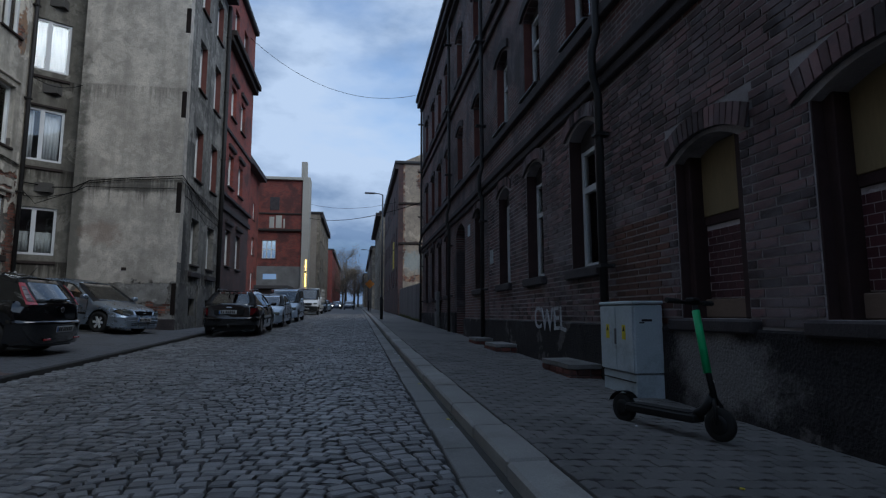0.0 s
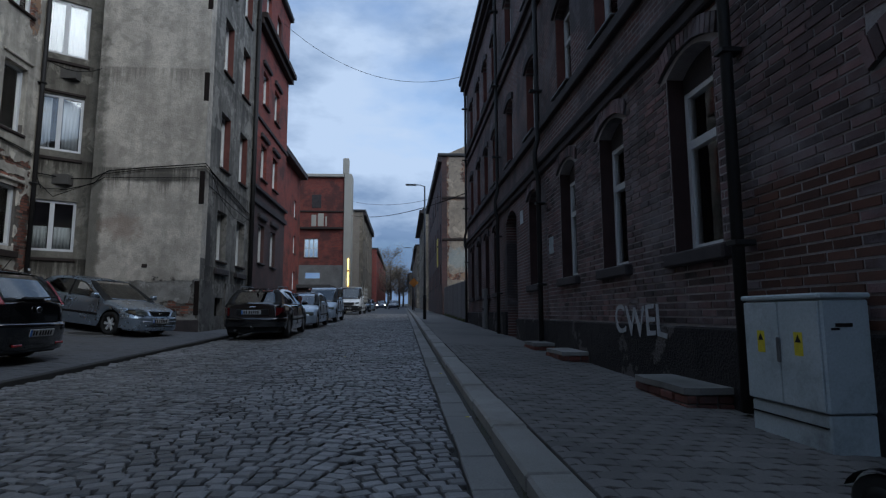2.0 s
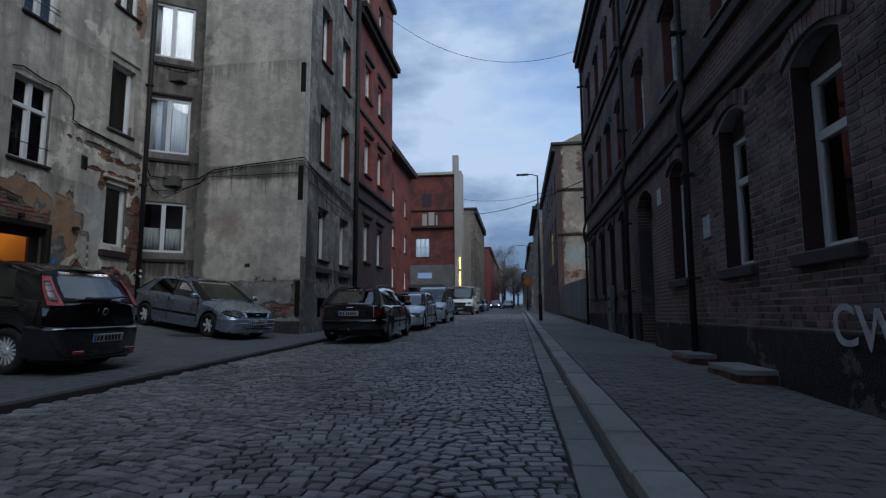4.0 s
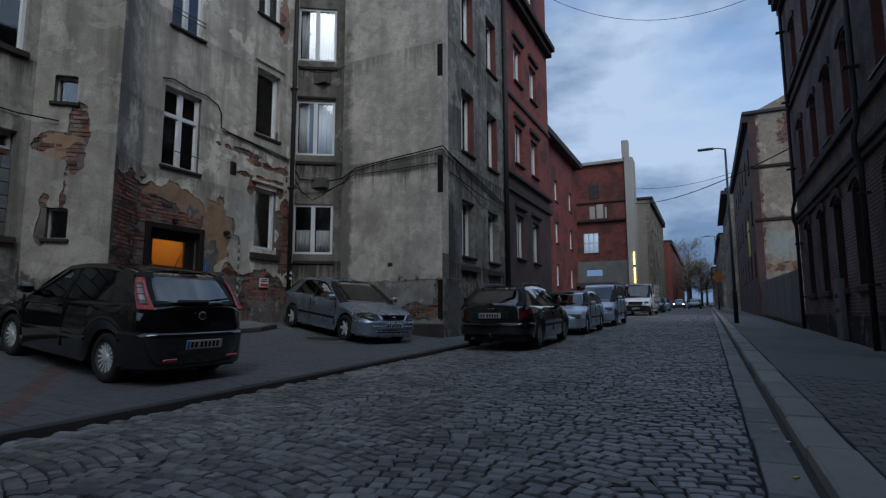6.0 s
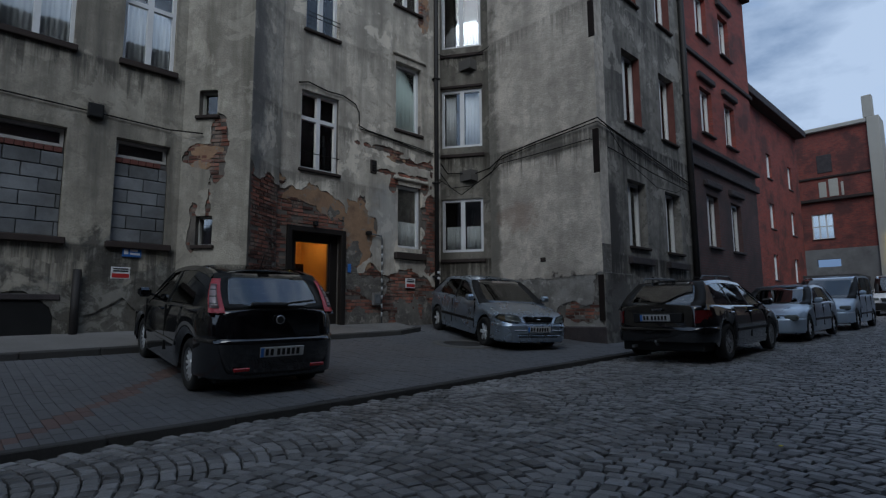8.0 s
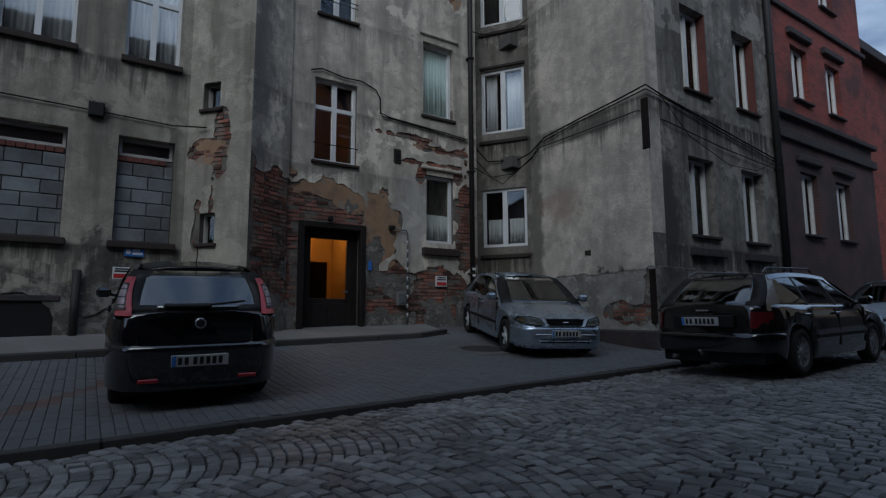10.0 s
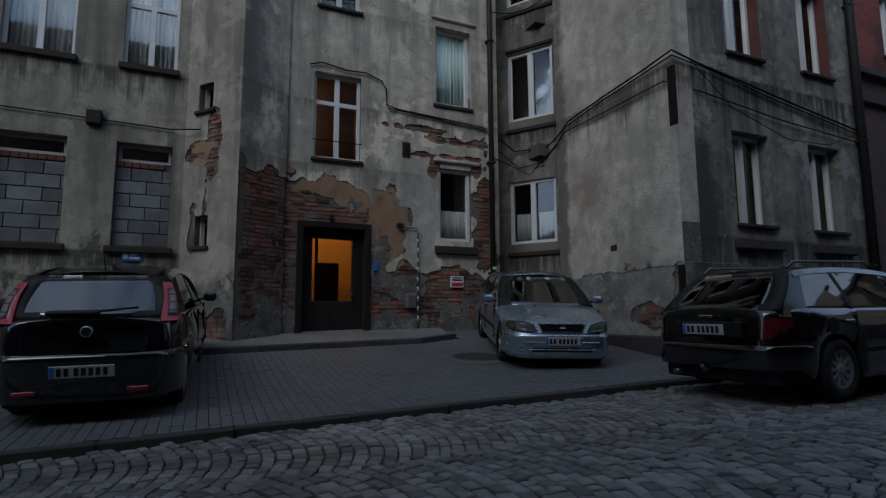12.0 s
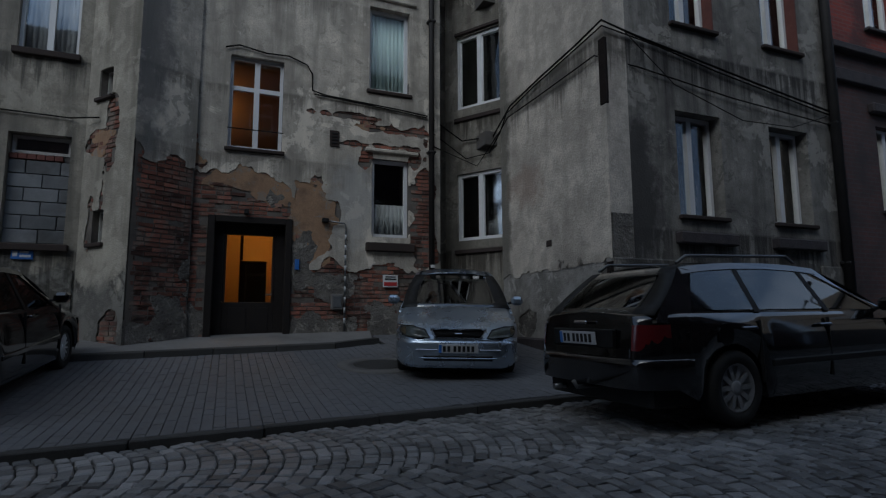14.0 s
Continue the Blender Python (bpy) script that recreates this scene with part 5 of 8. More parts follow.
# gateway with its grey door leaf
dg = tagged(part("door_2", boxes([((DOOR_R[0] + 0.05, -0.38, 0.35), (DOOR_R[0] + 0.74, -0.3, 3.4)), ((DOOR_R[0] + 0.76, -0.38, 0.35), (DOOR_R[1] - 0.05, -0.3, 3.4))], 0.01, RW), M_PLASTER_GREY), "grey-painted double gateway door in an arched opening", "door", kind="structure")
part("panel", boxes([((DOOR_R[0] + 0.15 + 0.71 * i, -0.31, z), (DOOR_R[0] + 0.64 + 0.71 * i, -0.285, z + 0.85)) for i in range(2) for z in (0.5, 1.5, 2.45)], 0.01, RW), M_PLASTER_GREY, dg)
part("transom", boxes([((DOOR_R[0], -0.38, 3.41), (DOOR_R[1], -0.3, 3.97))], 0, RW), M_TRIM_DARK, dg)
for y in (6.72, 13.75, 19.0, 27.7):
    pp = thing("drain_pipe", "dark cast drain pipe fixed to the brick wall", "pipe", group="drain pipes of the dark house")
    tube("pipe", [RW(y + S0, 0.15, 0.15), RW(y + S0, 0.13, 4.0), RW(y + S0, 0.2, 4.25), RW(y + S0, 0.2, 4.6), RW(y + S0, 0.12, 4.9), RW(y + S0, 0.12, 12.3)], 0.055, M_PIPE, pp, segs=10)
    for z in (1.6, 3.4, 6.0, 8.4, 11.0):
        part("clip", boxes([((y + S0 - 0.07, 0.01, z), (y + S0 + 0.07, 0.21 if z < 4 else 0.285, z + 0.05))], 0.006, RW), M_PIPE, pp)

# ---- boarded near openings of the dark house ----
for o in low:
    y = o[0] - S0
    if y < 6:
        a, b, z0, z1 = o[0], o[1], o[2], o[3]
        part("reveal", boxes([((a, -0.34, z0), (a + 0.2, -0.1, z1 - 0.02))], 0.01, RW), M_REVEAL_DARK, dark)
        part("reveal", boxes([((b - 0.1, -0.34, z0), (b, -0.1, z1 - 0.02))], 0.01, RW), M_REVEAL_DARK, dark)
        part("boarding", boxes([((a + 0.2, -0.3, z0 + 1.05), (b - 0.1, -0.24, z1 - 0.01))], 0.006, RW), M_BOARD, dark, "faded yellow boarding")
        part("boarding", boxes([((a + 0.2, -0.31, z0 + 0.96), (b - 0.1, -0.25, z0 + 1.05))], 0.004, RW), M_REVEAL_DARK, dark)
        part("backing", boxes([((a + 0.2, -0.34, z0 + 0.2), (b - 0.1, -0.27, z0 + 0.955))], 0, RW), M_MORTAR_LIGHT, dark)
        part("board", boxes([((a + 0.2, -0.33, z0 + 0.005), (b - 0.1, -0.2, z0 + 0.19))], 0.01, RW), M_PLY, dark)
        bm = bmesh.new()
        r = 0
        zz = z0 + 0.205
        while zz + 0.076 < z0 + 0.955:
            u = a + 0.2 - (0.062 if r % 2 else 0)
            while u < b - 0.1:
                u0, u1 = max(u, a + 0.2), min(u + 0.124, b - 0.1)
                if u1 - u0 > 0.03:
                    box(bm, (u0 + 0.004, -0.28, zz + 0.004), (u1 - 0.004, -0.266, zz + 0.074), 0, RW)
                u += 0.124
            zz += 0.078
            r += 1
        tagged(part("infill_bricks", bm, M_BRICK_PURPLE, dark), kind="stuff")
        part("sill", boxes([((a - 0.12, -0.08, z0 - 0.13), (b + 0.12, 0.11, z0 - 0.004))], 0.02, RW), M_TRIM_DARK, dark)

# ---- far houses ----


def block_house(name, label, x0, x1, y0, y1, top, m_front, m_end, facing, rows, n, z_first, storey, eave=0.3, wwin=0.9, hwin=1.5):
    """A plain far house; its street side faces +x ('l') or -x ('r'), its end wall faces the camera."""
    h = thing(name, label, "house", group="houses along the street")
    if facing == "l":
        sd = Side((x1, y0), (x1, y1))
        part("end_wall", boxes([((x0, y0, -1), (x1 - 0.405, y0 + 0.4, top))], 0), m_end, h)
    else:
        sd = Side((x0, y0), (x0, y1), flip=True)
        part("end_wall", boxes([((x0 + 0.405, y0, -1), (x1, y0 + 0.4, top))], 0), m_end, h)
    ops = []
    for k in range(n):
        s = sd.long * (k + 0.5) / n - wwin / 2
        for r in range(rows):
            z = z_first + r * storey
            ops.append((s, s + wwin, z, z + hwin))
    wall("wall", sd, 0, sd.long, -1, top, ops, m_front, h, 0.4)
    for o in ops:
        window(h, sd, *o, "two", 0.12, M_TRIM_DARK)
    strip(h, "cornice", sd, -0.05, sd.long + 0.05, top - 0.45, top, eave, M_TRIM_DARK, 0.03)
    part("roof", boxes([((x0 - 0.3, y0 - 0.15, top + 0.004), (x1 + 0.3, y1 + 0.1, top + 0.25))], 0.05), M_ROOF, h)
    return h


block_house("red_annex", "red brick annex set back from the street", -15.0, -8.9, 32.5, 50.0, 13.3, M_BRICK_RED, M_BRICK_RED_Y, "l", 3, 4, 3.0, 3.0, 0.6)
h3 = thing("red_gable_house", "red brick house end with a pale render edge and chimney", "house")
G3 = Side((-10.2, 53.5), (-5.45, 53.5))
o3 = [(1.1, 2.38, 6.3, 8.06)]
wall("gable_wall", G3, 0, G3.long, 5.55, 14.0, o3, M_BRICK_RED_Y, h3, 0.4)
window(h3, G3, *o3[0], "grid", 0.1)
wall("lower_wall", G3, 0, G3.long, -0.5, 5.55, [(1.2, 2.6, 4.3, 4.85)], M_PLASTER_GREY, h3, 0.4)
part("blind_window", boxes([((1.7, -0.02, 11.0), (2.6, 0.04, 12.3))], 0.02, G3), M_TRIM_DARK, h3)
part("render_patch", boxes([((1.7, -0.02, 9.25), (2.15, 0.05, 10.35)), ((2.3, -0.02, 9.25), (2.85, 0.05, 10.5)), ((3.0, -0.02, 9.25), (3.15, 0.05, 10.2))], 0.02, G3), M_PLASTER_PALE, h3)
strip(h3, "cornice", G3, 0, G3.long, 8.95, 9.15, 0.3, M_SILL, 0.02)
strip(h3, "cornice", G3, 0, G3.long, 10.6, 10.75, 0.1, M_SILL, 0.02)
part("roof", boxes([((-10.8, 53.2, 14.004), (-5.46, 60.0, 14.3))], 0.04), M_PLASTER_PALE, h3)
part("edge_wall", boxes([((-5.44, 53.3, -0.5), (-4.75, 55.2, 14.35))], 0.03), M_PLASTER_PALE, h3, "pale rendered edge wall")
part("chimney", boxes([((-5.6, 53.35, 14.36), (-5.05, 54.0, 15.9))], 0.03), M_PLASTER_PALE, h3)
part("shed_roof", boxes([((-10.4, 49.0, 3.2), (-6.0, 53.0, 3.5))], 0.03), M_ROOF, h3)
part("shed_wall", boxes([((-10.2, 49.3, 0.3), (-6.2, 49.5, 3.19)), ((-6.4, 49.51, 0.3), (-6.2, 52.9, 3.19))], 0), M_SILL, h3)
led = thing("wall_strip_light", "lit amber strip light on the edge wall", "lamp")
part("tube", boxes([((-4.99, 53.22, 3.6), (-4.91, 53.28, 4.9)), ((-4.99, 53.22, 5.1), (-4.91, 53.28, 6.2))], 0.01), M_LED, led)
part("bracket", boxes([((-5.02, 53.24, 4.9), (-4.88, 53.3, 5.1))], 0.01), M_BLACK, led)
block_house("pale_house", "pale brick house with a flat roof", -9.0, -4.3, 62.6, 80.0, 12.4, M_PLASTER_FAR, M_BRICK_PALE, "l", 3, 5, 3.2, 3.1)
block_house("distant_red_house", "distant long red brick house", -10.0, -4.6, 100.0, 150.0, 12.6, M_BRICK_RED, M_BRICK_RED_Y, "l", 3, 8, 4.0, 3.0)
hr = block_house("bare_gable_house", "tall house with a bare patched gable wall", 3.2, 12.0, 43.5, 66.0, 13.3, M_BRICK_BROWN, M_PLASTER_R, "r", 3, 7, 3.4, 3.3)
part("gable_top", prism([(3.2, 13.3), (6.6, 14.9), (12.0, 14.9), (12.0, 13.3)], 43.5, 43.9, lambda u, d, v: (u, d, v)), M_PLASTER_R, hr)
for z in (6.6, 9.9):
    part("ledge", boxes([((3.25, 43.42, z), (12.0, 43.498, z + 0.18))], 0.02), M_SILL, hr)
part("banner", boxes([((3.17, 48.0, 5.0), (3.195, 49.6, 7.4))], 0.0), M_YELLOW, hr)
block_house("ornate_house", "tan rendered house with a heavy cornice", 3.0, 12.0, 72.0, 96.0, 14.5, M_PLASTER_FAR, M_PLASTER_FAR, "r", 4, 7, 3.4, 3.0, 0.7)
block_house("distant_house", "distant tan rendered house front", 2.6, 12.0, 98.0, 150.0, 13.0, M_PLASTER_FAR, M_PLASTER_FAR, "r", 3, 9, 4.4, 3.1, 0.5)
block_house("distant_grey_house", "distant grey house at the end of the street", 1.9, 10.0, 152.0, 200.0, 12.0, M_PLASTER_FAR, M_PLASTER_FAR, "r", 3, 8, 4.8, 2.7, 0.5)
fence = thing("board_fence", "weathered grey board fence between the houses", "fence")
for k in range(50):
    y = 28.35 + k * 0.3
    h = 2.05 + 0.05 * math.sin(k * 2.1)
    part("board", boxes([((3.34, y, walk_z(3.3, y) - 0.1), (3.37 + 0.006 * (k % 2), y + 0.285, walk_z(3.3, y) + h))], 0.006), M_FENCE, fence)
part("rail", boxes([((3.38, 28.3, 1.1), (3.44, 43.4, 1.2)), ((3.38, 28.3, 2.2), (3.44, 43.4, 2.3))], 0.0), M_FENCE, fence)

# ---- ground ----
YN, YF = -8.0, 200.0


def sheet(name, xs, ys, fz, material, label, category="ground"):
    vs = [(x, y, fz(x, y)) for y in ys for x in xs]
    n = len(xs)
    fs = [(j * n + i, j * n + i + 1, (j + 1) * n + i + 1, (j + 1) * n + i) for j in range(len(ys) - 1) for i in range(n - 1)]
    return tagged(raw(name, vs, fs, material), label, category, kind="structure")


ys_all = [-400, -60, -14] + list(range(-8, 61, 2)) + [70, 80, 100, 130, 170, 210, 400, 1500]
sheet("ground", [-1500, -300, -60, -14, -12.6, -10, -8, -6.5, -4.95, -4.86, 0.5, 0.95, 3.3, 3.8, 14, 60, 300, 1500], ys_all,
      lambda x, y: (yard_z(max(x, -11), y) if x < -4.9 else walk_z(min(x, 3.4), y) if x > 0.94 else road_z(y)) - (0.08 if y < 60 else 0.075), M_JOINT, "dark earth under the paving")
sheet("road", [-4.9, -3.0, -1.5, 0.0, 0.59], [-8.0] + list(range(-6, 61, 2)), lambda x, y: road_z(y) - 0.032, M_JOINT, "mossy joints of the cobbled road", "road")
sheet("far_road", [-4.8, -2.0, 0.59], list(range(46, 60, 2)) + [60, 70, 80, 100, 130, 170, 210], lambda x, y: road_z(y) + 0.006, M_FARROAD, "cobbled road running on into the distance", "road")


def sett_rows(y0, y1, rnd, x0=-4.84, x1=0.585):
    """Setts laid in flat arcs: rows of (centre x, centre y, half width, half depth, turn)."""
    row = 0
    y = y0
    while y < y1:
        x = x0 + rnd.uniform(0, 0.04)
        depth = rnd.uniform(0.09, 0.118)
        while x < x1 - 0.04:
            w = rnd.uniform(0.095, 0.155)
            w = min(w, x1 - x)
            cx = x + w / 2
            u = ((cx + 0.1) % 1.5) / 1.5 * 2 - 1
            arc = 0.2 * (1 - u * u) - 0.1 + 0.04 * math.sin(cx * 0.9 + y * 0.35)
            lean = math.atan(-0.2 * 2 * u * 2 / 1.5) * 0.92
            yield cx, y + depth / 2 + arc, w / 2 / math.cos(lean) - 0.006, depth / 2 * math.cos(lean) - 0.005, lean + rnd.uniform(-0.05, 0.05)
            x += w
        y += depth
        row += 1


def sett_verts(cx, cy, hw, hd, turn, z, rnd):
    c, s = math.cos(turn), math.sin(turn)
    out = []
    tx, ty = rnd.uniform(-0.03, 0.03), rnd.uniform(-0.03, 0.03)
    lift = rnd.uniform(-0.006, 0.006)
    for k, (shrink, dz) in enumerate(((1.0, -0.045), (0.975, -0.009), (0.8, 0.0))):
        for i, j in ((-1, -1), (1, -1), (1, 1), (-1, 1)):
            u = hw * shrink * i + (rnd.uniform(-0.006, 0.006) if k else 0)
            v = hd * shrink * j + (rnd.uniform(-0.006, 0.006) if k else 0)
            out.append((cx + u * c - v * s, cy + u * s + v * c, z + dz + lift + u * tx + v * ty))
    return out


SETT_FACES = [(8, 9, 10, 11)] + [(a, (a + 1) % 4, 4 + (a + 1) % 4, 4 + a) for a in range(4)] + [(4 + a, 4 + (a + 1) % 4, 8 + (a + 1) % 4, 8 + a) for a in range(4)]
paving = thing("road_setts", "grey granite setts laid in flat arcs", "cobbles", kind="structure")
rnd = random.Random(4)
verts, faces, near_setts = [], [], []
for sett in sett_rows(-1.5, 47.0, rnd):
    cx, cy = sett[0], sett[1]
    if cx - sett[2] < kerb_x(cy) + 0.005:
        continue
    if -1.2 < cx < 0.45 and 1.9 < cy < 4.6 and len(near_setts) < 260:
        near_setts.append(sett)
        continue
    base_i = len(verts)
    verts += sett_verts(*sett, road_z(cy), rnd)
    faces += [tuple(base_i + i for i in f) for f in SETT_FACES]
tagged(raw("setts", verts, faces, M_COBBLE, paving), kind="stuff")

# near kerb, gutter slabs
kerb = thing("kerb", "worn pale granite kerbstones beside the pavement", "kerb", kind="structure")
y = -3.0
k = 0
while y < 110.0:
    ln = 1.0 + 0.12 * math.sin(k * 1.7)
    if y > 40:
        ln = 4.0
    z = road_z(y)
    z2 = road_z(y + ln)
    o = 0.004 * math.sin(k * 2.3)

    def slope(x, yy, zz, y=y, ln=ln, z=z, z2=z2):
        return (x, yy, zz + z + (z2 - z) * (yy - y) / ln)
    part("kerbstone", boxes([((0.865 + o, y + 0.005, -0.15), (1.125 + o, y + ln - 0.005, 0.105 + o))], 0.018, slope), M_KERB, kerb)
    y += ln
    k += 1
gut = thing("gutter", "concrete gutter slabs along the kerb", "gutter", kind="structure")
y, k = -3.0, 0
while y < 110.0:
    ln = 0.62 if y < 40 else 4.0
    z, z2 = road_z(y), road_z(y + ln)
    o = 0.006 * math.sin(k * 1.9)

    def slope(x, yy, zz, y=y, ln=ln, z=z, z2=z2):
        return (x, yy, zz + z + (z2 - z) * (yy - y) / ln)
    part("slab", boxes([((0.6 + o, y + 0.004, -0.1), (0.825, y + ln - 0.004, 0.004 + o * 0.5))], 0.007, slope), M_SLAB, gut)
    y += ln
    k += 1
# the low kerb of the yard; its dark colour holds the face's shade
kl = thing("yard_kerb", "low dark kerb edging the paved yard", "kerb", kind="structure")
y, k = -6.0, 0
while y < 60:
    ln = 1.0
    z, z2 = road_z(y), road_z(y + ln)

    def slope(x, yy, zz, y=y, ln=ln, z=z, z2=z2):
        return (x, yy, zz + z + (z2 - z) * (yy - y) / ln)
    part("kerbstone", boxes([((kerb_x(y) - 0.12, y + 0.004, -0.15), (kerb_x(y), y + ln - 0.004, 0.052 + 0.004 * math.sin(k)))], 0.01, slope), M_KERB_DARK, kl)
    y += ln
    k += 1


def pavers(x0, x1, y0, y1, fz, a, b, zig, skip=None):
    """Oblong pavers in a stretcher bond, with a zigzag edge where zig is set."""
    vs, fs = [], []
    j = 0
    y = y0
    while y < y1:
        x = x0 - (a / 2 if j % 2 else 0)
        xe = x1(y + b / 2) if callable(x1) else x1
        while x < xe:
            u0, u1 = max(x, x0), min(x + a, xe)
            if u1 - u0 > 0.03 and not (skip and skip((u0 + u1) / 2, y + b / 2)):
                g, h = 0.0025, 0.009
                dz = random.uniform(-0.003, 0.003)
                um = (u0 + u1) / 2
                zg = zig
                ring = [(u0, y, 0), (um, y, zg), (u1, y, 0), (u1, y + b, 0), (um, y + b, zg), (u0, y + b, 0)]
                base_i = len(vs)
                for sh, dzz in ((0.0, -0.03), (0.0, -0.003), (0.6, 0.0)):
                    for (px, py, pz), (ix, iy) in zip(ring, ((1, 1), (0, 1), (-1, 1), (-1, -1), (0, -1), (1, -1))):
                        qx, qy = px + ix * (g + sh * 0.006), py + pz + iy * (g + sh * 0.006)
                        vs.append((qx, qy, fz(qx, qy) + dzz + dz))
                fs.append(tuple(base_i + 12 + i for i in range(6)))
                for l in (0, 6):
                    fs += [(base_i + l + i, base_i + l + (i + 1) % 6, base_i + l + 6 + (i + 1) % 6, base_i + l + 6 + i) for i in range(6)]
            x += a
        y += b
        j += 1
    return vs, fs


pav = thing("pavement", "worn grey concrete pavers of the pavement", "pavement", kind="structure")
vs, fs = pavers(1.135, 3.36, -2.0, 14.0, walk_z, 0.2, 0.125, 0.035)
tagged(raw("pavers", vs, fs, M_WALKWAY, pav), kind="stuff")
sheet("far_pavement", [1.135, 2.2, 3.36], [14.0] + list(range(16, 61, 2)) + [80, 120, 210], walk_z, M_WALKWAY, "dark worn pavement running on along the houses", "pavement")
yard = thing("yard_paving", "grey concrete block paving of the yard", "paving", kind="structure")


def red_line(x, y):
    return abs((x + 5.2) - (y - 8.7) * -1.3) < 0.16 and y < 11.5 and x > -9.2


vs, fs = pavers(-10.4, lambda y: kerb_x(y) - 0.125, -4.0, 18.68, yard_z, 0.2, 0.1, 0.0, lambda x, y: y > 19 or red_line(x, y) or (x < -9.05 and 7.0 < y < 16.3))
tagged(raw("pavers", vs, fs, M_PAVER, yard), kind="stuff")
vs, fs = pavers(-10.4, lambda y: kerb_x(y) - 0.125, -4.0, 12.0, yard_z, 0.2, 0.1, 0.0, lambda x, y: not red_line(x, y))
tagged(raw("red_pavers", vs, fs, M_PAVER_RED, yard), kind="stuff")
sheet("left_pavement", [-5.83, -5.2, -4.96], [18.6] + list(range(20, 61, 2)) + [80, 120, 210], yard_z, M_PAVER, "grey pavement before the houses", "pavement")
# raised step along the entrance wall
isl = thing("entrance_pavement", "raised strip of pavement with a concrete edge before the door", "pavement", kind="structure")


def on_yard(x, y, z):
    return (x, y, z + yard_z(x, y))


part("strip", prism([(-10.7, 7.0), (-8.89, 7.0), (-8.89, 15.3), (-9.2, 16.1), (-10.2, 16.3)], -0.3, 0.088, lambda u, d, v: (u, v, d + yard_z(u, v))), M_PLASTER_GREY, isl)
# edge stones take the same dark tone, with face shade in the colour
for k in range(9):
    y = 7.0 + k * 0.93
    part("kerbstone", boxes([((-8.88, y + 0.004, -0.2), (-8.76, y + 0.926, 0.095))], 0.012, on_yard), M_KERB_DARK, isl)
part("kerbstone", prism([(-8.88, 15.375), (-8.76, 15.375), (-9.09, 16.2), (-9.19, 16.13)], -0.2, 0.095, lambda u, d, v: (u, v, d + yard_z(u, v))), M_KERB_DARK, isl)
mh = thing("manhole_cover", "round iron manhole cover set in a concrete ring", "manhole")
part("ring", lathe([(-0.05, 0.62), (0.006, 0.62), (0.006, 0.4), (-0.05, 0.4)], 28, "z"), M_PAVER_ONE, mh)
part("cover", lathe([(-0.05, 0.39), (0.004, 0.39), (0.008, 0.33), (0.004, 0.32), (0.004, 0.05)], 28, "z"), M_KERB_DARK, mh)
mh.matrix_world = pose(-7.3, 15.75, yard_z(-7.3, 15.75) + 0.004, 1.0, 5.0, 0)

# steps before the dark house
for y, d, h, w in ((7.05, 0.52, 0.17, 1.15), (11.0, 0.5, 0.15, 1.1), (13.0, 0.48, 0.14, 1.0)):
    st = thing("cellar_step", "low brick step with a worn stone slab", "step", group="steps by the dark house")
    z = walk_z(3.0, y)
    part("core", boxes([((RX - d + 0.02, y + 0.02, z - 0.15), (RX - 0.01, y + w - 0.02, z + h - 0.05))], 0.01), M_MORTAR_DARK, st)
    ry = random.Random(int(y * 10))
    for r in range(2):
        zb = z + h - 0.05 - 0.082 * (r + 1)
        n = int(w / 0.26) + 1
        for k in range(n):
            u0, u1 = max(y, y + (k - 0.5 * r) * 0.26), min(y + w, y + (k + 1 - 0.5 * r) * 0.26)
            if u1 - u0 > 0.06:
                o = ry.uniform(-0.012, 0.012)
                part("brick", boxes([((RX - d + o, u0 + 0.006, zb), (RX - d + 0.1, u1 - 0.006, zb + 0.07))], 0.008), M_STEP_BRICK, st)
        for k in range(2):
            o = ry.uniform(-0.008, 0.008)
            part("brick", boxes([((RX - d + 0.11 + k * 0.2, y + o, zb), (RX - d + 0.29 + k * 0.2, y + 0.1, zb + 0.07))], 0.008), M_STEP_BRICK, st)
    slab = prism([(RX - d - 0.01, y + 0.03), (RX - d + 0.015, y + w * 0.4), (RX - d - 0.02, y + w * 0.75), (RX - d + 0.02, y + w + 0.01), (RX - 0.012, y + w + 0.015), (RX - 0.012, y - 0.012), (RX - d + 0.12, y - 0.015)], z + h - 0.048, z + h + 0.012, lambda u, dd, v: (u, v, dd))
    part("slab", slab, M_SLAB, st)

# ---- cabinet ----
cab = thing("utility_cabinet", "pale grey-blue plastic utility cabinet with two doors", "cabinet")
CX0, CX1, CY0, CY1 = 2.95, 3.3, 5.5, 6.3
zc = walk_z(3.1, 5.9) - 0.055
part("body", boxes([((CX0 + 0.012, CY0, zc + 0.3), (CX1, CY1, zc + 1.04))], 0.012), M_CABINET, cab)
part("plinth", boxes([((CX0 + 0.02, CY0 + 0.01, zc - 0.1), (CX1, CY1 - 0.01, zc + 0.29))], 0.01), M_CABINET, cab)
part("cap", boxes([((CX0 - 0.01, CY0 - 0.015, zc + 1.045), (CX1 + 0.01, CY1 + 0.015, zc + 1.085))], 0.012), M_CABINET, cab)
ymid = (CY0 + CY1) / 2
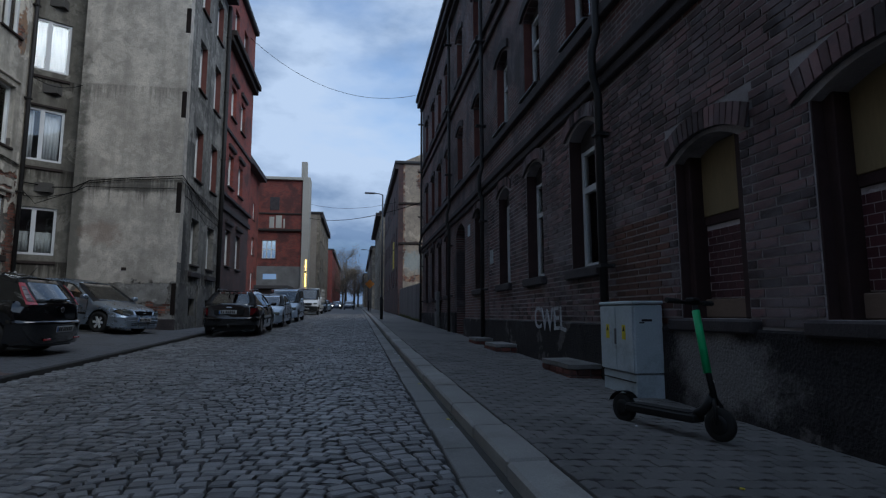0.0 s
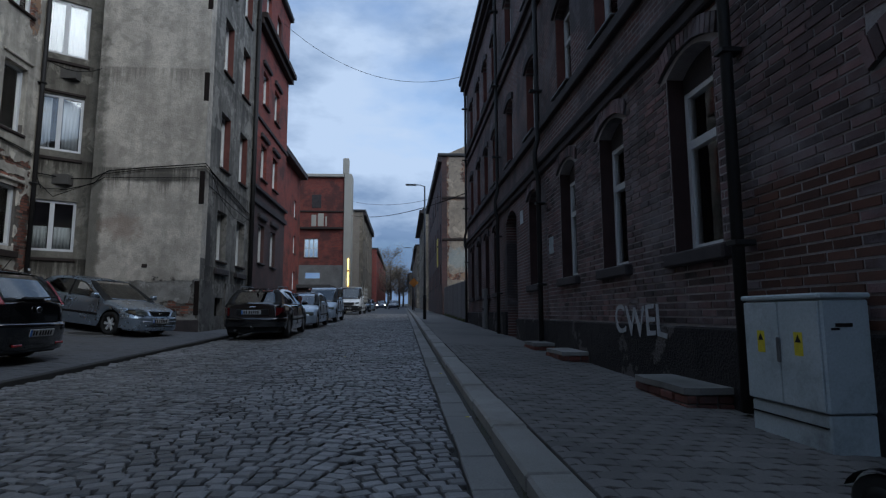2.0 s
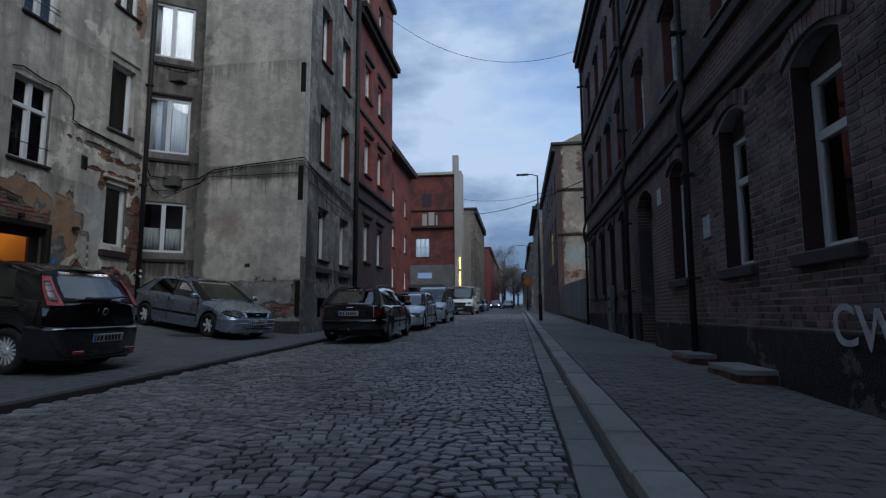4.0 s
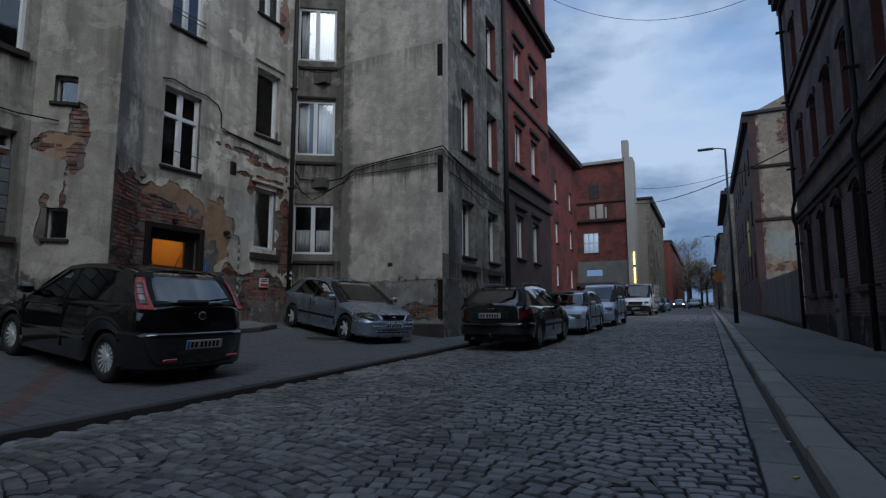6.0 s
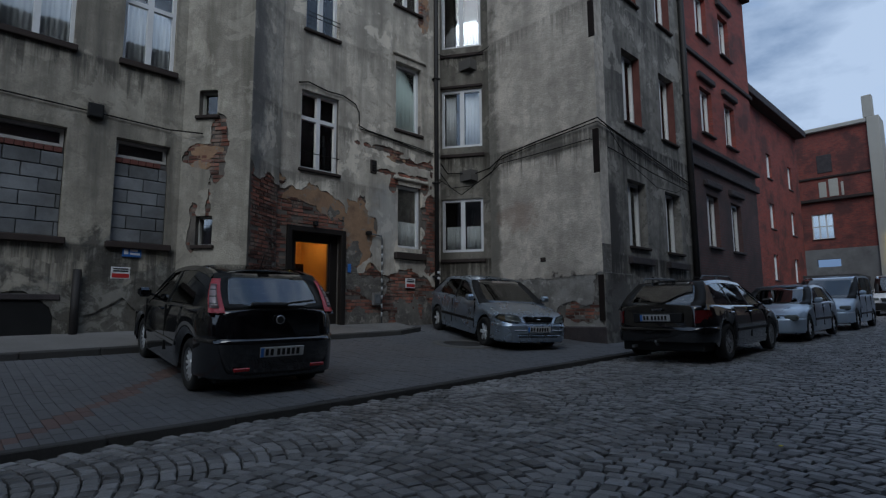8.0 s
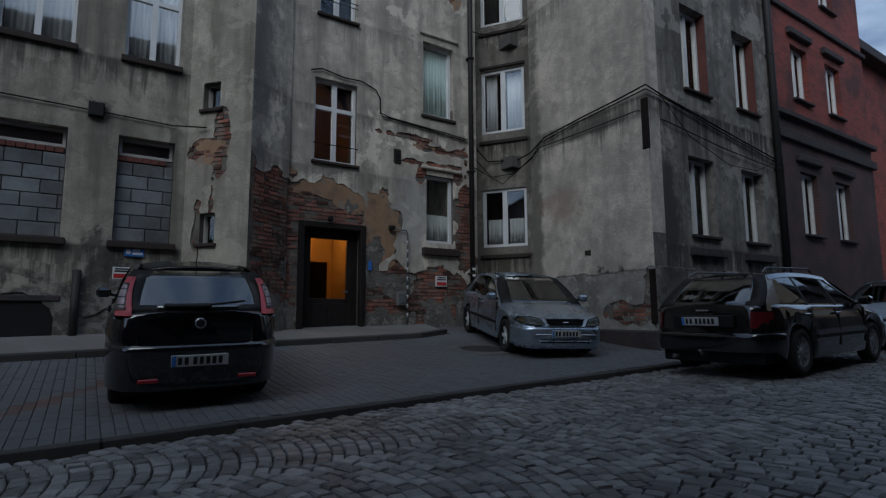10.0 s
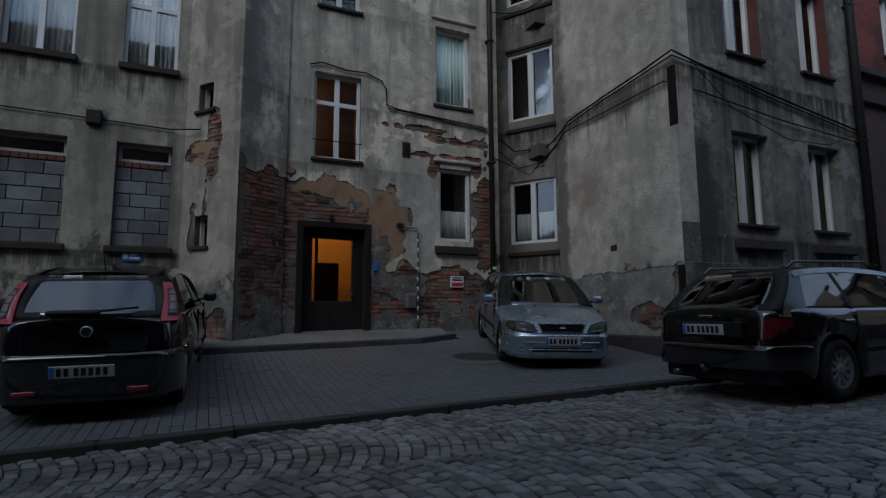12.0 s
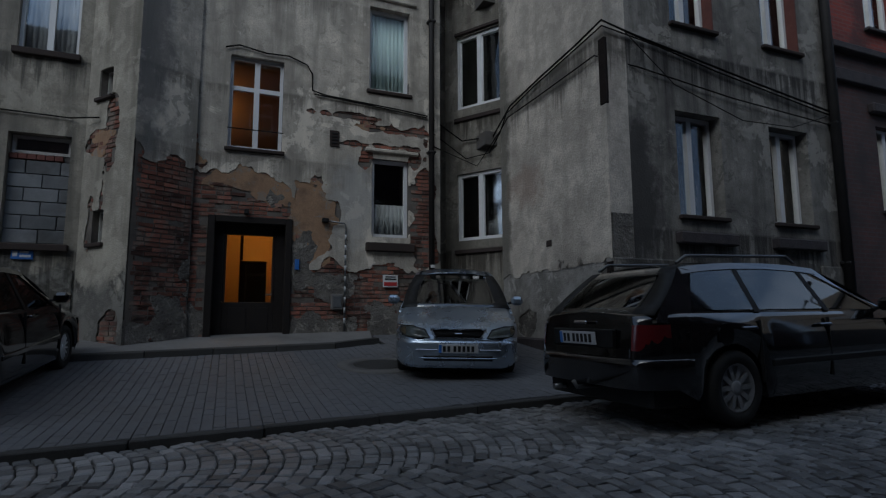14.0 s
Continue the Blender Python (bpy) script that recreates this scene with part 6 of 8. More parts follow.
for a, b in ((CY0 + 0.015, ymid - 0.004), (ymid + 0.004, CY1 - 0.015)):
    dd = part("door", boxes([((CX0 - 0.006, a, zc + 0.31), (CX0 + 0.011, b, zc + 1.03))], 0.005), M_CABINET, cab)
    part("sticker", boxes([((CX0 - 0.009, (a + b) / 2 - 0.04, zc + 0.66), (CX0 - 0.0065, (a + b) / 2 + 0.04, zc + 0.82))], 0), M_YELLOW, dd, "yellow warning sticker")
    part("warning_sign", prism([((a + b) / 2 - 0.028, zc + 0.75), ((a + b) / 2 + 0.028, zc + 0.75), ((a + b) / 2, zc + 0.805)], CX0 - 0.0105, CX0 - 0.0092, lambda u, d, v: (d, u, v)), M_BLACK, dd)
part("lock", boxes([((CX0 - 0.02, ymid - 0.02, zc + 0.6), (CX0 - 0.007, ymid + 0.02, zc + 0.78))], 0.006), M_STEEL, cab)
part("seam", boxes([((CX0 + 0.008, CY0 + 0.02, zc + 0.205), (CX0 + 0.019, CY1 - 0.02, zc + 0.215))], 0), M_BLACK, cab)
part("side_mark", boxes([((CX0 + 0.1, CY0 - 0.004, zc + 0.86), (CX0 + 0.22, CY0 - 0.001, zc + 0.885)), ((CX0 + 0.07, CY0 - 0.004, zc + 0.84), (CX0 + 0.13, CY0 - 0.001, zc + 0.855))], 0), M_BLACK, cab)

# ---- scooter ----
sc = thing("electric_scooter", "black electric scooter with a green stem sleeve on its stand", "scooter")
# local: x forward, ground at 0
def wheel_small(parent, x):
    w = part("wheel", lathe([(-0.025, 0.07), (-0.025, 0.1), (-0.012, 0.115), (0.012, 0.115), (0.025, 0.1), (0.025, 0.07)], 22), M_RUBBER, parent)
    w.location = (x, 0, 0.115)
    part("hub", lathe([(-0.03, 0.03), (-0.028, 0.068), (0.028, 0.068), (0.03, 0.03)], 18), M_BLACK, w)
    return w


wheel_small(sc, 0.42)
wheel_small(sc, -0.42)
part("deck", boxes([((-0.36, -0.075, 0.1), (0.26, 0.075, 0.165))], 0.015), M_BLACK, sc)
part("deck_mat", boxes([((-0.3, -0.065, 0.166), (0.22, 0.065, 0.172))], 0.0), M_RUBBER, sc)
tube("neck", [(0.2, 0, 0.13), (0.3, 0, 0.2), (0.37, 0, 0.3)], 0.035, M_BLACK, sc, segs=8)
tube("fork", [(0.42, 0.05, 0.115), (0.405, 0.04, 0.24), (0.385, 0.0, 0.3)], 0.014, M_BLACK, sc, segs=8)
tube("fork", [(0.42, -0.05, 0.115), (0.405, -0.04, 0.24), (0.385, -0.0, 0.3)], 0.014, M_BLACK, sc, segs=8)
tube("stem", [(0.395, 0, 0.24), (0.34, 0, 0.46), (0.25, 0, 0.95)], 0.022, M_BLACK, sc, segs=10)
tube("sleeve", [(0.336, 0, 0.46), (0.256, 0, 0.91)], 0.028, M_GREEN, sc, "bright green stem sleeve", segs=12)
tube("handlebar", [(0.21, -0.26, 0.975), (0.235, -0.06, 0.965), (0.235, 0.06, 0.965), (0.21, 0.26, 0.975)], 0.014, M_BLACK, sc, segs=8)
for s in (-1, 1):
    tube("grip", [(0.222, s * 0.15, 0.972), (0.209, s * 0.27, 0.976)], 0.02, M_RUBBER, sc, segs=8)
part("display", boxes([((0.2, -0.045, 0.97), (0.27, 0.045, 1.005))], 0.01), M_BLACK, sc)
bm = bmesh.new()
fv = []
for i in range(9):
    t = radians(20 + i * 15)
    fv.append([bm.verts.new((-0.42 + 0.135 * math.cos(t) * -1, yv, 0.115 + 0.135 * math.sin(t))) for yv in (-0.04, 0.04)])
for a, b in zip(fv, fv[1:]):
    bm.faces.new((a[0], b[0], b[1], a[1]))
bmesh.ops.solidify(bm, geom=bm.faces[:], thickness=0.006)
part("mudguard", bm, M_BLACK, sc)
part("tail_reflector", boxes([((-0.3, 0.076, 0.13), (-0.22, 0.08, 0.145)), ((0.1, 0.076, 0.12), (0.12, 0.082, 0.13))], 0.0), M_RED, sc)
part("fork_reflector", boxes([((0.4, 0.056, 0.13), (0.416, 0.066, 0.2))], 0.003), M_RED, sc)
part("badge", lathe([(0.03, 0.012), (0.036, 0.012)], 12), M_WHITE, sc).location = (0.352, 0, 0.4)
a_s = math.atan2(-0.75, 0.3)
sc.matrix_world = pose(2.36, 3.93, walk_z(2.36, 3.93) + 0.003, -2.5, 0, math.degrees(a_s))

# ---- cars ----


def lerp_table(tab, x):
    if x <= tab[0][0]:
        return tab[0][1]
    for (a, va), (b, vb) in zip(tab, tab[1:]):
        if x <= b:
            return va + (vb - va) * (x - a) / (b - a)
    return tab[-1][1]


def plate(parent, m, name="number_plate"):
    """A plate with a blue end and dark bars in place of its characters."""
    p = part(name, boxes([((-0.26, -0.006, -0.057), (0.26, 0.006, 0.057))], 0.004), M_PLATE, parent)
    p.matrix_local = m
    part("blue_end", boxes([((-0.256, -0.009, -0.053), (-0.218, -0.0065, 0.053))], 0), M_BLUE, p)
    for k in range(7):
        g = -0.2 + 0.058 * k + (0.02 if k > 1 else 0)
        part("bar", boxes([((g, -0.009, -0.037), (g + 0.036, -0.0065, 0.037))], 0), M_BLACK, p)
    return p


def car(name, label, m, s, group=""):
    """A car, x forward, standing on z = 0, from a table of its measures."""
    root = thing(name, label, s.get("kind", "car"), m @ Matrix.Scale(0.95, 4), group)
    L, W = s["L"], s["W"]
    R, ra, fa = s["R"], s["rear_axle"], s["front_axle"]
    arch = R + 0.055
    deck, body_m = s["deck"], s["paint"]
    base = s.get("base", 0.2)
    half = W / 2

    def hw(x):
        e = abs(x) / (L / 2)
        k = s.get("nose", 0.13) if x > 0 else s.get("tail", 0.1)
        if "corner" in s:
            cx, cy = s["corner"]
            q = min(1.0, max(0.0, (abs(x) - (L / 2 - cx)) / cx))
            return half * (1 - 0.03 * e ** 2) - cy * (1 - math.sqrt(max(0.0, 1 - q * q)))
        return half * (1 - k * e ** s.get("round", 6) - 0.035 * e ** 2)

    xs = sorted({round(-L / 2 + L * i / 44, 4) for i in range(45)} | {round(a + arch * math.cos(radians(t)), 4) for a in (ra, fa) for t in range(0, 181, 15)} | {round(sg * (L / 2 - d), 4) for sg in (-1, 1) for d in (0.004, 0.015, 0.03, 0.06)})

    def taper(x):
        return 1 - 0.1 * (abs(x) / (L / 2)) ** 4 if "corner" in s else hw(x) / half

    bm = bmesh.new()
    rows = []
    for x in xs:
        zb = base + s.get("tail_up", 0.1) * min(1.0, max(0.0, (ra - arch - x) / 0.3))
        for a in (ra, fa):
            d = abs(x - a)
            if d <= arch:
                zb = max(zb, R + math.sqrt(max(0, arch * arch - d * d)))
        zt = lerp_table(deck, x)
        zb = min(zb, zt - 0.1)
        w = hw(x)
        e = max(0.0, (abs(x) - (L / 2 - 0.28)) / 0.28)
        sg = 1 if x > 0 else -1
        row = []
        prof = [(0.945, zb), (0.98, zb + (zt - zb) * 0.2), (1.0, zb + (zt - zb) * 0.48), (0.985, zb + (zt - zb) * 0.72), (0.955, zt - 0.06), (0.93, zt - 0.02), (0.87, zt), (0.45, zt + 0.025), (0.0, zt + 0.035)]
        for f, z in prof:
            pull = (s.get("rake_f", 0.18) if sg > 0 else s.get("rake_r", 0.1)) * e * max(0.0, (z - 0.55)) ** 1.0 + 0.1 * e * max(0.0, 0.42 - z)
            row.append((x - sg * pull, w * f, z))
        full = [(a, b, c) for a, b, c in row] + [(a, -b, c) for a, b, c in row[-2::-1]]
        rows.append([bm.verts.new(v) for v in full])
    for r0, r1 in zip(rows, rows[1:]):
        for i in range(len(r0) - 1):
            f = bm.faces.new((r0[i], r1[i], r1[i + 1], r0[i + 1]))
            f.smooth = True
    bm.faces.new(rows[0])
    bm.faces.new(rows[-1][::-1])
    bmesh.ops.recalc_face_normals(bm, faces=bm.faces[:])
    body = part("body", bm, body_m, root)
    part("underbody", boxes([((-L / 2 + 0.12, -half + 0.17, base - 0.02), (L / 2 - 0.12, half - 0.17, 0.62))], 0.02), M_BLACK, root)
    # bumpers and lower trims follow the plan of the body
    for sg, nm in ((1, "front_bumper"), (-1, "rear_bumper")):
        pts = []
        for k in range(13):
            x = sg * (L / 2 - 0.45 * (1 - k / 12.0) ** 1.5)
            pts.append((x, hw(x) * 0.985 + 0.012))
        ledge = s.get("ledge", 0.035)
        outline = [(x + sg * (ledge - 0.035) * (k / 12.0), y) for k, (x, y) in enumerate(pts)] + [(pts[-1][0] + sg * ledge, pts[-1][1] * f) for f in (0.8, 0.3, -0.3, -0.8)] + [(x + sg * (ledge - 0.035) * (1 - k / 12.0), -y) for k, (x, y) in enumerate(pts[::-1])]
        inner = [(x - sg * 0.05, y * 0.95) for x, y in outline]
        z0, z1 = s.get("bumper", (0.24, 0.56))
        bm = bmesh.new()
        rings = []
        for f, z in ((0.97, z0), (1.0, z0 + 0.06), (1.0, z1 - 0.05), (0.985, z1)):
            rings.append([bm.verts.new((ix + (ox - ix) * (f * 4 - 3), iy + (oy - iy) * (f * 4 - 3), z)) for (ox, oy), (ix, iy) in zip(outline, inner)])
        rings.append([bm.verts.new((ix, iy, z1 + 0.01)) for ix, iy in inner])
        for r0, r1 in zip(rings, rings[1:]):
            for i in range(len(r0) - 1):
                bm.faces.new((r0[i], r0[i + 1], r1[i + 1], r1[i])).smooth = True
        bmesh.ops.recalc_face_normals(bm, faces=bm.faces[:])
        part(nm, bm, s.get("bumper_paint", body_m), root)
    # wheels
    for x in (ra, fa):
        for sy in (-1, 1):
            wh = part("wheel", lathe([(-0.09, R * 0.66), (-0.095, R * 0.9), (-0.07, R), (0.07, R), (0.095, R * 0.9), (0.09, R * 0.66), (0.02, R * 0.64)], 28, "y", False), M_RUBBER, root)
            wh.matrix_local = pose(x, sy * (hw(x) * 0.985 - s.get("inset", 0.1)), R, 0, 0, 0 if sy > 0 else 180)
            part("rim", lathe([(-0.05, R * 0.1), (-0.05, R * 0.65), (0.075, R * 0.67), (0.088, R * 0.63), (0.045, R * 0.57), (0.03, R * 0.1)], 28), s.get("rim_back", M_BLACK), wh)
            n = s.get("spokes", 7)
            bm = bmesh.new()
            for k in range(n):
                t = 2 * math.pi * k / n
                c, sn = math.cos(t), math.sin(t)
                wd = s.get("spoke_w", 0.024)

                def turn(u, o, v, c=c, sn=sn):
                    return (u * c - v * sn, o, u * sn + v * c)
                box(bm, (R * 0.14, 0.032, -wd), (R * 0.61, 0.066, wd), 0, turn)
            part("spokes", bm, s.get("rim", M_RIM), wh)
            part("hub_cap", lathe([(0.03, R * 0.2), (0.072, R * 0.19), (0.08, R * 0.1)], 16), s.get("rim", M_RIM), wh)
    # cabin
    A, B, C, D = s["A"], s["B"], s["C"], s["D"]
    belt, zr = s["belt"], s["H"]
    wb, wr = half * 0.93, half * s.get("roof_w", 0.74)

    def zbelt(x):
        return lerp_table(deck, x) - 0.01

    def zroof(x):
        mid_x = (B + C) / 2
        span_x = (B - C) / 2
        return zr - s.get("roof_drop", 0.05) * min(1.0, abs((x - mid_x) / span_x)) ** 2.2

    def yof(z, x=0.0):
        f = (z - belt) / (zr - belt)
        t = taper(x)
        return t * (wb + (wr - wb) * min(1.15, max(-0.2, f)) ** 1.0 + 0.045 * math.sin(math.pi * min(1, max(0, f))))

    seats = []
    for x in (s.get("seat_f", 0.1), s.get("seat_r", -0.75)):
        for y in (-0.36, 0.36):
            seats += [((x - 0.12, y - 0.24, belt - 0.4), (x + 0.02, y + 0.24, belt + 0.1)), ((x - 0.13, y - 0.12, belt + 0.14), (x - 0.04, y + 0.12, belt + 0.32))]
    part("seats", boxes(seats, 0.03), M_INTERIOR, root)
    tube("steering_wheel", [(A - 0.5 + 0.06 * math.sin(radians(t)), 0.36 + 0.18 * math.cos(radians(t)), belt + 0.02 + 0.17 * math.sin(radians(t))) for t in range(0, 361, 24)], 0.014, M_BLACK, root)
    part("dashboard", boxes([((A - 0.42, -wb + 0.12, belt - 0.2), (A - 0.12, wb - 0.12, belt + 0.0))], 0.04), M_INTERIOR, root)
    part("cabin_floor", boxes([((D + 0.25, -wb + 0.1, belt - 0.12), (A - 0.2, wb - 0.1, belt - 0.045))], 0), M_INTERIOR, root)
    # roof
    bm = bmesh.new()
    grid = []
    for i in range(13):
        x = C + (B - C) * i / 12
        grid.append([bm.verts.new((x, wr * f * taper(x), zroof(x) - 0.05 * abs(f) ** 3)) for f in (-1, -0.85, -0.5, 0, 0.5, 0.85, 1)])
    for g0, g1 in zip(grid, grid[1:]):
        for i in range(6):
            bm.faces.new((g0[i], g1[i], g1[i + 1], g0[i + 1])).smooth = True
    bmesh.ops.solidify(bm, geom=bm.faces[:], thickness=0.03)
    bmesh.ops.recalc_face_normals(bm, faces=bm.faces[:])
    part("roof", bm, s.get("roof_paint", body_m), root)

    def panel(nm, poly, mat, out, th, label_=""):
        for sy in (-1, 1):
            bm = prism(poly, out, out - th, lambda u, d, v: (u, sy * (yof(v, u) + d), v))
            o = part(nm, bm, mat, root, label_)
            if mat is M_CARGLASS:
                o.visible_shadow = False

    e = 0.05
    zA, zD = zbelt(A), zbelt(D)
    # side frame: A pillar, cant rail, rear pillar and belt rail
    panel("pillar", [(A + 0.02, zA - 0.02), (A - 0.07, zA - 0.02), (B - 0.09, zroof(B) - 0.075), (B, zroof(B) - 0.03)], body_m, 0.008, 0.05)
    rail = [(C + (B - C) * i / 8, 0) for i in range(9)]
    panel("roof_rail", [(x, zroof(x) - 0.035) for x, _ in rail] + [(x, zroof(x) - 0.095) for x, _ in rail[::-1]], s.get("roof_paint", body_m), 0.008, 0.05)
    panel("belt_rail", [(D - 0.02, zD - 0.06), (A + 0.02, zA - 0.06), (A - 0.05, zA + 0.03), (D + 0.04, zD + 0.03)], body_m, 0.012, 0.05)
    rp = s["rear_pillar"]
    panel("pillar", [(D - 0.01, zD - 0.03), (rp[0], zD), (rp[1], zroof(C) - 0.06), (C - 0.01, zroof(C) - 0.035)], body_m, 0.009, 0.05)
    cuts = [(A - 0.06, B - 0.07)] + s["posts"] + [(rp[0], rp[1])]
    for k, ((b0, t0), (b1, t1)) in enumerate(zip(cuts, cuts[1:])):
        panel("side_glass", [(b0 - 0.015, zbelt(b0) + 0.02), (t0 - 0.015, zroof(t0) - 0.085), (t1 + 0.015, zroof(t1) - 0.085), (b1 + 0.015, zbelt(b1) + 0.02)], M_CARGLASS, 0.0, 0.006)
    for pb, pt in s["posts"]:
        panel("pillar", [(pb - 0.035, zbelt(pb)), (pb + 0.035, zbelt(pb)), (pt + 0.03, zroof(pt) - 0.08), (pt - 0.03, zroof(pt) - 0.08)], M_BLACK, 0.006, 0.03)
    for nm, x0, x1, z0, z1, bow in (("windscreen", A, B, zA, zroof(B) - 0.03, 0.1), ("rear_glass", D, C, s.get("rear_glass_z", zD), zroof(C) - 0.03, s.get("rear_bow", -0.06))):
        for inset, mat, nm2, off in ((0.0, body_m, nm + "_frame", 0.0), (1.0, M_CARGLASS, nm, 0.006)):
            bm = bmesh.new()
            g = []
            nv, nu = 6, 8
            for j in range(nv + 1):
                v = j / nv
                row = []
                for i in range(nu + 1):
                    u = i / nu * 2 - 1
                    z = z0 + (z1 - z0) * v
                    x = x0 + (x1 - x0) * v + bow * (1 - u * u) * (1 - 0.5 * v) + (off if x0 > 0 else -off)
                    row.append(bm.verts.new((x, u * (yof(z, x0 + (x1 - x0) * v) - (0.05 if inset else 0.0)), z)))
                g.append(row)
            for j in range(nv):
                for i in range(nu):
                    edge_cell = i in (0, nu - 1) or j in (0, nv - 1)
                    if inset or edge_cell:
                        bm.faces.new((g[j][i], g[j][i + 1], g[j + 1][i + 1], g[j + 1][i])).smooth = True
            loose = [vv for vv in bm.verts if not vv.link_faces]
            bmesh.ops.delete(bm, geom=loose, context="VERTS")
            bmesh.ops.solidify(bm, geom=bm.faces[:], thickness=0.005)
            bmesh.ops.recalc_face_normals(bm, faces=bm.faces[:])
            o = part(nm2, bm, mat if inset else (M_BLACK if s.get("black_surround", True) else body_m), root)
            if inset:
                o.visible_shadow = False
    # mirrors, handles, door gaps, sill
    for sy in (-1, 1):
        mr = part("mirror", boxes([((A - 0.28, sy * (half - 0.0), belt - 0.01), (A - 0.12, sy * (half + 0.17), belt + 0.12))], 0.035), s.get("mirror_paint", body_m), root)
        tube("mirror_arm", [(A - 0.2, sy * (half - 0.1), belt + 0.0), (A - 0.2, sy * (half + 0.02), belt + 0.03)], 0.02, M_BLACK, mr)
        for x in s["handles"]:
            part("door_handle", boxes([((x - 0.09, sy * (hw(x) - 0.02), belt - 0.13), (x + 0.09, sy * (hw(x) + 0.022), belt - 0.1))], 0.01), s.get("handle_paint", body_m), root)
        for x in s["gaps"]:
            part("door_gap", boxes([((x - 0.004, sy * (hw(x) * 0.97), base + 0.14), (x + 0.004, sy * (hw(x) * 1.0 + 0.002), belt - 0.05))], 0), M_BLACK, root)
        part("side_strip", boxes([((ra + arch + 0.05, sy * (half * 0.97), 0.47), (fa - arch - 0.05, sy * (half + 0.008), 0.53))], 0.01), s.get("strip_paint", M_BLACK), root)
    return root, yof, hw, zbelt, zroof


def stand(x, y, heading, fz, lift=0.0):
    """A pose on sloping ground, heading in degrees from +x."""
    c, sn = math.cos(radians(heading)), math.sin(radians(heading))
    d = 1.25
    zf, zb = fz(x + c * d, y + sn * d), fz(x - c * d, y - sn * d)
    zl, zr = fz(x - sn * 0.7, y + c * 0.7), fz(x + sn * 0.7, y - c * 0.7)
    pitch = math.degrees(math.atan2(zf - zb, 2 * d))
    roll = math.degrees(math.atan2(zl - zr, 1.4))
    return Matrix.Translation((x, y, (zf + zb + zl + zr) / 4 + lift)) @ pose(0, 0, 0, 0, 0, heading) @ pose(0, 0, 0, roll, -pitch, 0)


def yardfloor(x, y):
    return yard_z(x, y) if x < -4.65 else road_z(y)


def roadfloor(x, y):
    return road_z(y)


# black hatchback
hb = dict(L=4.03, W=1.69, H=1.49, R=0.305, rear_axle=-1.27, front_axle=1.2, belt=0.98, paint=P_BLACK, base=0.2, corner=(0.5, 0.3), rear_bow=-0.13,
          deck=[(-2.1, 0.97), (-1.6, 1.02), (0.0, 0.95), (0.6, 0.92), (1.1, 0.86), (1.6, 0.72), (1.9, 0.6), (2.1, 0.5)], A=0.75, B=0.02, C=-1.5, D=-1.84, rear_pillar=(-1.3, -1.12),
          posts=[(-0.22, -0.3)], handles=[-0.1], gaps=[0.8, -0.3], rake_r=0.14, rake_f=0.5, roof_drop=0.07, spokes=15, spoke_w=0.012, rim_back=M_STEEL, bumper=(0.25, 0.67), roof_w=0.66, strip_paint=P_BLACK, ledge=0.075, inset=0.13)
hm = stand(-7.22, 10.9, 176.6, yardfloor)
hatch, yof, hw_, _, zroof_ = car("hatchback_car", "black hatchback with tall pinkish tail lamps and silver wheels", hm, hb)


def lamp_skin(sy, v0, v1, u0, u1, out):
    """A piece of the tall lamp that wraps the rear corner: v up the lamp, u from the rear glass round to the side."""
    bm = bmesh.new()
    rows = []
    for j in range(7):
        v = v0 + (v1 - v0) * j / 6
        z = 0.96 + 0.37 * v
        xc = -1.84 + 0.34 * (z - 0.98) / 0.44
        w = 1.25 - 0.6 * v
        y = yof(z, xc)
        row = []
        for i in range(7):
            u = u0 + (u1 - u0) * i / 6
            a = radians(-8 + 106 * u)
            row.append(bm.verts.new((xc + 0.045 * w - (0.085 * w + out) * math.cos(a) - 0.02, sy * (y - 0.1 * w + (0.108 * w + out) * math.sin(a) + 0.012), z)))
        rows.append(row)
    for r0, r1 in zip(rows, rows[1:]):
        for i in range(6):
            bm.faces.new((r0[i], r0[i + 1], r1[i + 1], r1[i])).smooth = True
    bmesh.ops.solidify(bm, geom=bm.faces[:], thickness=0.004)
    bmesh.ops.recalc_face_normals(bm, faces=bm.faces[:])
    return bm


for sy in (-1, 1):
    tl = part("tail_lamp", lamp_skin(sy, 0.0, 1.0, 0.0, 1.0, 0.0), M_LAMP_PINK, hatch, "tall pinkish-red tail lamp")
    part("clear_insert", lamp_skin(sy, 0.14, 0.84, 0.24, 0.74, 0.006), M_LAMP_WHITE, tl, "pale clear lens with dark ribs")
    for k in range(3):
        part("lens_rib", lamp_skin(sy, 0.26 + 0.2 * k, 0.29 + 0.2 * k, 0.28, 0.7, 0.009), M_LAMP_CLEAR, tl)
    part("fog_lamp", boxes([((-2.1, sy * 0.45 - 0.09, 0.33), (-2.06, sy * 0.45 + 0.09, 0.37))], 0.008), M_LAMP_RED, hatch)
plate(hatch, pose(-2.105, 0, 0.53, 6, 0, -90))
part("badge", lathe([(-0.008, 0.05), (0.0, 0.058), (0.008, 0.05)], 18), M_CHROME, hatch).matrix_local = pose(-2.0, 0, 0.88, 0, 0, 90)
part("badge_core", lathe([(0.0, 0.04), (0.012, 0.04)], 18), M_BLACK, hatch).matrix_local = pose(-2.0, 0, 0.88, 0, 0, 90)
tube("wiper", [(-1.985, 0.0, 1.06), (-1.965, -0.22, 1.08), (-1.96, -0.42, 1.1)], 0.012, M_BLACK, hatch)
part("wiper_pod", boxes([((-2.0, -0.1, 1.03), (-1.93, 0.34, 1.08))], 0.02), M_BLACK, hatch)
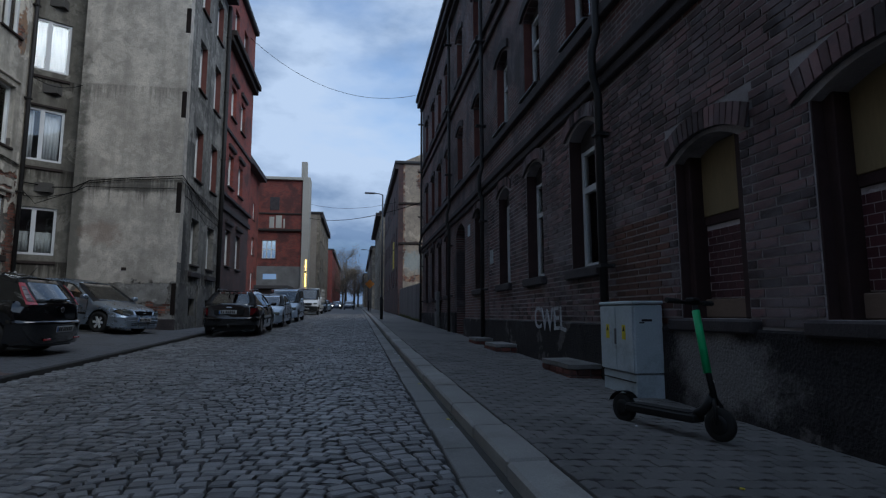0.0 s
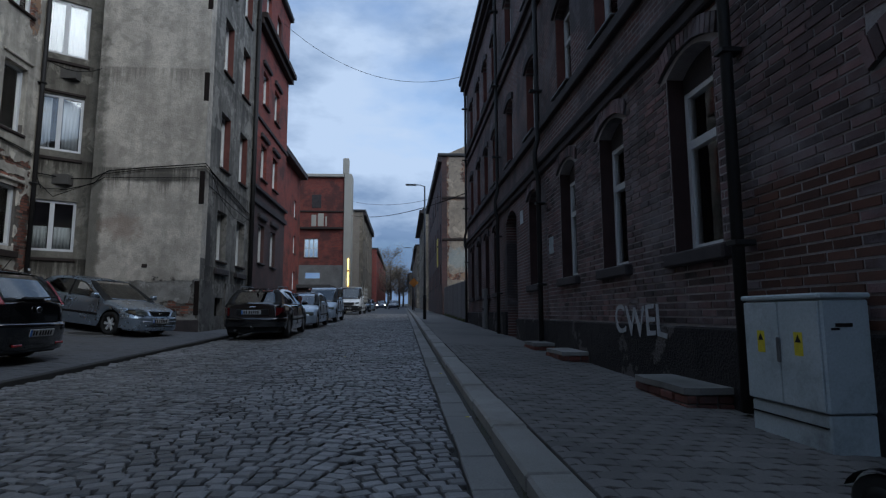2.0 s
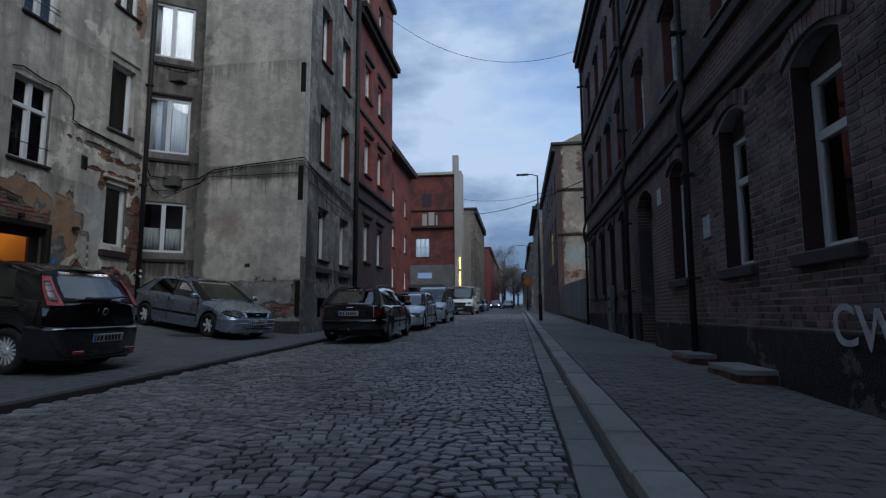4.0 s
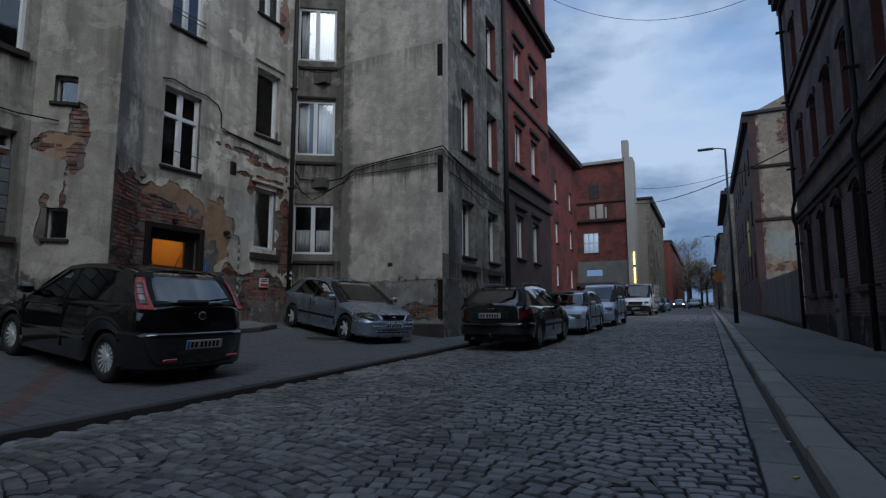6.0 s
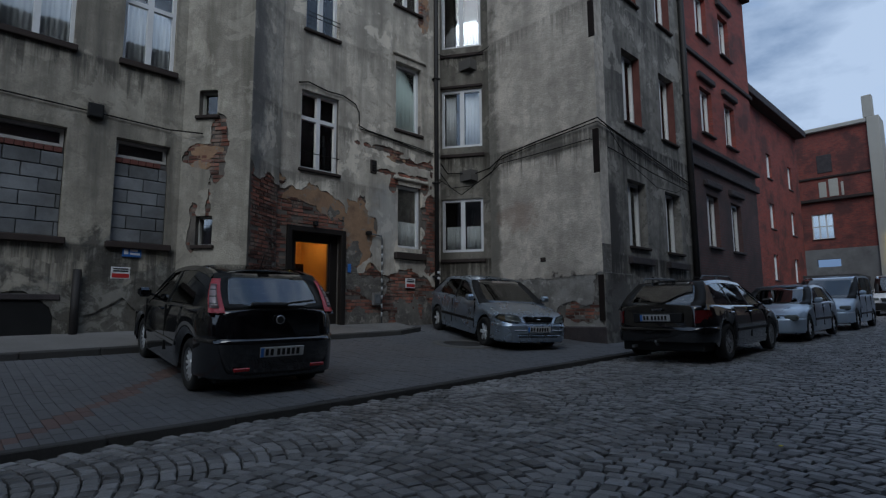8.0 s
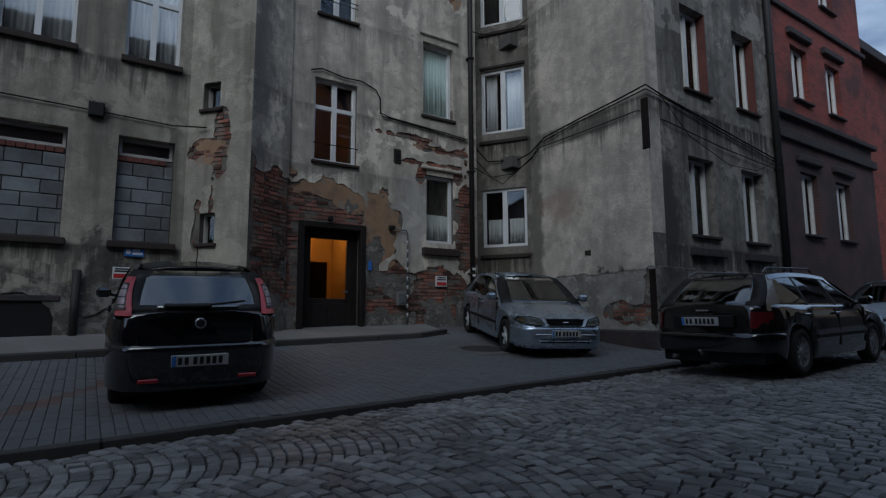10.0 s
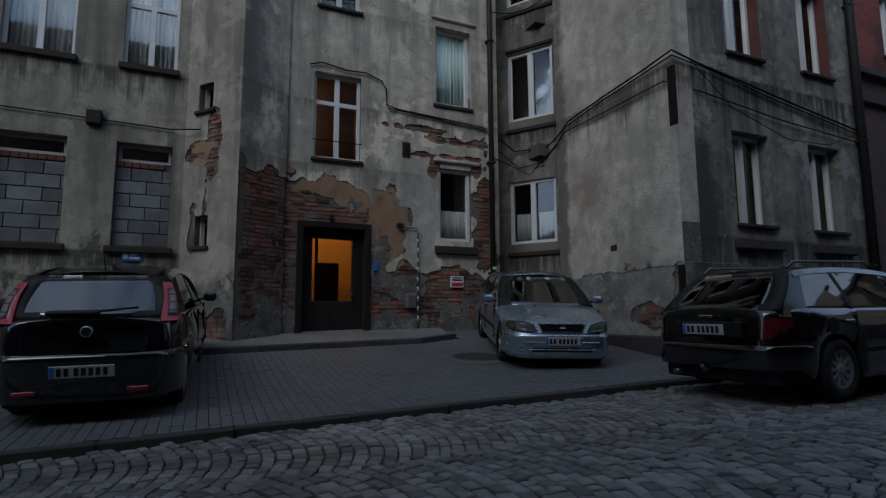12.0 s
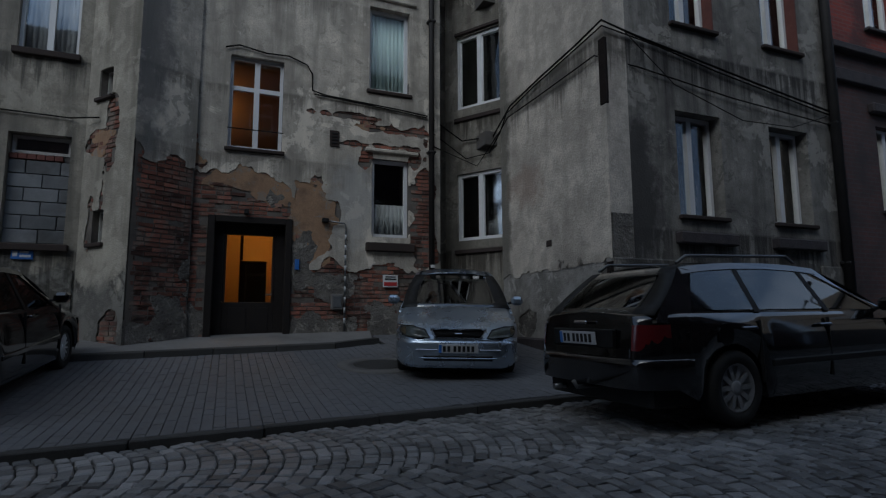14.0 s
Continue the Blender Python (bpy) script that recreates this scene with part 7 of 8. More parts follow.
tube("aerial", [(-1.3, 0, 1.44), (-1.42, 0, 1.64)], 0.006, M_BLACK, hatch)
toy = thing("plush_toy", "pink plush toy on the rear shelf of the car", "toy")
bm = bmesh.new()
for c, r in (((0, 0, 0.07), 0.09), ((0, 0.16, 0.06), 0.07), ((0, -0.16, 0.06), 0.07)):
    bmesh.ops.create_icosphere(bm, subdivisions=2, radius=r, matrix=Matrix.Translation(c) @ Matrix.Diagonal((0.8, 1.2, 0.8, 1)))
part("body", bm, M_PINK, toy)
toy.matrix_world = hm @ Matrix.Scale(0.95, 4) @ pose(-1.62, -0.12, 0.965)

# silver three-door
az = dict(L=4.11, W=1.71, H=1.42, R=0.3, rear_axle=-1.33, front_axle=1.27, belt=0.92, paint=P_SILVER, base=0.19, corner=(0.55, 0.32),
          deck=[(-2.1, 0.9), (-1.7, 0.95), (-0.9, 0.95), (0.8, 0.9), (1.25, 0.84), (1.7, 0.74), (1.92, 0.64), (2.1, 0.52)], A=1.0, B=0.2, C=-1.15, D=-1.85, rear_pillar=(-1.35, -0.95),
          posts=[(-0.25, -0.3)], handles=[-0.15], gaps=[0.85, -0.32], rake_f=0.35, roof_drop=0.06, spokes=6, spoke_w=0.03, bumper=(0.23, 0.54), roof_w=0.66)
az_h = -21.0
c_, s_ = math.cos(radians(az_h)), math.sin(radians(az_h))
am = stand(-5.88 - 2.0 * c_, 16.33 - 2.0 * s_, az_h, yardfloor)
ast, yof2, hw2, _, _ = car("silver_car", "silver three-door hatchback with a scratched bumper", am, az)


def nose_x(u, v):
    """How far forward the rounded nose reaches at a height and a distance from the middle line."""
    w = az["W"] / 2 * 0.955
    q = math.sqrt(max(0.0, 1 - min(1.0, 1 - (w - min(u, w - 0.012)) / 0.32) ** 2)) if u > w - 0.32 else 1.0
    return az["L"] / 2 - 0.55 + 0.55 * q - 0.36 * max(0.0, v - 0.55)


def nose_piece(poly, sy, out, th):
    """A lens or a trim laid on the rounded nose: the polygon is cut into narrow upright strips that follow it."""
    n = 12
    u0, u1 = min(p[0] for p in poly), max(p[0] for p in poly)
    bm = bmesh.new()
    rows = []
    for k in range(n + 1):
        u = u0 + (u1 - u0) * (0.002 + 0.996 * k / n)
        zs = []
        for (a, b), (c, d) in zip(poly, poly[1:] + poly[:1]):
            if (a - u) * (c - u) < 0:
                zs.append(b + (d - b) * (u - a) / (c - a))
        lo, hi = min(zs), max(zs)
        rows.append([bm.verts.new((nose_x(abs(u), lo + (hi - lo) * f) + out, sy * u, lo + (hi - lo) * f)) for f in (0, 0.33, 0.67, 1)])
    for r0, r1 in zip(rows, rows[1:]):
        for i in range(3):
            bm.faces.new((r0[i], r1[i], r1[i + 1], r0[i + 1])).smooth = True
    bmesh.ops.solidify(bm, geom=bm.faces[:], thickness=th)
    bmesh.ops.recalc_face_normals(bm, faces=bm.faces[:])
    return bm


for sy in (-1, 1):
    rim_ = part("headlight_rim", nose_piece([(0.36, 0.575), (0.74, 0.585), (0.795, 0.64), (0.775, 0.715), (0.6, 0.735), (0.43, 0.69)], sy, 0.014, 0.02), M_BLACK, ast)
    hl_ = part("headlight", nose_piece([(0.385, 0.588), (0.735, 0.598), (0.782, 0.645), (0.765, 0.702), (0.6, 0.722), (0.445, 0.68)], sy, 0.024, 0.01), M_LAMP_CLEAR, ast, "clear headlight")
    part("indicator", nose_piece([(0.69, 0.605), (0.735, 0.605), (0.776, 0.648), (0.76, 0.695), (0.69, 0.705)], sy, 0.03, 0.006), M_LAMP_AMBER, hl_)
part("grille_surround", nose_piece([(-0.31, 0.575), (0.31, 0.575), (0.37, 0.7), (-0.37, 0.7)], 1, 0.02, 0.02), M_CHROME, ast)
part("grille", nose_piece([(-0.29, 0.592), (0.29, 0.592), (0.34, 0.682), (-0.34, 0.682)], 1, 0.03, 0.012), M_BLACK, ast)
part("badge", boxes([((2.045, -0.05, 0.63), (2.075, 0.05, 0.648))], 0.006), M_CHROME, ast)
part("intake", boxes([((2.06, -0.45, 0.29), (2.098, 0.45, 0.36))], 0.01), M_BLACK, ast)
part("intake_bar", boxes([((2.085, -0.5, 0.318), (2.104, 0.5, 0.334))], 0.004), P_SILVER, ast)
for y0 in (-0.55, 0.27):
    part("bumper_strip", boxes([((2.06, y0, 0.425), (2.097, y0 + 0.28, 0.44))], 0.004), M_CHROME, ast)
plate(ast, pose(2.106, 0, 0.45, 0, 0, 90))
part("inspection_sticker", boxes([((0.78, 0.42, 0.98), (0.79, 0.5, 1.01))], 0), M_WHITE, ast)

# black estate
au = dict(L=4.48, W=1.735, H=1.43, R=0.31, rear_axle=-1.3, front_axle=1.31, belt=0.92, paint=P_BLACK2, base=0.2, corner=(0.5, 0.24), rear_bow=-0.1, kind="car",
          deck=[(-2.3, 0.93), (-1.8, 0.96), (0.6, 0.93), (1.0, 0.9), (1.5, 0.82), (2.0, 0.7), (2.15, 0.6), (2.3, 0.55)], A=0.95, B=0.15, C=-1.62, D=-2.08, rear_pillar=(-1.72, -1.52),
          posts=[(0.0, -0.1), (-0.95, -0.95)], handles=[-0.15, -1.15], gaps=[0.9, -0.08, -1.0], rake_f=0.3, rake_r=0.14, roof_drop=0.05, spokes=10, spoke_w=0.02, rim_back=M_HUBCAP, rim=M_HUBCAP, bumper=(0.34, 0.58), roof_w=0.6, tail_up=0.16)
um = stand(-3.72, 18.7, 91.5, roadfloor, 0.03)
aud, yof3, hw3, _, zr3 = car("estate_car", "black estate car with roof rails and hubcaps", um, au)
for sy in (-1, 1):
    vs, fs = [], []
    for j in range(4):
        z = 0.65 + 0.07 * j
        for i in range(11):
            x = -2.238 + 0.26 * (i / 10) ** 1.6
            for out in (0.008, -0.02):
                vs.append((x - out * (1 - i / 10) + 0.14 * max(0.0, 1 - (2.238 + x) / 0.26) * (z - 0.55), sy * (hw3(x) * 0.975 + out), z))
    for j in range(3):
        for i in range(10):
            a = (j * 11 + i) * 2
            fs += [(a, a + 2, a + 24, a + 22), (a + 1, a + 23, a + 25, a + 3)]
    raw("tail_lamp", vs, fs, M_LAMP_DARK, aud, "dark red tail lamp", True)
    rr = tube("roof_bar", [(0.0, sy * 0.52, 1.41), (-0.1, sy * 0.52, 1.47), (-1.45, sy * 0.52, 1.455), (-1.57, sy * 0.52, 1.385)], 0.016, M_STEEL, aud, "grey roof rail")
    part("rail_foot", boxes([((-0.85, sy * 0.52 - 0.012, 1.39), (-0.75, sy * 0.52 + 0.012, 1.455))], 0.004), M_STEEL, rr)
plate(aud, pose(-2.268, 0.03, 0.74, 4, 0, -90))
part("plate_recess", boxes([((-2.255, -0.42, 0.66), (-2.2, 0.42, 0.82))], 0.01), M_BLACK, aud)
part("badge", boxes([((-2.26, -0.09, 0.865), (-2.235, 0.09, 0.895))], 0.01), M_CHROME, aud)
part("fuel_flap", lathe([(0.0, 0.09), (0.006, 0.085)], 18), P_BLACK2, aud).matrix_local = pose(-1.42, -hw3(-1.42) - 0.004, 0.76, 0, 0, 0)
tube("tow_bar", [(-2.1, 0, 0.3), (-2.32, 0, 0.3), (-2.36, 0, 0.36)], 0.02, M_STEEL, aud)
tube("exhaust", [(-2.0, 0.45, 0.25), (-2.26, 0.45, 0.25)], 0.028, M_STEEL, aud)

# cars further on
sv = dict(az, L=4.25, paint=P_SILVER2, posts=[(-0.05, -0.1), (-0.9, -0.85)], handles=[-0.1, -1.0], gaps=[0.85, -0.05, -0.9], spokes=7, mirror_paint=P_SILVER2)
sm = stand(-3.75, 24.2, -90.0, roadfloor, 0.03)
svr, _, _, _, _ = car("silver_saloon", "silver-blue saloon parked behind the estate", sm, sv)
mp_ = dict(L=4.4, W=1.8, H=1.8, R=0.31, rear_axle=-1.35, front_axle=1.4, belt=1.12, paint=P_SILVER2, base=0.22, nose=0.2, tail=0.08, deck=[(-2.3, 1.12), (0.6, 1.12), (1.1, 1.06), (1.6, 0.92), (2.0, 0.78), (2.3, 0.6)],
           A=1.35, B=0.45, C=-2.0, D=-2.15, rear_pillar=(-1.95, -1.85), posts=[(0.2, 0.1), (-0.85, -0.85)], handles=[0.0, -1.0], gaps=[1.1, 0.15, -0.85], spokes=7, roof_w=0.8)
mm_ = stand(-3.75, 29.9, -90.0, roadfloor, 0.03)
mpv, _, _, _, _ = car("van_car", "pale blue-grey high-roofed family van", mm_, mp_)
tr_ = dict(L=5.3, W=2.0, H=2.3, R=0.35, rear_axle=-1.6, front_axle=1.7, belt=1.35, paint=P_WHITE, base=0.28, nose=0.14, tail=0.02, deck=[(-2.7, 0.85), (0.05, 0.85), (0.15, 1.35), (1.2, 1.35), (1.7, 1.28), (2.3, 1.12), (2.6, 0.85), (2.7, 0.7)],
           A=1.8, B=1.1, C=0.3, D=0.22, rear_pillar=(0.34, 0.38), posts=[(0.6, 0.55)], handles=[0.8], gaps=[1.5, 0.5], spokes=6, roof_w=0.84, bumper=(0.3, 0.7), bumper_paint=M_BLACK, kind="truck", seat_f=0.55, seat_r=0.5)
vm = stand(-3.9, 46.8, -92.0, roadfloor, 0.02)
van, _, _, _, _ = car("flatbed_truck", "white flatbed truck with a black bumper and staked sides", vm, tr_)
part("bed", boxes([((-2.65, -1.0, 0.9), (0.02, 1.0, 1.0))], 0.02), M_STEEL, van)
for sy in (-1, 1):
    for k in range(4):
        part("stake", boxes([((-2.6 + 0.85 * k, sy * 0.98 - 0.03, 1.0), (-2.53 + 0.85 * k, sy * 0.98 + 0.03, 2.25))], 0.008), M_PLASTER_PALE, van)
    for k in range(4):
        part("side_board", boxes([((-2.64, sy * 1.02 - 0.012, 1.04 + 0.31 * k), (0.03, sy * 1.02 + 0.012, 1.2 + 0.31 * k))], 0.006), M_PLASTER_PALE, van)
part("grille_mouth", prism([(-0.42, 0.78), (0.42, 0.78), (0.5, 0.98), (-0.5, 0.98)], 2.56, 2.72, lambda u, d, v: (d - 0.25 * (v - 0.78), u, v)), M_BLACK, van)
for root, s in ((svr, sv), (mpv, mp_), (van, tr_)):
    xf = s["L"] / 2
    zt = lerp_table(s["deck"], xf - 0.25)
    for sy in (-1, 1):
        part("headlight", boxes([((xf - 0.2, sy * s["W"] * 0.36 - 0.14, zt - 0.17), (xf - 0.02, sy * s["W"] * 0.36 + 0.14, zt - 0.03))], 0.03), M_LAMP_CLEAR, root)
    part("grille", boxes([((xf - 0.1, -s["W"] * 0.22, zt - 0.2), (xf + 0.012, s["W"] * 0.22, zt - 0.06))], 0.02), M_BLACK, root)
    plate(root, pose(xf + 0.06, 0, 0.5, 0, 0, 90))
for x, y, hd, p_ in ((-3.9, 58, -90, P_DARKBLUE), (-3.9, 66, -90, P_SILVER2), (-3.2, 88, -90, P_DARKBLUE), (-1.2, 84, -90, P_DARKBLUE)):
    far = dict(az, paint=p_, posts=[(-0.05, -0.1), (-0.9, -0.85)], handles=[-0.1, -1.0], gaps=[0.85], mirror_paint=p_)
    fr_, _, _, _, _ = car("distant_car", "distant parked car down the street", stand(x, y, hd, roadfloor, 0.02), far, "distant cars")
    for sy in (-1, 1):
        part("headlight", boxes([((1.85, sy * 0.62 - 0.13, 0.58), (2.03, sy * 0.62 + 0.13, 0.7))], 0.03), M_HEADLIGHT_ON if y == 88 else M_LAMP_CLEAR, fr_)

# ---- street lamps, sign, wires ----


def street_lamp(x, y, h):
    sl = thing("street_lamp", "grey steel street lamp with a flat arm", "street lamp", group="street lamps")
    z = walk_z(x, y)
    tube("base", [(x, y, z - 0.1), (x, y, z + 1.2), (x, y, z + 1.25)], [0.085, 0.085, 0.06], M_PIPE, sl, segs=12)
    tube("pole", [(x, y, z + 1.2), (x, y, z + h)], [0.06, 0.038], M_STEEL, sl, segs=12)
    tube("arm", [(x, y, z + h - 0.02), (x - 0.25, y, z + h + 0.06), (x - 0.45, y, z + h + 0.07)], 0.025, M_STEEL, sl)
    part("head", boxes([((x - 1.0, y - 0.1, z + h + 0.03), (x - 0.42, y + 0.1, z + h + 0.1))], 0.02), M_STEEL, sl)
    return sl


street_lamp(1.33, 30.0, 6.95)
street_lamp(1.35, 66.0, 7.3)
rs = thing("road_sign", "orange square road sign on a post", "sign")
tube("post", [(1.4, 58, walk_z(1.4, 58)), (1.4, 58, walk_z(1.4, 58) + 3.0)], 0.03, M_STEEL, rs)
part("panel", prism([(-0.5, 0), (0, -0.5), (0.5, 0), (0, 0.5)], 57.95, 57.9, lambda u, d, v: (1.3 + u, d, walk_z(1.4, 58) + 2.9 + v)), M_ORANGE, rs)


def wire(pts, r=0.012, label="black overhead wire across the street"):
    return tagged(tube("wire", pts, r, M_CABLE, None, "", 5), label, "wire", group="wires")


wire(sag((FX, 28.5, 15.6), (RX, 27.0, 14.2 - 1.7), 1.4, 24), 0.011)
wire(sag((-4.8, 54.0, 10.4), (RX, 28.0, 6.9), 0.55, 20), 0.022)
wire(sag((-4.9, 56.0, 12.2), (3.2, 44.5, 10.3), 0.5, 16), 0.015)
# cables on the left houses
CABLE = "black cable sagging along the rendered wall"


def on(side, pts, out=0.04):
    return [side(s, out, z) for s, z in pts]


wire(on(WM, [(13.46, 6.22), (13.7, 6.3), (14.2, 6.22), (14.6, 6.24), (14.95, 6.12), (15.05, 5.95), (15.06, 5.62), (15.3, 5.56), (16.0, 5.52), (16.9, 5.47), (17.45, 5.42)]), 0.016, CABLE)
wire(on(WM, [(15.1, 5.55), (16.2, 5.48), (17.45, 5.38)]), 0.014, CABLE)
wire([WM(17.5, 0.05, 5.4), TW(0.5, 0.06, 5.15), TW(1.3, 0.06, 5.1), GW(0.05, 0.06, 5.05), GW(0.5, 0.05, 5.3), GW(1.6, 0.05, 5.42), GW(2.6, 0.05, 5.5), (FX + 0.06, 18.62, 5.56), FR(0.5, 0.06, 5.45), FR(1.6, 0.06, 5.3), FR(3.0, 0.06, 5.1), FR(4.9, 0.06, 4.85)], 0.018, CABLE)
wire([WM(17.5, 0.05, 5.1), TW(0.6, 0.06, 4.72), TW(1.2, 0.06, 4.75), GW(0.1, 0.06, 4.9), GW(0.35, 0.05, 5.2), GW(1.4, 0.05, 5.34), (FX + 0.05, 18.63, 5.48), FR(1.0, 0.05, 5.36), FR(2.2, 0.05, 5.15), FR(4.9, 0.06, 4.78)], 0.013, CABLE)
wire([WM(17.5, 0.05, 4.8), TW(0.9, 0.08, 4.5), GW(0.15, 0.06, 4.95), GW(0.4, 0.05, 5.1), GW(1.5, 0.05, 5.1), GW(3.1, 0.05, 5.12), FR(0.6, 0.05, 4.95), FR(2.5, 0.05, 4.75), FR(4.9, 0.06, 4.6)], 0.012, CABLE)
wire([FR(0.3, 0.06, 5.5), FR(1.2, 0.12, 4.75), FR(2.6, 0.14, 4.35), FR(3.8, 0.12, 4.4), FR(4.8, 0.06, 4.75)], 0.008, CABLE)
wire(sag(WM(17.5, 0.05, 8.3), GW(0.1, 0.06, 8.5), 0.25), 0.012, CABLE)
wire([W1(0.0, 0.05, 5.15)] + on(W1, [(6.0, 4.95), (12.0, 4.78), (15.5, 4.7), (17.0, 4.66)]) + [PR(0.45, 0.05, 4.62)], 0.014, CABLE)
jb = thing("junction_box", "small black junction box on the wall", "box")
part("box", boxes([((15.68, 0.0, 4.58), (15.92, 0.1, 4.84))], 0.012, W1), M_BLACK, jb)
part("lid", boxes([((15.7, 0.101, 4.6), (15.9, 0.112, 4.82))], 0.004, W1), M_BLACK, jb)

for nm, y, z0, z1, sd, o in (("drain_pipe", 17.52, 0.9, 15.4, WM, 0.1), ("drain_pipe", 4.95, 0.6, 14.5, FR, 0.1)):
    pp = thing(nm, "long dark rainwater pipe down the house corner", "pipe", group="rainwater pipes")
    tube("pipe", [sd(y, o, z0), sd(y, o, z1)], 0.06 if sd is WM else 0.085, M_PIPE, pp, segs=10)
    for z in (2.1, 4.6, 7.5, 10.5, 13.0):
        part("clip", boxes([((y - 0.08, 0.0, z), (y + 0.08, o + 0.075, z + 0.05))], 0.008, sd), M_PIPE, pp)
pw = part("white_band", boxes([((17.47, 0.16, 2.05), (17.56, 0.175, 2.11)), ((17.47, 0.16, 2.2), (17.56, 0.175, 2.26))], 0.004, WM), M_WHITE, None)
tagged(pw, "white tape bands on the rainwater pipe", "tape")


def sign(sd, s0, s1, z0, z1, face, label, bars):
    sg = thing("wall_sign", label, "sign")
    part("plate", boxes([((s0, 0.0, z0), (s1, 0.04, z1))], 0.004, sd), face, sg)
    for a, b, c, d, m_ in bars:
        part("bar", boxes([((s0 + (s1 - s0) * a, 0.041, z0 + (z1 - z0) * c), (s0 + (s1 - s0) * b, 0.044, z0 + (z1 - z0) * d))], 0, sd), m_, sg)


sign(W1, 16.36, 16.66, 2.19, 2.36, M_BLUE, "small blue street sign on the wall", [(0.08, 0.3, 0.25, 0.75, M_WHITE), (0.4, 0.92, 0.2, 0.42, M_WHITE), (0.4, 0.8, 0.58, 0.78, M_WHITE)])
sign(W1, 16.2, 16.5, 1.79, 2.0, M_WHITE, "white and red notice on the wall", [(0.1, 0.9, 0.6, 0.72, M_BLACK), (0.1, 0.9, 0.8, 0.9, M_BLACK), (0.06, 0.94, 0.1, 0.45, M_RED)])
sign(WM, 16.52, 16.82, 1.8, 2.04, M_WHITE, "white and red notice on the bare wall", [(0.1, 0.9, 0.6, 0.72, M_BLACK), (0.15, 0.85, 0.8, 0.9, M_BLACK), (0.06, 0.94, 0.1, 0.42, M_RED)])
mb = thing("meter_box", "battered grey meter box with a conduit", "meter box")
part("box", boxes([((15.5, 0.0, 1.36), (15.72, 0.08, 1.66))], 0.012, WM), M_PLASTER_GREY, mb)
part("cover", boxes([((15.53, 0.081, 1.4), (15.69, 0.095, 1.62))], 0.006, WM), M_STEEL, mb)
tube("conduit", on(WM, [(15.76, 0.95), (15.76, 2.95), (15.74, 3.02), (15.35, 3.06)], 0.05), 0.018, M_STEEL, mb)
for k in range(9):
    part("tape_band", lathe([(1.1 + 0.2 * k, 0.0205), (1.2 + 0.2 * k, 0.0205)], 8, "z"), M_PLATE, mb).location = WM(15.76, 0.05, 0)
part("bracket", boxes([((15.3, 0.0, 3.02), (15.42, 0.12, 3.1))], 0.01, WM), M_BLACK, mb)
vt = thing("wall_vent", "small rusty ventilation grille in the wall", "vent")
part("frame", boxes([((15.42, 0.0, 4.55), (15.6, 0.03, 4.87))], 0.006, WM), M_SILL, vt)
for k in range(4):
    part("slat", boxes([((15.45, 0.031, 4.6 + k * 0.065), (15.57, 0.045, 4.63 + k * 0.065))], 0.003, WM), M_BLACK, vt)
bl = thing("door_lamp", "small lamp fitting above the entrance door", "lamp")
part("body", boxes([((13.9, 0.0, 3.08), (13.98, 0.12, 3.18))], 0.012, WM), M_BLACK, bl)
bb = thing("doorbell_panel", "pale blue doorbell panel beside the door", "doorbell")
part("plate", boxes([((14.82, 0.0, 2.1), (14.9, 0.03, 2.3))], 0.006, WM), M_BLUE, bb)
ch = thing("cellar_hatch", "black panel for the shaded cellar opening in the yard wall", "hatch")
# a flat black panel paints the darkness inside the opening
part("frame", boxes([((14.6, -0.02, 0.5), (15.42, 0.006, 1.4))], 0.006, W1), M_BLACK, ch)
part("lintel", boxes([((14.5, -0.02, 1.405), (15.5, 0.05, 1.5))], 0.01, W1), M_TRIM_DARK, ch)
ch2 = thing("downpipe_stub", "short black pipe stub on the yard wall", "pipe")
tube("pipe", [W1(15.7, 0.1, 0.5), W1(15.7, 0.1, 1.92)], 0.065, M_PIPE, ch2, segs=10)
ub = thing("wall_box", "pale painted box against the dark brick wall", "box")
part("box", boxes([((21.6 + S0, 0.072, 0.45), (22.2 + S0, 0.2, 1.9))], 0.02, RW), M_PLASTER_GREY, ub)
part("bar", boxes([((21.7 + S0, 0.201, 1.1), (22.1 + S0, 0.206, 1.2)), ((21.7 + S0, 0.201, 1.45), (22.1 + S0, 0.206, 1.55))], 0, RW), M_SILL, ub)
for y, z in ((15.9, 3.35), (13.1, 2.25)):
    np_ = thing("small_plate", "small pale plate on the brick wall", "sign")
    part("plate", boxes([((y + S0, 0.0, z), (y + S0 + 0.3, 0.02, z + 0.35))], 0.004, RW), M_CABINET, np_)

# graffiti on the dark wall
fc = bpy.data.curves.new("graffiti", "FONT")
fc.body, fc.size, fc.extrude, fc.offset = "CWEL", 0.52, 0.003, 0.004
tmp = bpy.data.objects.new("graffiti_text", fc)
scene.collection.objects.link(tmp)
dg_ = bpy.context.evaluated_depsgraph_get()
me = bpy.data.meshes.new_from_object(tmp.evaluated_get(dg_))
bpy.data.objects.remove(tmp)
me.materials.clear()
me.materials.append(M_GRAFFITI)
rg = random.Random(2)
xs_ = [v.co.x for v in me.vertices]
wid = max(xs_)
for v in me.vertices:
    v.co.x, v.co.y = v.co.x * 1.55 / wid + 0.015 * math.sin(v.co.y * 14), v.co.y * 1.05 + 0.02 * math.sin(v.co.x * 7)
gr = tagged(new("graffiti", me), "hand-sprayed white letters on the dark brick plinth", "graffiti")
gr.matrix_world = Matrix(((0, 0, -1, RX - 0.078), (-1, 0, 0, 9.8), (0, 1, 0, 0.72), (0, 0, 0, 1)))

# ---- tree at the end of the street ----


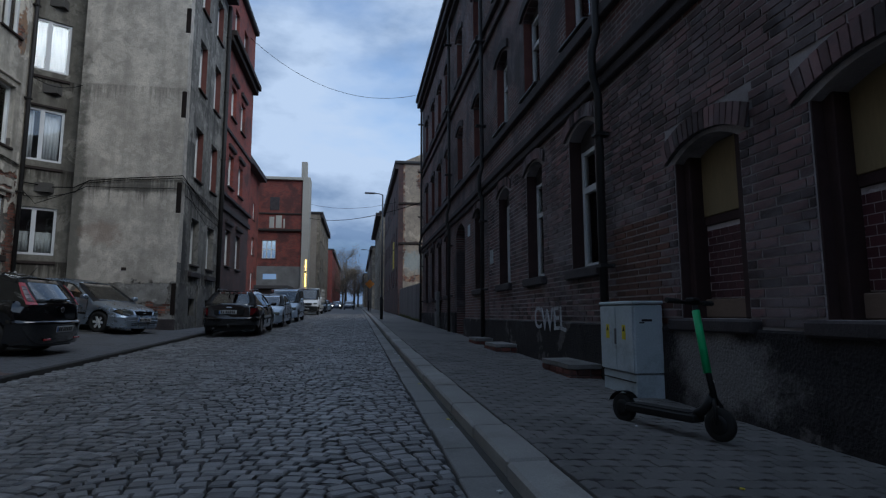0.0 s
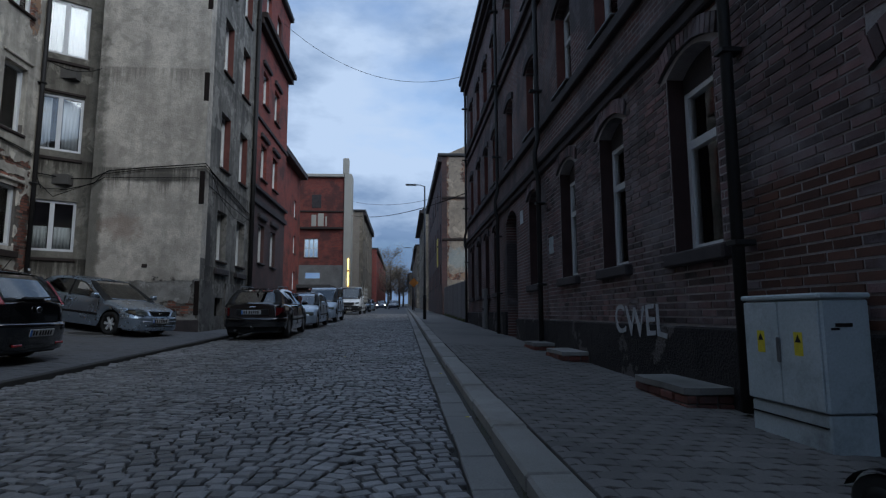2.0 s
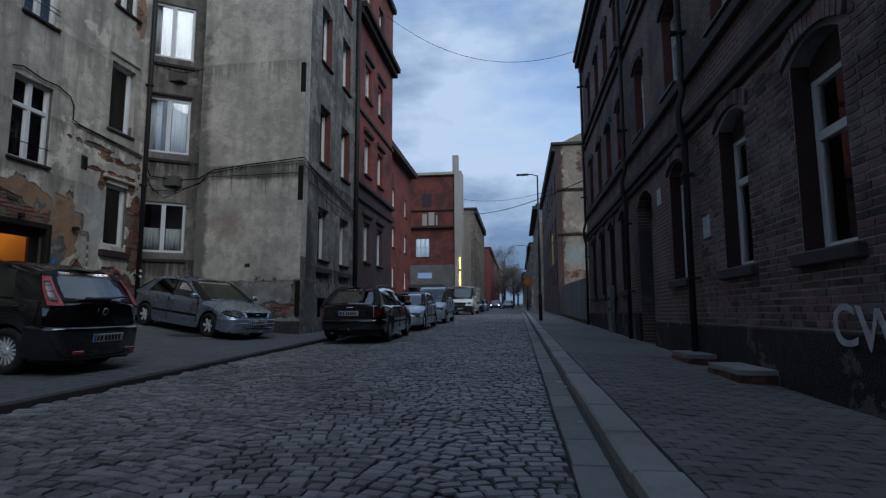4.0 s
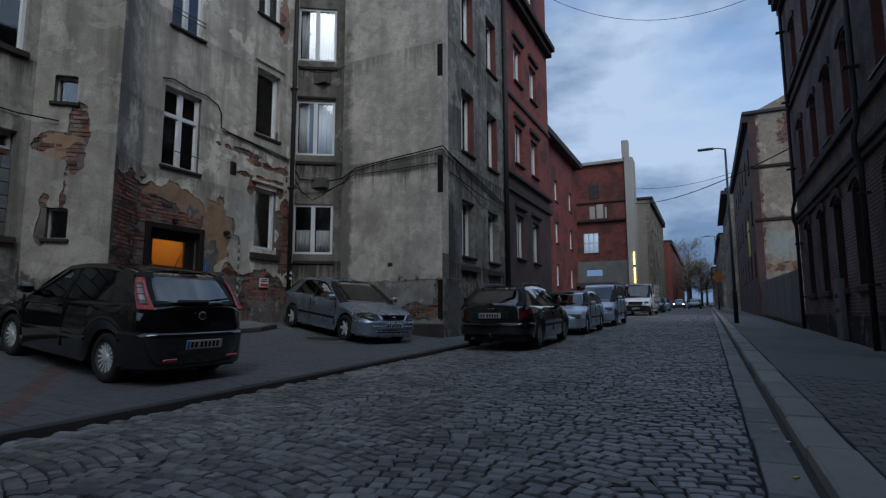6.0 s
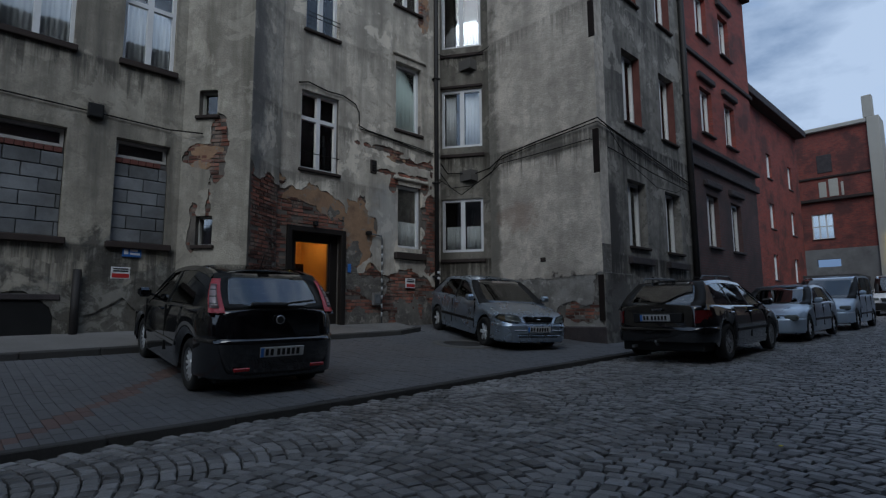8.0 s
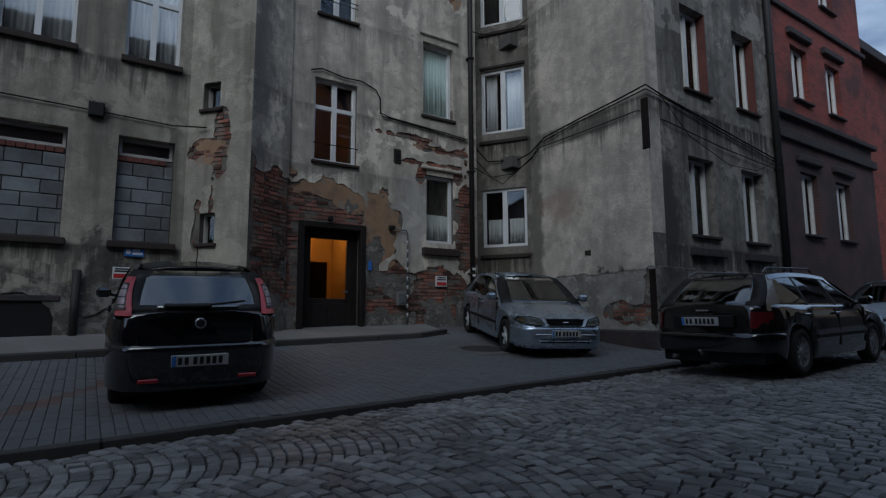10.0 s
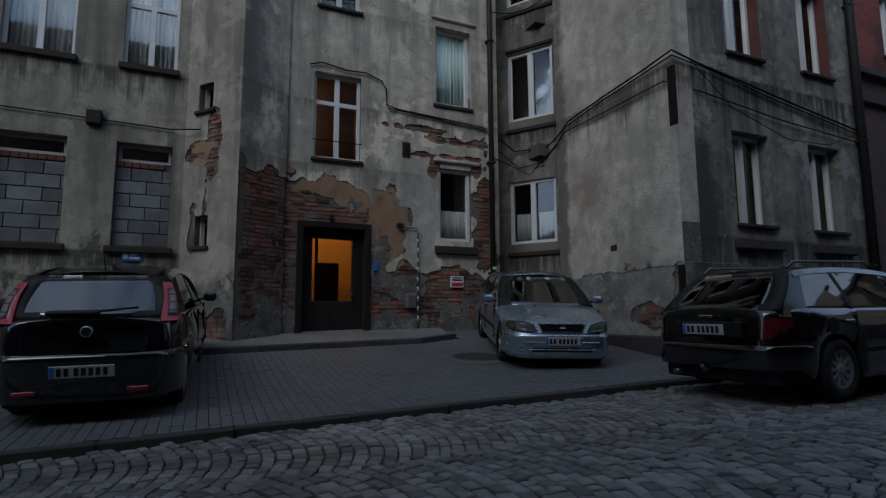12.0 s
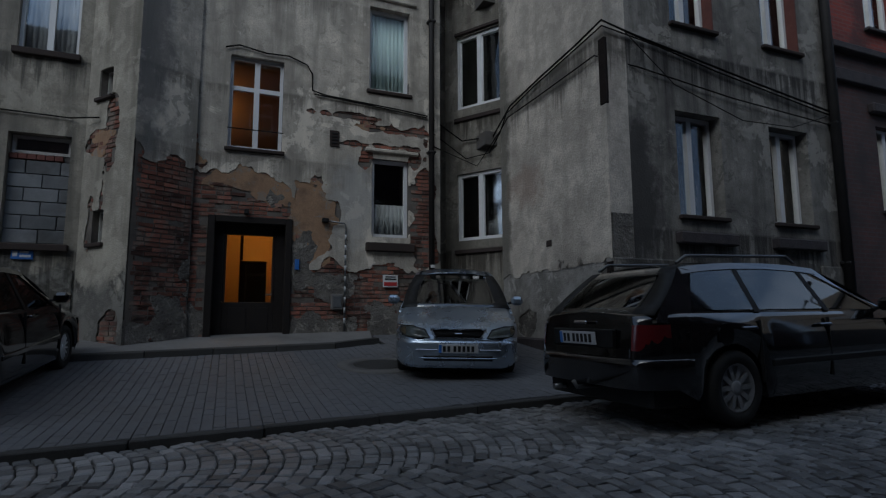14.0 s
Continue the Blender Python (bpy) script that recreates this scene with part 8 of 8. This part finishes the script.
def bare_tree(x, y, h, seed):
    t = thing("tree", "nearly bare tree at the end of the street", "tree", group="street trees")
    rt = random.Random(seed)
    z0 = road_z(y) - 0.1
    tube("trunk", [(x, y, z0), (x + 0.1, y, z0 + h * 0.25), (x, y, z0 + h * 0.5), (x + 0.15, y, z0 + h * 0.85)], [0.3, 0.24, 0.17, 0.05], M_BARK, t, segs=8)
    vs, fs = [], []
    limbs = []
    for k in range(44):
        a, f = rt.uniform(0, 6.28), rt.uniform(0.22, 0.85)
        ln = h * rt.uniform(0.2, 0.38) * (1.15 - f * 0.6)
        p0 = Vector((x + 0.05, y, z0 + h * f))
        p1 = p0 + Vector((math.cos(a) * ln, math.sin(a) * ln, ln * rt.uniform(0.35, 0.9)))
        limbs.append((p0, p1))
        pm = p0.lerp(p1, 0.5) + Vector((0, 0, -0.12 * ln))
        tube("limb", [p0, pm, p1], [0.09 * (1.1 - f), 0.06 * (1.1 - f), 0.015], M_BARK, t, segs=5)
    for p0, p1 in limbs:
        for q in range(190):
            c = p0.lerp(p1, rt.uniform(0.25, 1.12)) + Vector((rt.gauss(0, 0.4), rt.gauss(0, 0.4), rt.gauss(0, 0.4)))
            d = Vector((rt.gauss(0, 1), rt.gauss(0, 1), rt.gauss(0.5, 1))).normalized() * rt.uniform(0.15, 0.4)
            w = d.cross(Vector((rt.gauss(0, 1), rt.gauss(0, 1), rt.gauss(0, 1)))).normalized() * 0.028
            i = len(vs)
            vs += [c - w, c + w, c + d]
            fs.append((i, i + 1, i + 2))
    raw("crown", vs, fs, M_LEAF, t)


bare_tree(-2.4, 112.0, 12.0, 3)
bare_tree(0.2, 160.0, 11.0, 13)
bare_tree(-6.5, 170.0, 14.0, 14)
bare_tree(-0.8, 135.0, 10.0, 5)
bare_tree(-4.0, 152.0, 12.0, 8)

# tufts along the kerb foot and the fence
rt = random.Random(11)
vs, fs = [], []
for k in range(1500):
    if k < 900:
        x, y = 0.855 + rt.gauss(0, 0.012), rt.uniform(1.0, 26.0)
        z, h = road_z(y), rt.uniform(0.008, 0.028)
        if math.sin(y * 3.1) + math.sin(y * 1.3) < 0.4:
            continue
    else:
        x, y = 3.25 + rt.gauss(0, 0.06), rt.uniform(28.3, 42.0)
        z, h = walk_z(x, y), rt.uniform(0.05, 0.22)
    a = rt.uniform(0, 6.28)
    w = 0.006 if k < 900 else 0.015
    i = len(vs)
    vs += [(x - w * math.cos(a), y - w * math.sin(a), z - 0.01), (x + w * math.cos(a), y + w * math.sin(a), z - 0.01), (x + rt.gauss(0, h * 0.4), y + rt.gauss(0, h * 0.4), z + h)]
    fs.append((i, i + 1, i + 2))
tagged(raw("weeds", vs, fs, M_MOSS), "dry weeds and moss along the kerb and the fence", "weeds", kind="stuff")
for k in range(14):
    y = rt.uniform(2.5, 13)
    lt = part("litter", boxes([((0, 0, 0), (rt.uniform(0.02, 0.05), rt.uniform(0.015, 0.03), 0.006))], 0.001), M_WHITE if k % 3 else M_YELLOW, None)
    lt.matrix_world = pose(0.8 + rt.uniform(-0.06, 0.03) if k % 4 else rt.uniform(-3.5, 2.2), y, road_z(y) + (0.01 if k % 4 else 0.012), 0, 0, rt.uniform(0, 180))
    tagged(lt, "scrap of paper litter lying in the gutter", "litter", group="litter")
    if lt.location.x > 1.17:
        lt.location.z = walk_z(lt.location.x, y) + 0.004

# ---- single setts and bricks nearest to the way ----
rnd = random.Random(9)
for sett in near_setts:
    cx, cy, hw_s, hd_s, turn_s = sett
    raw("sett", sett_verts(*sett, road_z(cy), rnd), SETT_FACES, M_COBBLE_ONE, paving)


def brick_courses(y0, y1, z0, z1, holes, skip_rows=()):
    """Bricks (y, z, length) of a running bond that keep clear of the holes."""
    out = []
    r = 0
    z = z0
    while z + 0.07 < z1:
        y = y0 - (0.065 if r % 2 else 0.0)
        while y < y1:
            ln = 0.255
            a, b = max(y, y0), min(y + ln, y1)
            for h0, h1, g0, g1 in holes:
                if z + 0.07 > g0 and z < g1:
                    if a < h0 < b:
                        b = h0
                    elif a < h1 < b:
                        a = h1
                    elif h0 <= a and b <= h1:
                        b = a
            if b - a > 0.05:
                out.append((a, b, z))
            y += ln
        z += 0.082
        r += 1
    return out


holes = [(o[0] - S0 - 0.003, o[1] - S0 + 0.003, o[2] - 0.14, o[3] - 0.1) for o in low if -3 < o[0] - S0 < 13]
holes += [(o[0] - S0 - 0.15, o[1] - S0 + 0.15, o[3] - 0.16, o[3] + 0.2) for o in low if -3 < o[0] - S0 < 13]
bricks = brick_courses(-1.0, 13.6, 0.88, 4.1, holes)
unit = bpy.data.meshes.new("brick")
bm = boxes([((-0.01, -0.5, 0.0), (0.009, 0.5, 1.0))], 0)
bm.to_mesh(unit)
bm.free()
unit.materials.append(M_BRICK_PIECE)
single = 0
vsb, fsb, vso, fso = [], [], [], []
for a, b, z in bricks:
    out = random.uniform(-0.005, 0.005)
    is_orange = 5.35 < a < 6.6 and z < 2.05
    if 2.9 < a < 5.3 and z < 2.9 and single < 290 and not is_orange:
        m_ = Matrix.Translation((RX + out, (a + b) / 2, z + 0.005)) @ Matrix.Diagonal((-1, b - a - 0.018, 0.066, 1))
        ob = new("brick", unit)
        ob.parent = wall_low
        ob.matrix_local = m_
        single += 1
    else:
        V, F_ = (vso, fso) if is_orange else (vsb, fsb)
        i = len(V)
        x0, x1 = RX + 0.01, RX - 0.009 + out
        ya, yb, za, zb = a + 0.008, b - 0.008, z + 0.006, z + 0.072
        V += [(x0, ya, za), (x0, yb, za), (x0, yb, zb), (x0, ya, zb), (x1, ya + 0.003, za + 0.003), (x1, yb - 0.003, za + 0.003), (x1, yb - 0.003, zb - 0.003), (x1, ya + 0.003, zb - 0.003)]
        F_ += [(i + 4, i + 7, i + 6, i + 5), (i, i + 4, i + 5, i + 1), (i + 1, i + 5, i + 6, i + 2), (i + 2, i + 6, i + 7, i + 3), (i + 3, i + 7, i + 4, i)]
tagged(raw("bricks", vsb, fsb, M_BRICK_ISLE, wall_low), kind="stuff")
tagged(raw("repair_bricks", vso, fso, M_BRICK_ORANGE, wall_low), kind="stuff")
